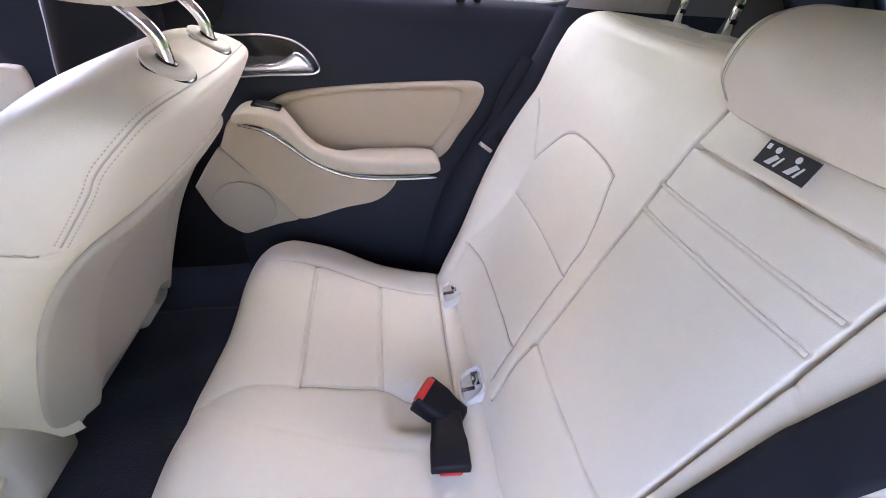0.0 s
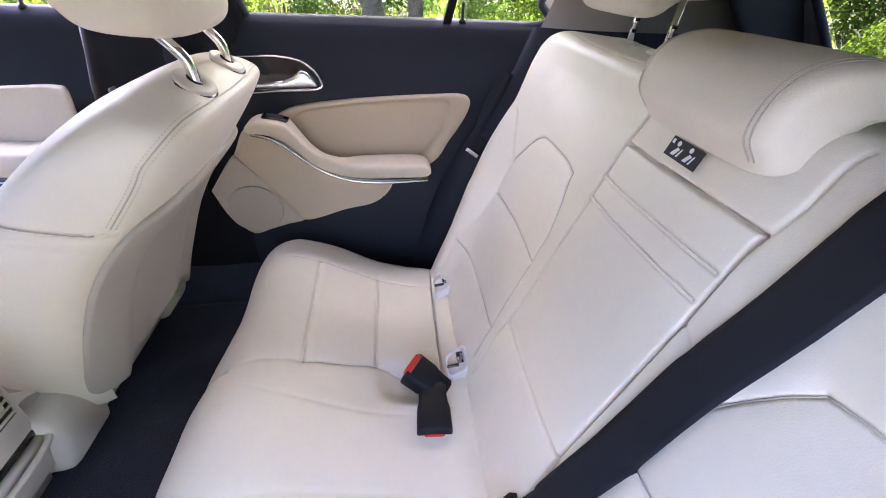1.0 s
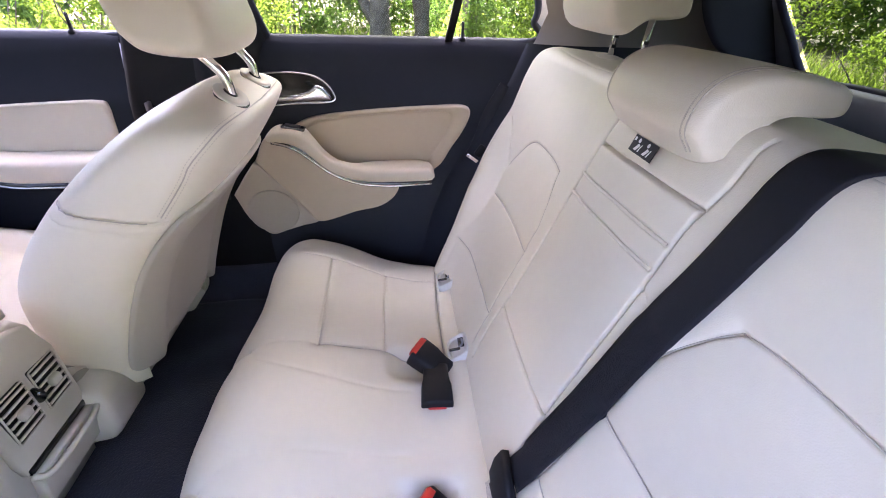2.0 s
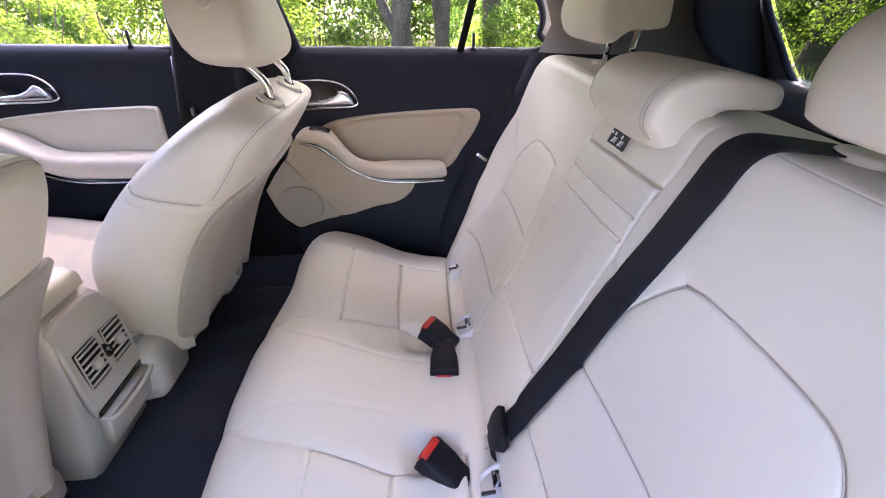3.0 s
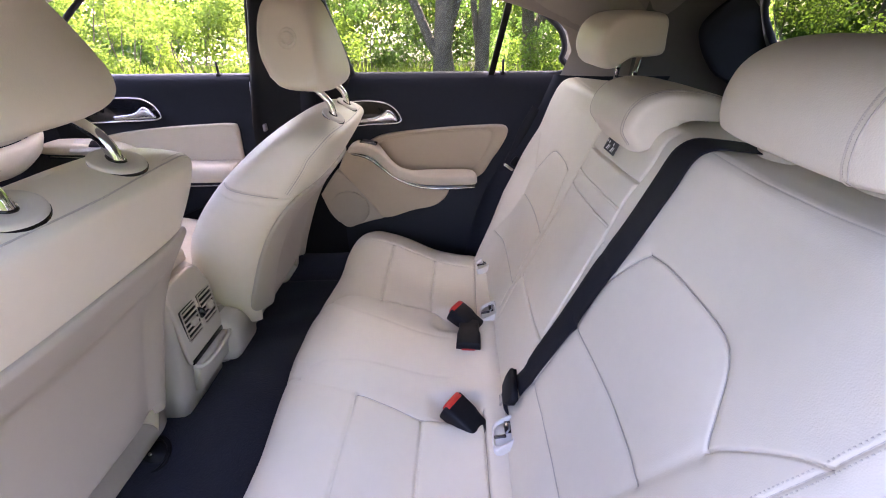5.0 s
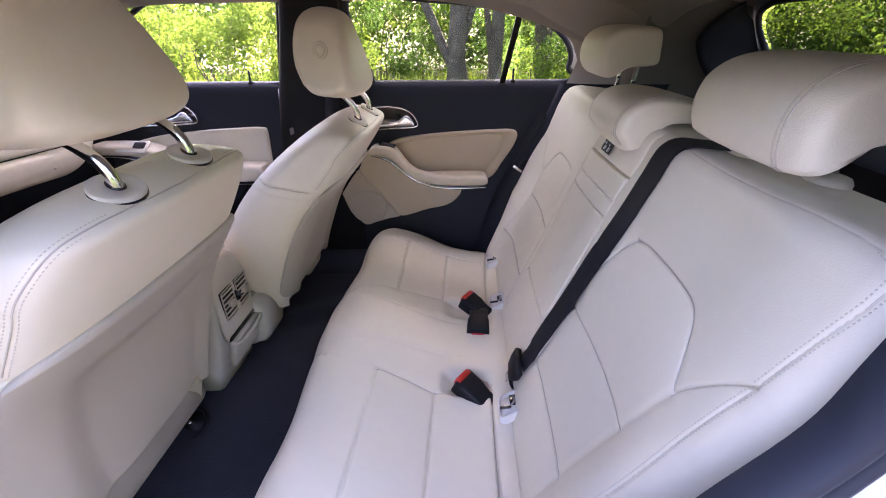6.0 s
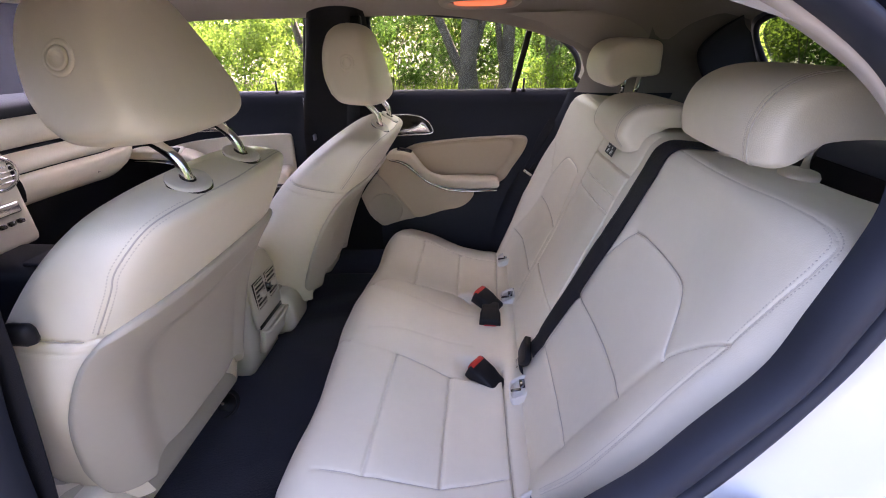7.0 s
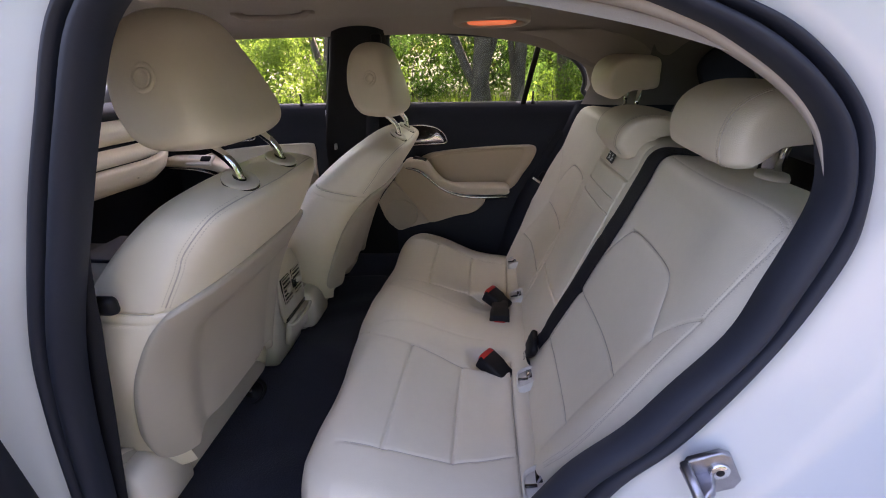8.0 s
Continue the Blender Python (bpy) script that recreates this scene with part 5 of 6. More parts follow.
def child_seat_port(x, y, z):
    t = tagged(new("child_seat_anchor"), "cream plastic child-seat anchor port with a black slot", "anchor port", group="child seat anchors")
    m = Matrix.Translation((x, y, z)) @ Matrix.Rotation(radians(-12), 4, "Y") @ Matrix.Scale(1.02, 4)
    o2 = []
    for k in range(48):
        a = 2 * math.pi * k / 48
        u = 0.0215 * math.copysign(abs(math.cos(a)) ** 0.5, math.cos(a))
        o2.append((u, 0.029 * math.copysign(abs(math.sin(a)) ** 0.5, math.sin(a)) + 0.45 * u))
    rings = []
    for k, h in ((1.03, -0.014), (1.02, 0.001), (1.0, 0.0032), (0.95, 0.0045), (0.86, 0.0045), (0.80, 0.002), (0.77, -0.010)):
        rings.append([m @ Vector((a * k, b * k, h)) for a, b in o2])
    part("bezel", loft(rings, True, False), IVORY, t, "ivory plastic bezel")
    part("back_wall", slab([(a * 0.79, b * 0.79) for a, b in o2], 0.002, lambda a, b, d: m @ Vector((a, b, d - 0.004)), 0), IVORY, t)
    turned = m.to_3x3().normalized().to_4x4()
    for sx, sy, dx, dy in ((0.012, 0.026, 0.007, 0.012), (0.022, 0.006, 0.000, 0.022)):
        part("slot", block(0, 0, 0, sx, sy, 0.004, 0.0015, turn=turned), PIANO, t, "black slot")
        t.children[-1].location = m @ Vector((dx, dy, -0.0022))
    part("anchor_bar", tube([m @ Vector((0.004, -0.002, 0.0005)), m @ Vector((0.010, 0.006, 0.0005)), m @ Vector((0.010, 0.018, 0.0005))], 0.0022, 8, up=(0, 0, 1)), STEEL, t, "steel anchor bar")
    for k in range(3):
        part("raised_mark", block(0, 0, 0, 0.003, 0.010, 0.0012, 0.0004, turn=m.to_3x3().to_4x4()), SHELL, t)
        t.children[-1].location = m @ Vector((-0.017 + 0.005 * k, -0.018 + 0.004 * k, 0.0045))
    return t


def buckle(base, aim, length, label, turned=False):
    """A black belt buckle with a red release, standing out of the bench."""
    t = tagged(new("belt_buckle"), label, "belt buckle", group="rear belt buckles")
    b, d = Vector(base), Vector(aim).normalized()
    side = d.cross(Vector((0, 0, 1))).normalized()
    up = side.cross(d)
    def ring(s, w, h, lift=0.0):
        c = b + d * s + up * lift
        return [c + side * w * math.copysign(abs(math.cos(a)) ** 0.45, math.cos(a)) + up * h * math.copysign(abs(math.sin(a)) ** 0.45, math.sin(a)) for a in np.linspace(0, 2 * math.pi, 25)[:-1]]
    L = length
    part("housing", loft([ring(0, 0.017, 0.010), ring(L * 0.05, 0.023, 0.014), ring(L * 0.30, 0.0235, 0.015), ring(L * 0.42, 0.0245, 0.017), ring(L * 0.55, 0.027, 0.019), ring(L * 0.97, 0.028, 0.0195), ring(L, 0.0265, 0.018)]), BLACK, t)
    if turned:
        part("release_button", loft([ring(L * 0.90, 0.017, 0.007, -0.005), ring(L + 0.002, 0.017, 0.007, -0.005), ring(L + 0.0035, 0.015, 0.006, -0.005)]), RED, t, "red end of the release button")
    else:
        part("release_button", loft([ring(L * 0.90, 0.0215, 0.0085, 0.0125), ring(L + 0.002, 0.0215, 0.0105, 0.0105), ring(L + 0.004, 0.019, 0.009, 0.0095)]), RED, t, "red release button")
        part("tongue_slot", loft([ring(L * 0.97, 0.020, 0.0025, -0.0105), ring(L + 0.0012, 0.020, 0.0025, -0.0105)]), PIANO, t)
    return t


def centre_belt():
    """The middle belt: lies down the backrest from the shelf behind the left headrest to its tongue."""
    t = tagged(new("seat_belt"), "black webbing seat belt lying across the cream backrest", "seat belt")
    vs = np.concatenate([np.linspace(0.055, 0.56, 70), np.linspace(0.566, 0.66, 20)])
    um = np.interp(vs, [0.05, 0.22, 0.345, 0.435, 0.515, 0.56, 0.66], [-0.136, -0.150, -0.155, -0.168, -0.177, -0.187, -0.228])
    rows = []
    for du in np.linspace(-0.0235, 0.0235, 9):
        U = um + du
        base = back_point(U, vs, np.maximum(back_surface(U, vs), back_surface(um - 0.03, vs)) + 0.0035 + 0.0006 * (1 - (du / 0.0235) ** 2))
        rows.append(base)
    P = np.stack(rows)
    me = cells(P)
    part("webbing", me, BELT, t)
    m = t.children[0].modifiers.new("thickness", "SOLIDIFY")
    m.thickness, m.offset = 0.0014, 0
    c = BO + 0.046 * BV + 0.012 * BN + np.array([0, -0.137, 0])
    tm = Matrix(((0, BV[0], BN[0], c[0]), (1, 0, 0, c[1]), (0, BV[2], BN[2], c[2]), (0, 0, 0, 1))) @ Matrix.Rotation(radians(10), 4, "Z")
    part("tongue_body", slab([(-0.033, 0.018), (-0.034, 0.000), (-0.022, -0.022), (0.018, -0.024), (0.030, -0.004), (0.032, 0.018)], 0.014, lambda a, b, d: tm @ Vector((a, b, d - 0.007)), 0.004), BLACK, t, "black plastic belt tongue")
    part("tongue_plate", slab([(-0.012, -0.024), (0.012, -0.024), (0.011, -0.045), (-0.011, -0.045)], 0.003, lambda a, b, d: tm @ Vector((a, b, d - 0.001)), 0.001), SATIN, t, "steel tongue plate")
    part("slack", sweep(smooth_path([tuple(c + np.array([0.0, 0.004, 0.0])), tuple(c + np.array([-0.012, -0.006, -0.028])), tuple(c + np.array([0.010, -0.008, -0.060]))], 10), [(-0.016, -0.001), (0.016, -0.001), (0.016, 0.001), (-0.016, 0.001)], (1, 0, 0)), BELT, t)
    g = [[tuple(back_point(np.array(-0.228 + 0.026 * r * math.cos(a)), np.array(0.625 + 0.018 * r * math.sin(a)), np.array(h))) for a in np.linspace(0, 2 * math.pi, 25)[:-1]] for r, h in ((1, -0.01), (1.0, 0.001), (0.9, 0.0035), (0.5, 0.004))]
    part("belt_outlet", loft(g), PALE, t, "cream belt outlet")
    return t


def right_belt():
    """The outer belt by the right pillar."""
    t = tagged(new("seat_belt"), "black outer seat belt beside the rear pillar trim", "seat belt")
    path = smooth_path([(0.165, 0.598, 0.965), (0.13, 0.594, 0.90), (0.105, 0.586, 0.83), (0.085, 0.60, 0.78)], 30)
    part("webbing", sweep(path, [(-0.022, -0.001), (0.022, -0.001), (0.022, 0.001), (-0.022, 0.001)], (0, 1, 0)), BELT, t)
    part("tongue_body", block(0.103, 0.572, 0.815, 0.020, 0.014, 0.032, 0.005, turn=Matrix.Rotation(radians(35), 4, "Y")), BLACK, t)
    part("tongue_plate", block(0.082, 0.562, 0.800, 0.034, 0.004, 0.009, 0.0015, turn=Matrix.Rotation(radians(35), 4, "Y")), CHROME, t, "bright steel tongue plate")
    return t


bench = thing("rear_bench_seat", "cream leather rear bench seat with stitched panels and folded centre armrest", "car seat")
rear_backrest(bench)
rear_cushion(bench)
for px_, py_ in ((0.003, 0.160), (0.003, 0.395), (0.007, -0.200), (0.004, -0.463)):
    child_seat_port(px_, py_, 0.5535)
buckle((-0.024, 0.100, 0.545), (-0.74, 0.48, 0.34), 0.076, "black belt buckle with red release beside the seat insert")
buckle((-0.047, 0.112, 0.554), (-0.04, -1.0, -0.06), 0.090, "black belt buckle lying across the cushion, red end", True)
buckle((-0.026, -0.184, 0.523), (-0.72, 0.50, 0.36), 0.086, "black belt buckle with red release, set into the cushion")
centre_belt()
right_belt()


# ---------------------------------------------------------------- front seats
SEAT_REAR = [(-0.020, -0.075), (-0.005, -0.022), (0.011, 0.038), (0.053, 0.148), (0.097, 0.223), (0.149, 0.285), (0.190, 0.340), (0.214, 0.377), (0.222, 0.397), (0.206, 0.412)]
SEAT_FRONT = [(-0.210, -0.060), (-0.200, 0.0), (-0.185, 0.060), (-0.165, 0.150), (-0.125, 0.220), (-0.070, 0.285), (-0.010, 0.338), (0.045, 0.380), (0.095, 0.412), (0.135, 0.428)]
SEAT_HALF = [0.150, 0.168, 0.186, 0.206, 0.214, 0.212, 0.206, 0.196, 0.178, 0.145]


class SeatBack:
    """The padded front backrest: sections between a front and a rear line."""

    def __init__(self, rows=240):
        self.R = smooth_path([(a, 0, b) for a, b in SEAT_REAR], rows)
        self.F = smooth_path([(a, 0, b) for a, b in SEAT_FRONT], rows)
        self.A = [p.x for p in smooth_path([(a, 0, 0) for a in SEAT_HALF], rows)]
        self.n = rows

    def ring(self, i, m=620):
        r, f, a = self.R[i], self.F[i], self.A[i]
        c, b = (r + f) / 2, (r - f) / 2
        out = []
        for k in range(m):
            t = 2 * math.pi * k / m
            cy, cw = math.cos(t), math.sin(t)
            # boxy at the rear, rounder in front
            e = 0.50 if cw > 0 else 0.62
            w = math.copysign(abs(cw) ** e, cw)
            y = a * math.copysign(abs(cy) ** e, cy)
            out.append((y, c + b * w, w))
        return out

    def normal(self, i):
        return (self.R[i] - self.F[i]).normalized()


def front_seat(label, wrap):
    """wrap: how far the hard shell reaches round the sides, from its foot to its top."""
    t = tagged(new("front_seat"), label, "car seat", group="front seats")
    sb = SeatBack()
    # leather cover: sections, closed over the top, then smoothed there
    m = 620
    P = np.array([[(p.x, y, p.z) for y, p, w in sb.ring(i, m)] for i in range(sb.n)])
    last, mid = P[-1], P[-1].mean(0)
    caps = [mid + (last - mid) * k + np.array([0.25, 0, 0.97]) * h for k, h in ((0.96, 0.003), (0.90, 0.0055), (0.82, 0.0075), (0.72, 0.009), (0.6, 0.010), (0.46, 0.011), (0.3, 0.0115), (0.14, 0.0118), (0.01, 0.012))]
    P = np.concatenate([P, np.array(caps)], 0)
    rows = P.shape[0]
    weight = np.clip((np.arange(rows) - (sb.n - 45)) / 40, 0, 1)[:, None, None]
    weight[-1] = 0
    for _ in range(60):
        avg = P.copy()
        avg[1:-1] = (P[:-2] + P[2:] + np.roll(P, 1, 1)[1:-1] + np.roll(P, -1, 1)[1:-1]) / 4
        P += (avg - P) * weight * 0.8
    Wv = np.array([[w for y, p, w in sb.ring(min(i, sb.n - 1), m)] for i in range(rows)])
    Yv, Zv = P[..., 1], P[..., 2]
    cen = np.array([[(sb.R[min(i, sb.n - 1)].x + sb.F[min(i, sb.n - 1)].x) / 2, 0, (sb.R[min(i, sb.n - 1)].z + sb.F[min(i, sb.n - 1)].z) / 2] for i in range(rows)])[:, None, :]
    outward = P - cen
    outward[sb.n - 30:] += np.array([0, 0, 0.05])
    outward /= np.maximum(np.linalg.norm(outward, axis=2), 1e-6)[..., None]
    half_rim = [(0.116, -0.203, 0.293), (0.152, -0.198, 0.339), (0.166, -0.196, 0.361), (0.184, -0.187, 0.381), (0.198, -0.171, 0.396), (0.208, -0.143, 0.404), (0.213, -0.100, 0.406), (0.215, -0.05, 0.405), (0.216, 0.0, 0.404)]
    rim = {sg: smooth_path([(a, sg * -b, c) for a, b, c in half_rim], 120) for sg in (1, -1)}
    band = (Wv > 0.2) & (Zv > 0.27)
    d = np.ones(Yv.shape)
    at_rim = np.array([tuple(p) for sg in rim for p in rim[sg]])
    d[band] = np.array([np.sqrt(((at_rim - p) ** 2).sum(1).min()) for p in P[band]])
    push = 0.0010 * (puff(d, 0.008) - 1)
    seam_z = 0.304 - 0.17 * P[..., 0]
    d = np.where(Wv < 0.75, np.abs(Zv - seam_z), 1.0)
    push += 0.0014 * (puff(d, 0.008) - 1) - 0.0042 * np.exp(-(d / 0.0017) ** 2)
    d2 = np.where(Wv < 0.75, np.abs(Zv - seam_z + 0.0175), 1.0)
    push += -0.0022 * np.exp(-(d2 / 0.0017) ** 2)
    push += 0.0006 * np.sin(Yv * 20 + Zv * 15) * np.sin(Zv * 18)
    P = P + outward * push[..., None]
    P = np.concatenate([P, P[:, :1]], axis=1)
    up = (Zv[:-1] + Zv[1:]) / 2 >= 0.290
    part("upper_cover", cells(P, up, True), LEATHER, t, "cream leather upper backrest cover")
    hidden = (Wv[:-1] > 0.80) & (Zv[:-1] < 0.262) & (np.abs(Yv[:-1]) < 0.165)
    part("side_cover", cells(P, ~up & ~hidden, True), LEATHER, t, "cream leather lower side cover")
    # darker tube along the side seam, drawn for its shaded groove
    for cols in (range(230, 385), list(range(545, 620)) + list(range(0, 80))):
        pts = []
        for k in cols:
            if Wv[100, k] < 0.52:
                r = int(np.argmin(np.abs(Zv[:sb.n, k] - seam_z[:sb.n, k])))
                pts.append(P[r, k] + outward[r, k] * (-push[r, k] - 0.0012))
        pts = np.array(pts)
        for _ in range(12):
            pts[1:-1] = (pts[:-2] + 2 * pts[1:-1] + pts[2:]) / 4
        part("seam", tube([Vector(p) for p in pts], 0.0008, 6, up=(0, 0, 1)), SEAMLINE, t)
    # hard shell on the back: a raised rim over the top and down both sides, a recessed panel inside it
    Rz = np.array([p.z for p in sb.R])
    row_of = {k: np.array(v) for k, v in (("rx", [p.x for p in sb.R]), ("fx", [p.x for p in sb.F]), ("fz", [p.z for p in sb.F]), ("a", sb.A))}
    fine = np.linspace(0, 1.30, 600)
    arc = np.concatenate([[0], np.cumsum(np.hypot(np.diff(0.20 * np.sin(fine) ** 0.5), np.diff(0.11 * np.cos(fine) ** 0.5)))])
    reach = arc[-1]
    q = np.concatenate([np.linspace(-1, -0.95, 9)[:-1], np.linspace(-0.95, 0.95, 150), np.linspace(0.95, 1, 9)[1:]])
    ref = np.sign(q) * np.interp(np.abs(q) * reach, arc, fine) / 1.30
    sv = np.concatenate([np.linspace(0, 0.05, 9)[:-1], np.linspace(0.05, 0.95, 110), np.linspace(0.95, 1, 11)[1:]])
    Qs, Sv = np.meshgrid(q, sv, indexing="ij")
    Aq = np.abs(Qs)
    z_low = 0.000 - 0.030 * np.clip((Aq - 0.62) / 0.08, 0, 1) + 0.022 * np.clip((Aq - 0.90) / 0.10, 0, 1) ** 2
    z_top = 0.299 - 0.016 * Aq ** 9
    Zs = z_low + Sv * (z_top - z_low)
    top_d, side_d, low_d = z_top - Zs, reach * (1 - Aq), Zs - z_low
    phi = np.interp(Zs, [-0.04, 0.05, 0.15, 0.22, 0.265, 0.30], wrap) - 0.10 * (1 - np.clip(top_d / 0.03, 0, 1)) ** 2
    alpha = ref[:, None] * phi
    rx, fx, fz, aa = (np.interp(Zs, Rz, row_of[k]) for k in ("rx", "fx", "fz", "a"))
    cx_, cz_, bx_, bz_ = (rx + fx) / 2, (Zs + fz) / 2, (rx - fx) / 2, (Zs - fz) / 2
    sn, cs_ = np.abs(np.sin(alpha)), np.cos(alpha)
    base = np.stack([cx_ + bx_ * cs_ ** 0.5, np.sign(alpha) * aa * sn ** 0.5, cz_ + bz_ * cs_ ** 0.5], -1)
    bl = np.hypot(bx_, bz_)
    o = np.stack([bx_ / bl * cs_ ** 1.5, np.sign(alpha) * sn ** 1.5, bz_ / bl * cs_ ** 1.5], -1)
    o /= np.linalg.norm(o, axis=2)[..., None]

    def soft_step(v):
        v = np.clip(v, 0, 1)
        return v * v * (3 - 2 * v)
    rim_d = np.minimum(np.minimum(top_d, side_d), low_d + 0.004 + 0.1 * (Aq < 0.64))
    lift = 0.0105 * np.clip(rim_d / 0.011, 0, 1) ** 0.5
    lift -= 0.013 * soft_step((top_d - 0.040 - 0.016 * (1 - Aq)) / 0.032) * soft_step((side_d - 0.064) / 0.042)
    lift += 0.004 * soft_step((0.16 - Zs) / 0.16) * soft_step((side_d - 0.10) / 0.05)
    lift[(Aq > 0.995) | (Sv > 0.995)] = -0.004
    lift[Sv < 0.004] -= 0.012
    grid = base + o * (lift + 0.001)[..., None]
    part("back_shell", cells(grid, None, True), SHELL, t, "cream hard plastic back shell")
    # rim seam with a row of stitches on either side
    flat, lift = P[:, :-1][band], outward[band]
    for sgn in (-1, 1):
        line = np.array([tuple(p) for p in rim[sgn]])
        near = [np.argpartition(((flat - p) ** 2).sum(1), 7)[:8] for p in line]
        nn = np.array([lift[k].mean(0) for k in near])
        on_it = np.array([flat[k].mean(0) for k in near])
        for _ in range(8):
            on_it[1:-1] = (on_it[:-2] + 2 * on_it[1:-1] + on_it[2:]) / 4
            nn[1:-1] = (nn[:-2] + 2 * nn[1:-1] + nn[2:]) / 4
        nn /= np.linalg.norm(nn, axis=1)[:, None]
        along = np.gradient(on_it, axis=0)
        across = np.cross(nn, along)
        across /= np.linalg.norm(across, axis=1)[:, None]
        part("seam", tube([Vector(p + q * 0.0001) for p, q in zip(on_it, nn)], 0.0010, 6, up=(0, 1, 0)), SEAMLINE, t)
        for off in (-0.0045, 0.0045):
            rowp = on_it + across * off
            near = [np.argpartition(((flat - p) ** 2).sum(1), 3)[:4] for p in rowp]
            gap = np.array([((flat[k] - p) * lift[k]).sum(1).mean() for k, p in zip(near, rowp)])
            for _ in range(6):
                gap[1:-1] = (gap[:-2] + 2 * gap[1:-1] + gap[2:]) / 4
            both = even(np.hstack([rowp + nn * (gap + 0.0004)[:, None], nn * 1e-4])[:88], 0.0044)
            dashes(both[:, :3], both[:, 3:] * 1e4, 0.0025, 0.0006, t)
    # headrest with bent chrome posts
    CX = 0.192
    prof = [(0.080, 0.496), (0.062, 0.542), (0.060, 0.599), (0.075, 0.641), (0.112, 0.658), (0.163, 0.646), (0.184, 0.599), (0.200, 0.542), (0.208, 0.496), (0.196, 0.473), (0.159, 0.469), (0.106, 0.475)]
    hr = part("headrest", headrest_loft(prof, 0.0, 0.127, 2.84, taper=0.49), LEATHER, t, "cream leather headrest with a round side button")
    for sgn in (-1, 1):
        y = sgn * 0.066
        path = smooth_path([(CX, y, 0.400), (CX, y, 0.430), (CX - 0.005, y, 0.449), (CX - 0.019, y, 0.466), (CX - 0.036, y, 0.482), (CX - 0.046, y, 0.500)], 26)
        part("post", tube(path, 0.0068, 16, up=(0, 1, 0)), CHROME, hr, "bent chrome post")
        near = P[sb.n - 90:, :-1].reshape(-1, 3)
        near = near[np.hypot(near[:, 0] - CX, near[:, 1] - y) < 0.030]
        near = near[near[:, 2] > near[:, 2].max() - 0.035]
        fit, *_ = np.linalg.lstsq(np.c_[near[:, 0] - CX, near[:, 1] - y, np.ones(len(near))], near[:, 2], rcond=None)
        ring = [[(CX + 0.021 * r * math.cos(a), y + 0.031 * r * math.sin(a), fit[2] + h + fit[0] * 0.021 * r * math.cos(a) + fit[1] * 0.031 * r * math.sin(a)) for a in np.linspace(0, 2 * math.pi, 41)[:-1]] for r, h in ((0.98, -0.012), (1.0, 0.003), (0.98, 0.0052), (0.93, 0.006), (0.48, 0.0068), (0.42, 0.0052), (0.2, 0.005))]
        part("collar", loft(ring), PALE, hr, "cream plastic post collar")
        # dark discs stand for the shade under the collar and round the post
        for rr, h0, h1, nm in ((1.015, -0.010, 0.0016, "collar_gasket"), (0.40, 0.004, 0.0072, "post_sleeve")):
            rings = [[(CX + 0.021 * rr * math.cos(a), y + (0.031 if rr > 1 else 0.022) * rr * math.sin(a), fit[2] + h + fit[0] * 0.021 * rr * math.cos(a) + fit[1] * 0.031 * rr * math.sin(a)) for a in np.linspace(0, 2 * math.pi, 33)[:-1]] for h in (h0, h1)]
            part(nm, loft(rings), PIANO, hr, "dark disc for the shade of a gap")
    for r0, h0, h1, nm in ((0.0185, 0.0, 0.0022, "button_ring"), (0.0125, 0.001, 0.0036, "button")):
        ring = [[(0.132 + r * math.cos(a), -0.1015 - h + 0.36 * r * math.sin(a), 0.572 + r * math.sin(a)) for a in np.linspace(0, 2 * math.pi, 29)[:-1]] for r, h in ((r0, -0.01), (r0, h0), (r0 * 0.93, h1), (r0 * 0.72, h1), (r0 * 0.66, h1 - 0.002), (0.001, h1 - 0.002))]
        part(nm, loft(ring), LEATHER, hr, "round cream release button")
    # seat cushion and base
    x = np.linspace(-0.60, -0.10, 60)
    y = np.linspace(-0.27, 0.27, 80)
    X, Y = np.meshgrid(x, y, indexing="ij")
    A = np.abs(Y)
    Z = -0.005 + 0.06 * np.clip((-X - 0.15) / 0.4, 0, 1) - 0.03 * np.clip((-X - 0.5) / 0.1, 0, 1) ** 2 + 0.022 * np.exp(-((A - 0.205) / 0.035) ** 2) - 0.10 * np.clip((A - 0.235) / 0.035, 0, 1) ** 2
    for line in ([(-0.56, -0.16), (-0.1, -0.15)], [(-0.56, 0.16), (-0.1, 0.15)], [(-0.40, -0.16), (-0.40, 0.16)], [(-0.25, -0.16), (-0.25, 0.16)]):
        dd = near_line(X, Y, line)
        Z += 0.003 * (puff(dd, 0.018) - 1) - 0.004 * np.exp(-(dd / 0.004) ** 2)
    part("seat_cushion", cells(np.stack([X, Y, Z], -1)), LEATHER, t, "cream leather seat cushion")
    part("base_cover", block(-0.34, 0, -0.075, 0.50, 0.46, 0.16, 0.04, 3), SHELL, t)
    for sgn in (-1, 1):
        ring = [[(-0.112 + 0.050 * r * math.copysign(abs(math.cos(a)) ** 0.6, math.cos(a)), sgn * w, -0.070 + 0.064 * r * math.copysign(abs(math.sin(a)) ** 0.6, math.sin(a))) for a in np.linspace(0, 2 * math.pi, 33)[:-1]] for r, w in ((1.0, 0.13), (1.0, 0.208), (0.97, 0.218), (0.88, 0.224), (0.5, 0.227), (0.05, 0.228))]
        part("hinge_cover", loft(ring), PALE, t, "round cream hinge cover")
        part("runner", block(-0.47, sgn * 0.15, -0.20, 0.46, 0.035, 0.06, 0.008), BLACK, t)
    return t


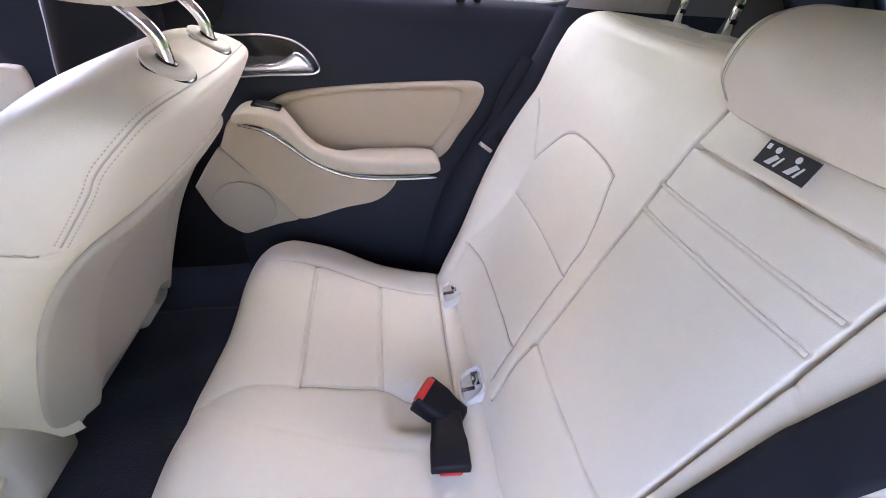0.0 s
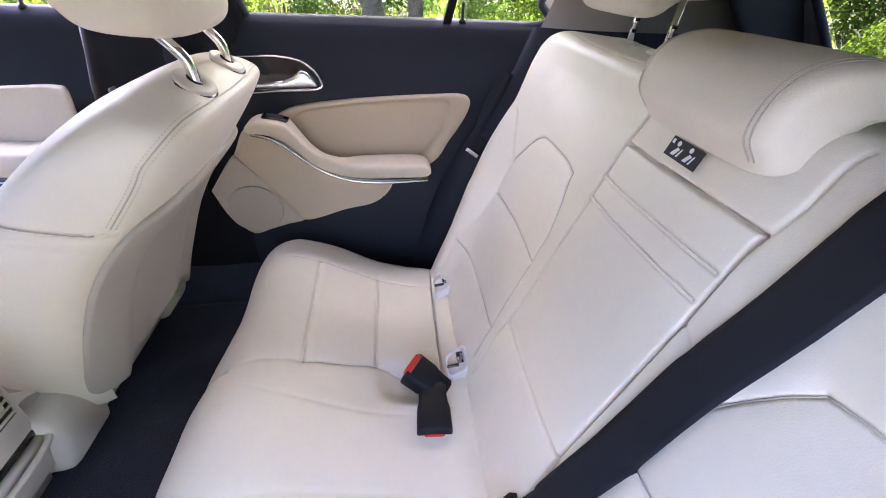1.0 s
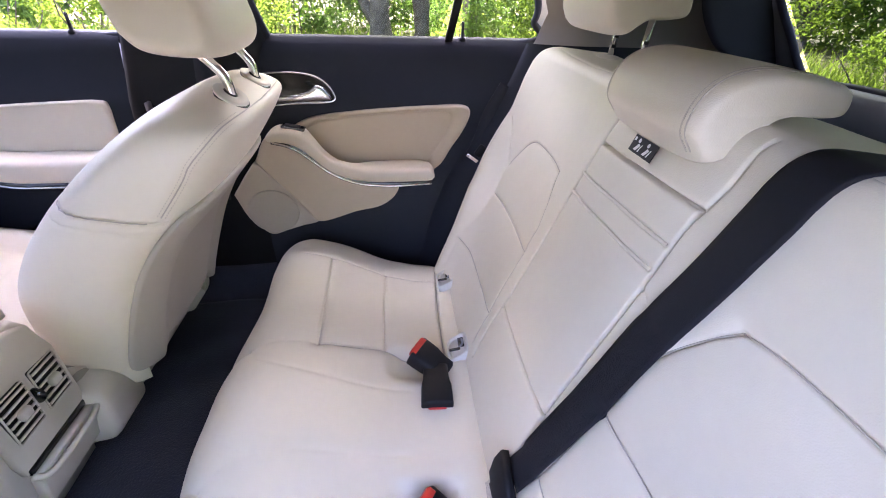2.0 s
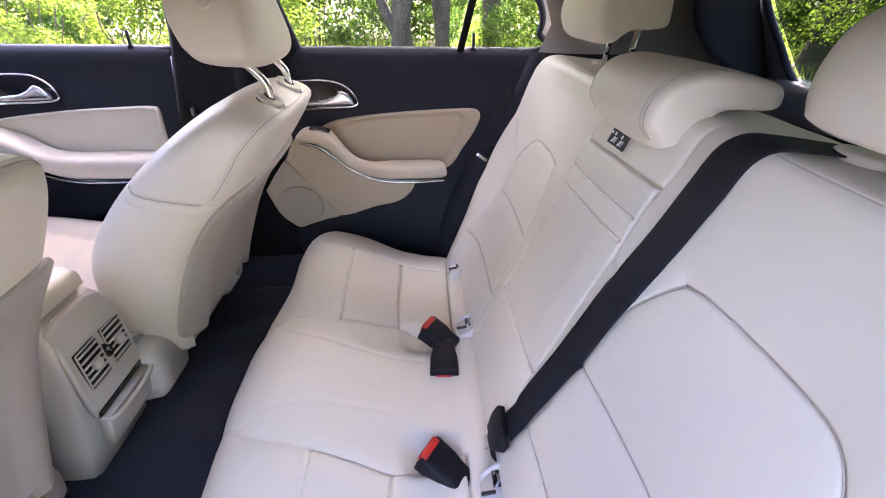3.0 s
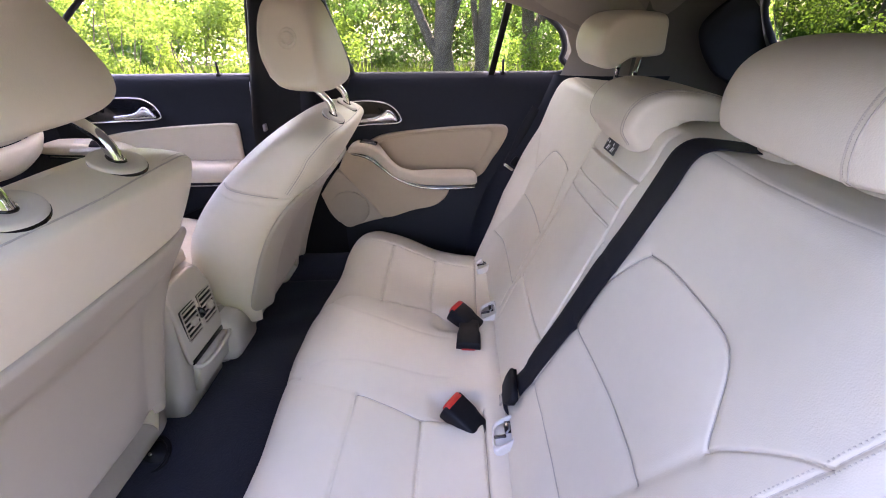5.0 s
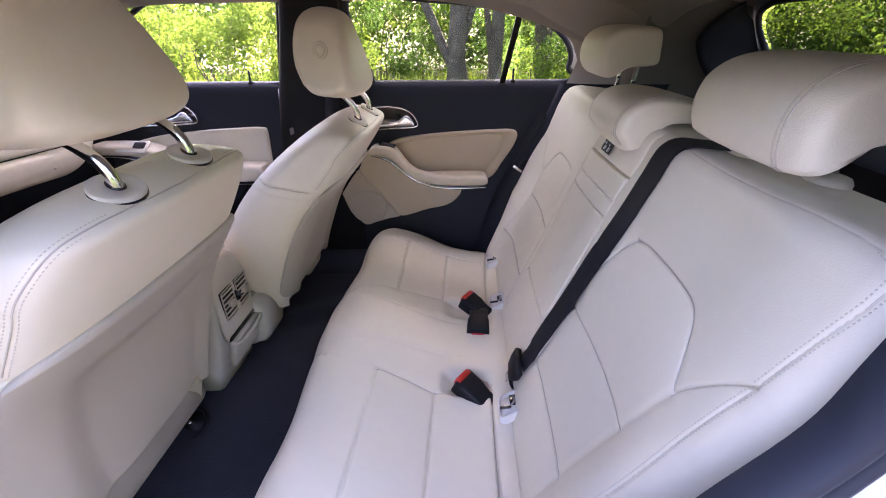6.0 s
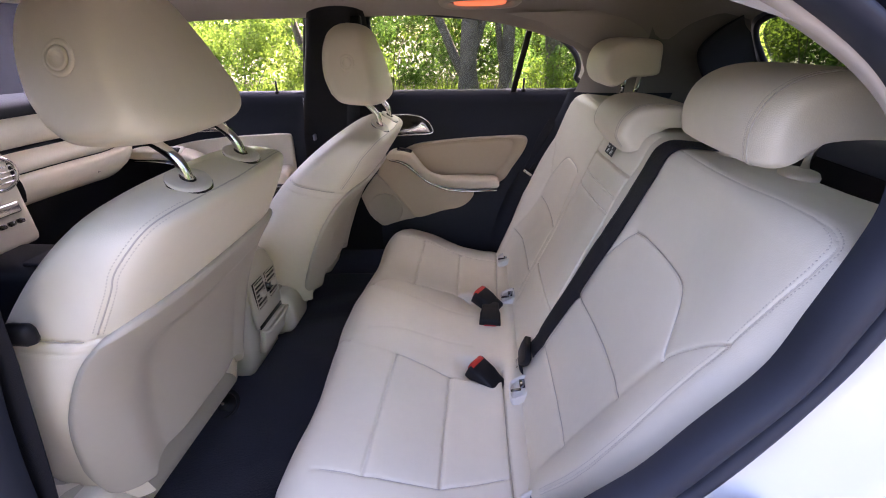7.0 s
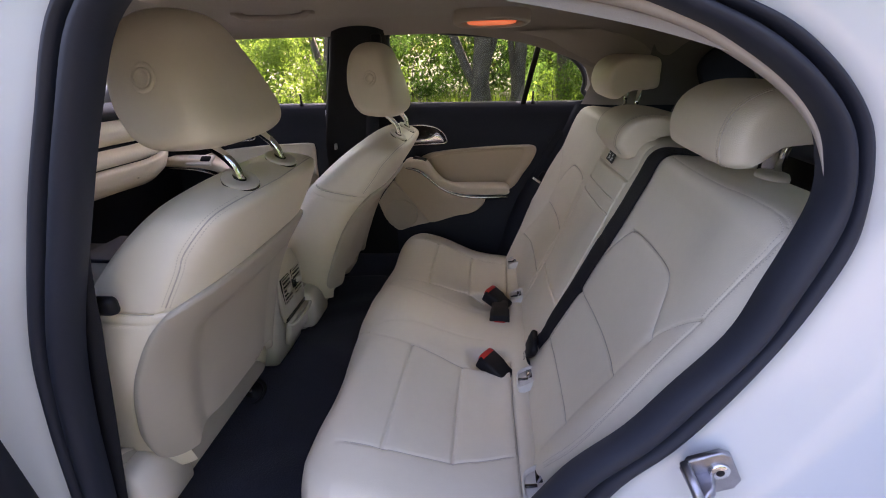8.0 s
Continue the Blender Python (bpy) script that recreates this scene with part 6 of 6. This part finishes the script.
right_seat = front_seat("cream leather front passenger seat seen from behind", [1.25, 1.11, 0.99, 0.97, 0.96, 0.98])
right_seat.matrix_basis = pose(-0.535, 0.283, 0.602)
left_seat = front_seat("cream leather front seat beside the open door, hard shell back", [1.46, 1.45, 1.33, 1.25, 1.22, 1.19])
left_seat.matrix_basis = pose(-0.588, -0.337, 0.628, 0, -7, 0)
for piece in left_seat.children:
    if piece.name.startswith("hinge_cover") and piece.data.vertices[0].co.y > 0:
        piece.location.x = -0.06


# ---------------------------------------------------------------- console, dashboard
def centre_console():
    t = tagged(new("centre_console"), "cream plastic centre console with rear air vents and drawer", "centre console")
    rows = []
    for z, hw, x in ((0.44, 0.085, -0.665), (0.50, 0.085, -0.655), (0.56, 0.083, -0.645), (0.64, 0.080, -0.634), (0.70, 0.076, -0.632), (0.735, 0.070, -0.637), (0.752, 0.062, -0.648)):
        rows.append([(-1.15, -hw, z), (-0.80, -hw, z), (x - 0.03, -hw, z), (x - 0.008, -hw * 0.97, z), (x, -hw * 0.86, z), (x + 0.002, 0, z), (x, hw * 0.86, z), (x - 0.008, hw * 0.97, z), (x - 0.03, hw, z), (-0.80, hw, z), (-1.15, hw, z)])
    part("console_body", loft(rows, True, True), PALE, t, "cream plastic console body")
    lid = [(-0.655, -0.06), (-0.655, 0.06), (-0.68, 0.072), (-0.98, 0.072), (-1.0, 0.06), (-1.0, -0.06), (-0.98, -0.072), (-0.68, -0.072)]
    part("armrest_lid", slab(lid, 0.030, lambda a, b, d: (a, b, 0.757 + d + 0.006 * math.cos(b * 18)), 0.012, 3), LEATHER, t, "cream leather armrest lid")
    xf = -0.630
    face = [(-0.064, 0.575), (0.064, 0.575), (0.068, 0.60), (0.066, 0.70), (0.056, 0.745), (0.03, 0.755), (-0.03, 0.755), (-0.056, 0.745), (-0.066, 0.70), (-0.068, 0.60)]
    vp = part("vent_panel", slab(face, 0.010, lambda a, b, d: (xf + d - 0.004 - max(0, b - 0.70) * 0.22, a, b), 0.004), PALE, t, "cream plastic vent panel")
    for yc in (-0.026, 0.034):
        hw = 0.024
        part("vent_recess", block(xf + 0.0035, yc, 0.660, 0.006, hw * 2, 0.074, 0.002), PIANO, vp, "dark vent recess")
        ringp = [(xf + 0.0075, yc + a, 0.660 + b) for a, b in [(-hw, -0.037), (hw, -0.037), (hw, 0.037), (-hw, 0.037)]]
        part("vent_frame", tube([Vector(ringp[k]).lerp(Vector(ringp[(k + 1) % 4]), f) for k in range(4) for f in (0.03, 0.5, 0.97)], 0.0014, 6, up=(1, 0, 0), closed=True), PALE, vp)
        for k in range(6):
            part("slat", block(xf + 0.0075, yc, 0.631 + 0.0117 * k, 0.006, hw * 2 - 0.003, 0.0034, 0.001, turn=Matrix.Rotation(radians(-25), 4, "Y")), PALE, vp)
        part("vent_tab", block(xf + 0.012, yc, 0.660, 0.010, 0.018, 0.016, 0.003), PALE, vp, "pale vent tab")
    part("thumb_wheel", tube([(xf + 0.006, 0.0015, 0.660), (xf + 0.006, 0.0065, 0.660)], 0.013, 16, up=(1, 0, 0)), PIANO, vp, "black thumb wheel")
    dr = part("drawer", slab([(-0.062, 0.500), (0.062, 0.500), (0.064, 0.572), (-0.064, 0.572)], 0.016, lambda a, b, d: (-0.642 + d + (b - 0.5) * 0.22, a, b), 0.004), PALE, t, "cream pull-out drawer front")
    part("drawer_gap", block(-0.629, 0, 0.578, 0.014, 0.124, 0.012, 0.002), PIANO, dr)
    part("drawer_lip", tube(smooth_path([(-0.622, -0.064, 0.572), (-0.606, -0.054, 0.567), (-0.602, 0.0, 0.566), (-0.606, 0.054, 0.567), (-0.622, 0.064, 0.572)], 24), 0.0048, 10), PALE, dr)
    # added dark plate that hides the sunlit console top
    part("gear_surround", block(-1.075, 0, 0.754, 0.19, 0.158, 0.012, 0.004), NAVY, t, "dark plate added over the bright console top")
    return t


def dashboard():
    t = tagged(new("dashboard"), "dashboard with dark top and cream glovebox side", "dashboard")
    def strip(name, prof, mat, label="", y0=-0.60, y1=0.625):
        rows = []
        for y in np.linspace(y0, y1, 28):
            bend = 0.10 * (abs(y) / 0.62) ** 3
            rows.append([(x + bend, y, z) for x, z in prof])
        return part(name, loft(rows, False, False), mat, t, label)
    strip("dash_top", [(-1.85, 1.07), (-1.60, 1.085), (-1.45, 1.085), (-1.395, 1.072), (-1.384, 1.058), (-1.392, 1.044)], NAVY, "dark dashboard top")
    strip("trim_band", [(-1.394, 1.044), (-1.372, 1.036), (-1.358, 1.018), (-1.356, 0.998), (-1.366, 0.978), (-1.384, 0.968)], LEATHER, "padded cream trim band")
    strip("shadow_gap", [(-1.384, 0.970), (-1.392, 0.962), (-1.380, 0.955)], NAVY)
    # glovebox: an upper ledge and the door below it, both rising towards the outer end
    def fascia(name, prof, label):
        rows = []
        for y in np.linspace(0.13, 0.535, 40):
            end = max(0, (y - 0.38) / 0.155)
            rows.append([(x + 0.10 * (y / 0.62) ** 3 - 0.05 * end ** 4, y, 0.93 + (z - 0.93) * (1 - 0.55 * end ** 2.2) + 0.02 * end ** 2) for x, z in prof])
        return part(name, loft(rows, False, False), LEATHER, t, label)
    fascia("glovebox_ledge", [(-1.385, 0.957), (-1.352, 0.954), (-1.334, 0.944), (-1.328, 0.930), (-1.329, 0.913), (-1.340, 0.909)], "cream ledge over the glovebox")
    g = fascia("glovebox_door", [(-1.340, 0.906), (-1.326, 0.902), (-1.321, 0.890), (-1.322, 0.865), (-1.331, 0.838), (-1.350, 0.822), (-1.40, 0.815)], "cream glovebox door")
    part("glovebox_lock", tube([(-1.312, 0.372, 0.876), (-1.303, 0.372, 0.876)], 0.006, 14), BLACK, g, "round black glovebox lock")
    part("glovebox_label", block(-1.306, 0.372, 0.858, 0.002, 0.034, 0.009, 0.0008), SHELL, g, "small grey bar under the lock")
    strip("knee_panel", [(-1.45, 0.96), (-1.45, 0.80), (-1.50, 0.60), (-1.58, 0.42)], NAVY, "dark footwell panel")
    part("centre_fascia", block(-1.36, 0.0, 0.86, 0.09, 0.24, 0.26, 0.02, 3), PALE, t, "cream centre fascia")
    for yc in (-0.075, 0.075):
        v = part("dash_vent", tube([(-1.313, yc + 0.050 * math.cos(a), 0.93 + 0.042 * math.sin(a)) for a in np.linspace(0, 2 * math.pi, 25)[:-1]], 0.005, 8, up=(1, 0, 0), closed=True), CHROME, t, "chrome-ringed dash vent")
        for k in range(5):
            part("slat", block(-1.316, yc, 0.904 + 0.013 * k, 0.010, 0.088, 0.003, 0.001), SATIN, v)
    part("control_row", block(-1.313, 0.0, 0.84, 0.012, 0.18, 0.030, 0.004), SATIN, t, "silver control strip")
    for k in range(7):
        part("control_button", block(-1.305, -0.072 + 0.024 * k, 0.805, 0.010, 0.018, 0.012, 0.003), PIANO, t)
    part("gear_console", block(-1.24, 0.0, 0.64, 0.22, 0.17, 0.20, 0.03, 3), NAVY, t, "dark gear console")


def windscreen():
    t = tagged(new("windscreen"), "clear windscreen between dark pillars", "windscreen", kind="structure")
    rows = []
    for k in np.linspace(0, 1, 8):
        rows.append([(-1.92 + 0.62 * k - 0.10 * (y / 0.62) ** 2 * -1, y * (1 - 0.10 * k), 1.02 + 0.30 * k) for y in np.linspace(-0.64, 0.64, 16)])
    g = part("pane", loft(rows, False, False), FRONTGLASS, t, "clear windscreen pane")
    g.visible_shadow = False
    for s in (-1, 1):
        part("pillar_trim", tube(smooth_path([(-1.82, s * 0.67, 1.0), (-1.55, s * 0.655, 1.12), (-1.28, s * 0.615, 1.26), (-1.10, s * 0.59, 1.315)], 16), 0.035, 10, up=(0, 1, 0)), PILLAR, t, "beige pillar trim")
        part("side_infill", slab([(-1.95, 0.40), (-1.60, 0.40), (-1.60, 1.05), (-1.95, 1.02)], 0.03, lambda a, b, d: (a, s * (0.66 + d), b), 0.01), NAVY, t)
    part("bulkhead", slab([(-0.66, 0.38), (0.66, 0.38), (0.66, 1.03), (-0.66, 1.03)], 0.04, lambda a, b, d: (-1.90 - d, a, b), 0.01), BLACK, t)


centre_console()
dashboard()
windscreen()


# ---------------------------------------------------------------- outdoors
rng = np.random.default_rng(7)


def ground():
    t = tagged(new("ground"), "shaded woodland ground with grass and leaf litter", "ground", kind="structure")
    r = np.concatenate([np.linspace(0, 14, 40), np.geomspace(15, 900, 30)])
    a = np.linspace(0, 2 * math.pi, 97)
    Rr, Aa = np.meshgrid(r, a, indexing="ij")
    X, Y = Rr * np.cos(Aa), Rr * np.sin(Aa)
    Z = 0.04 * np.sin(X * 0.9) * np.cos(Y * 0.7) * np.clip((np.hypot(X, Y) - 2.5) / 3, 0, 1) + 0.05 * np.clip((Y - 3) / 5, 0, 1)
    part("soil", cells(np.stack([X, Y, Z], -1)), SOIL, t)
    # unseen strip added to tune the light bounced into the car
    d = tagged(new("road"), "unseen grey-brown gravel strip added to set light bounced into the car", "road", kind="structure")
    x, y = np.linspace(-30, 30, 160), np.linspace(-7, 2.4, 40)
    X, Y = np.meshgrid(x, y, indexing="ij")
    Z = 0.02 + 0.012 * np.sin(X * 1.7 + np.sin(Y * 2)) * np.cos(Y * 1.3) - 0.05 * (np.abs(Y + 2.3) / 4.7) ** 6
    part("gravel", cells(np.stack([X, Y, Z], -1)), GRAVEL, d)


def leaf_cloud(centres, radii, n, size, flat=0.8):
    """Many small bent leaves scattered in soft clumps."""
    c = np.asarray(centres)[rng.integers(0, len(centres), n)]
    which = rng.integers(0, len(centres), n)
    c, r = np.asarray(centres)[which], np.asarray(radii)[which]
    v = rng.normal(size=(n, 3))
    v /= np.linalg.norm(v, axis=1)[:, None]
    p = c + v * (r * rng.uniform(0.25, 1.0, n) ** 0.6)[:, None] * np.array([1, 1, flat])
    d = rng.normal(size=(n, 3)) + np.array([0, 0, -0.3])
    d /= np.linalg.norm(d, axis=1)[:, None]
    s = np.cross(d, rng.normal(size=(n, 3)))
    s /= np.linalg.norm(s, axis=1)[:, None]
    up = np.cross(d, s)
    L = (size * rng.uniform(0.6, 1.35, n))[:, None]
    V = np.stack([p, p + d * L * 0.45 + s * L * 0.26 + up * L * 0.06, p + d * L, p + d * L * 0.45 - s * L * 0.26 + up * L * 0.06], 1).reshape(-1, 3)
    k = np.arange(n)[:, None] * 4
    F = np.concatenate([k + [0, 1, 2], k + [0, 2, 3]], 0)
    me = bpy.data.meshes.new("leaves")
    me.from_pydata(V.tolist(), [], F.tolist())
    return me


def limb(bm_list, a, b, r0, r1, bend, depth, tips):
    a, b = Vector(a), Vector(b)
    mid = (a + b) / 2 + Vector(bend)
    path = smooth_path([a, mid, b], 12)
    wob = [p + Vector((0.03 * r0 / 0.1 * math.sin(7 * i + a.x * 5), 0.03 * r0 / 0.1 * math.cos(5 * i + a.z), 0)) * (0 < i < 11) for i, p in enumerate(path)]
    bm_list.append((wob, [r0 + (r1 - r0) * i / 11 for i in range(12)]))
    if depth == 0:
        tips.append(b)
        return
    for k in range(3):
        st = path[5 + 3 * k if 5 + 3 * k < 12 else 11]
        d = (b - a).normalized()
        side = Vector((rng.uniform(-1, 1), rng.uniform(-1, 1), rng.uniform(0.1, 0.9))).normalized()
        ln = (b - a).length * rng.uniform(0.4, 0.6)
        limb(bm_list, st, st + (d * 0.5 + side).normalized() * ln, r1 * 0.75, r1 * 0.25, (rng.uniform(-0.2, 0.2), rng.uniform(-0.2, 0.2), 0.1), depth - 1, tips)


def tree(label, base, lean, height, radius, forks=(), leaves=2500, mat=None, leaf=0.10, shade_canopy=None):
    t = tagged(new("tree"), label, "tree", group="roadside trees")
    segs, tips = [], []
    b = Vector(base)
    top = b + Vector(lean) + Vector((0, 0, height))
    limb(segs, b, top, radius, radius * 0.5, (lean[0] * 0.15, 0, 0), 2, tips)
    for st, en, r in forks:
        limb(segs, b + Vector(st), b + Vector(en), r, r * 0.45, (0.1, 0, 0.12), 1, tips)
    bm = bmesh.new()
    for path, rad in segs:
        prev = None
        n = 14 if rad[0] > 0.05 else 7
        for i, p in enumerate(path):
            d = (path[min(i + 1, 11)] - path[max(i - 1, 0)]).normalized()
            s = d.cross(Vector((0.3, 1, 0.1))).normalized()
            w = s.cross(d)
            flare = 1 + 0.5 * max(0, 1 - (p.z - b.z) / 0.5) if rad[0] == radius else 1
            ring = [bm.verts.new(p + (s * math.cos(a) + w * math.sin(a)) * rad[i] * flare * (1 + 0.10 * math.sin(3 * a + i) + 0.06 * math.sin(5 * a - 2 * i))) for a in np.linspace(0, 2 * math.pi, n + 1)[:-1]]
            if prev:
                for j in range(n):
                    bm.faces.new((prev[j], prev[(j + 1) % n], ring[(j + 1) % n], ring[j]))
            prev = ring
    part("trunk", bm, BARK, t, "rough grey-brown trunk and limbs")
    cs = [tuple(p + Vector(rng.normal(size=3) * 0.3)) for p in tips for _ in range(2)]
    if shade_canopy:
        # broad, dense top leaves round the upper limbs, added unseen to block the sun
        mid, size = np.array(shade_canopy[0]), np.array(shade_canopy[1])
        v = rng.normal(size=(120, 3))
        v *= (rng.uniform(0.1, 1.0, 120) ** 0.4 / np.linalg.norm(v, axis=1))[:, None]
        cs += [tuple(c) for c in mid + v * size]
    tagged(part("crown", leaf_cloud(cs, [0.75] * len(cs), leaves, leaf), mat or LEAF, t, "loose green leaf crown", smooth=False), kind="stuff")
    return t


def shrub(base, w, h, n, mat, label, size=0.055):
    t = tagged(new("shrub"), label, "shrub", group="roadside shrubs")
    b = np.array(base)
    cs, rs = [], []
    for k in range(16):
        a, rr, zz = rng.uniform(0, 2 * math.pi), rng.uniform(0, 1) ** 0.5, rng.uniform(0.1, 1.0)
        cs.append(b + np.array([w * rr * math.cos(a) * (1.1 - 0.4 * zz), w * 0.7 * rr * math.sin(a), h * zz]))
        rs.append(rng.uniform(0.22, 0.5) * min(w, 1.0))
    bm = bmesh.new()
    for c in cs[:9]:
        path = smooth_path([b + rng.normal(size=3) * np.array([0.1, 0.1, 0]), (b + c) / 2 + rng.normal(size=3) * 0.1, c], 7)
        prev = None
        for i, p in enumerate(path):
            r = 0.016 * (1 - 0.8 * i / 6)
            ring = [bm.verts.new(p + Vector((math.cos(a) * r, math.sin(a) * r, 0))) for a in (0, 1.26, 2.51, 3.77, 5.03)]
            if prev:
                for j in range(5):
                    bm.faces.new((prev[j], prev[(j + 1) % 5], ring[(j + 1) % 5], ring[j]))
            prev = ring
    part("stems", bm, BARK, t)
    tagged(part("foliage", leaf_cloud(cs, rs, n, size), mat, t, smooth=False), kind="stuff")
    return t


def grass(x0, x1, y0, y1, n):
    p = np.stack([rng.uniform(x0, x1, n), rng.uniform(y0, y1, n), np.full(n, 0.02)], 1)
    h = rng.uniform(0.15, 0.55, n)[:, None]
    a = rng.uniform(0, 2 * math.pi, n)
    s = np.stack([np.cos(a), np.sin(a), np.zeros(n)], 1) * 0.012
    lean = rng.normal(size=(n, 3)) * 0.12
    lean[:, 2] = 0
    V = np.stack([p - s, p + s, p + np.array([0, 0, 1]) * h * 0.6 + lean * 0.4 + s * 0.6, p + np.array([0, 0, 1]) * h + lean, p + np.array([0, 0, 1]) * h * 0.6 + lean * 0.4 - s * 0.6], 1).reshape(-1, 3)
    k = np.arange(n)[:, None] * 5
    F = np.concatenate([k + [0, 1, 2], k + [0, 2, 4], k + [4, 2, 3]], 0)
    me = bpy.data.meshes.new("grass")
    me.from_pydata(V.tolist(), [], F.tolist())
    tagged(part("grass", me, GRASS, None, "tall bright grass along the roadside", smooth=False), category="grass", kind="stuff")


ground()
grass(-9, 7, 3.2, 9, 14000)
tree("grey-trunked woodland tree with forked leaning limbs and an added crown shading the car", (-0.28, 7.0, 0), (0.15, 0, 0), 8.4, 0.155, [((-0.03, 0, 0.55), (-1.7, 0.4, 3.0), 0.085), ((0.05, 0, 0.9), (0.9, 0.5, 4.0), 0.075)], 40000, leaf=0.16, shade_canopy=((-0.5, 6.7, 8.6), (2.9, 2.0, 1.5)))
tree("slender twin-stemmed woodland tree", (0.32, 7.4, 0), (0.3, 0.2, 0), 5.2, 0.125, [((0.0, 0, 0.5), (-0.6, 0.3, 3.6), 0.06)], 3600)
tree("woodland tree with dark trunk", (1.35, 8.4, 0), (-0.3, 0.3, 0), 5.5, 0.13, [((0.0, 0, 0.9), (1.3, 0.4, 3.4), 0.10)], 3600)
tree("thin leaning woodland tree", (-3.6, 8.2, 0), (0.7, 0.2, 0), 5.5, 0.13, [((0.0, 0, 0.9), (-1.0, 0.4, 3.8), 0.07)], 3600, LEAFYELLOW)
tree("thin grey woodland tree among yellow-green shrubs", (-6.2, 9.0, 0), (-0.4, 0.2, 0), 5.5, 0.14, [], 3200, LEAFYELLOW)
tree("woodland tree behind the car", (5.2, 5.4, 0), (0.3, 0.2, 0), 4.6, 0.15, [((0.0, 0, 0.8), (-0.9, -0.6, 3.0), 0.08)], 4200)
tree("woodland tree behind the car", (6.6, 2.6, 0), (-0.3, 0.3, 0), 4.8, 0.16, [((0.0, 0, 0.8), (-1.1, 0.3, 3.0), 0.08)], 4200)

def woods():
    """The far wall of leaves that closes the view, plus unseen strips blocking sky."""
    for x0, x1, y0, y1, n, mat, nm in ((-22, 12, 11.0, 15.0, 52000, LEAFYELLOW, "dense yellow-green woodland behind the trees"), (-22, 12, 10.5, 14.0, 30000, LEAF, "dense green woodland behind the trees"), (9.0, 13.0, -9, 12, 36000, LEAF, "dense green woodland behind the car"), (9.5, 13.0, -9, 12, 16000, LEAFYELLOW, "sunlit woodland behind the car"), (-22, 0, -15, -11, 26000, LEAF, "unseen low woodland added to limit sky light from the left"), (0, 12, -11, -7, 40000, LEAF, "unseen tall woodland added to darken light from the rear left")):
        m = 420
        # strips at rear left and behind are raised to cut sky light
        tall = 6.5 if x0 >= 0 and y1 < 0 else 6.0 if x0 >= 9 and mat is LEAF else 3.4
        cs = np.stack([rng.uniform(x0, x1, m), rng.uniform(y0, y1, m), rng.uniform(0.1, tall, m)], 1)
        tagged(part("woodland", leaf_cloud(cs, rng.uniform(0.5, 1.1, m), n, 0.17), mat, None, nm, smooth=False), category="woodland", kind="stuff")


woods()
for k, (sx, sy, w, h, n, m) in enumerate([(-8.0, 9.0, 1.6, 3.0, 5200, 1), (-6.0, 7.4, 1.4, 2.4, 5200, 1), (-4.4, 6.9, 1.3, 2.3, 5200, 1), (-3.0, 7.6, 1.3, 2.6, 5200, 1), (-2.0, 8.6, 1.4, 2.6, 5000, 0), (-2.2, 6.6, 0.8, 0.9, 2600, 1), (-0.4, 9.4, 1.5, 2.6, 5000, 0),
                                          (1.4, 8.0, 1.3, 2.3, 5000, 0), (2.6, 7.2, 1.2, 2.0, 4600, 1), (4.0, 8.2, 1.5, 2.6, 4600, 0), (1.2, 6.8, 0.7, 0.8, 2000, 1), (5.4, 4.0, 1.4, 2.4, 5200, 1), (6.0, 1.6, 1.5, 2.4, 5200, 0), (4.6, 6.2, 1.2, 2.0, 4200, 1), (7.2, 0.0, 1.6, 2.6, 4200, 0), (-10.5, 8.5, 1.8, 3.0, 4200, 1)]):
    shrub((sx, sy, 0.0), w, h, int(n * 1.7), LEAFYELLOW if m else LEAF, "bright yellow-green roadside shrub" if m else "leafy green woodland shrub")
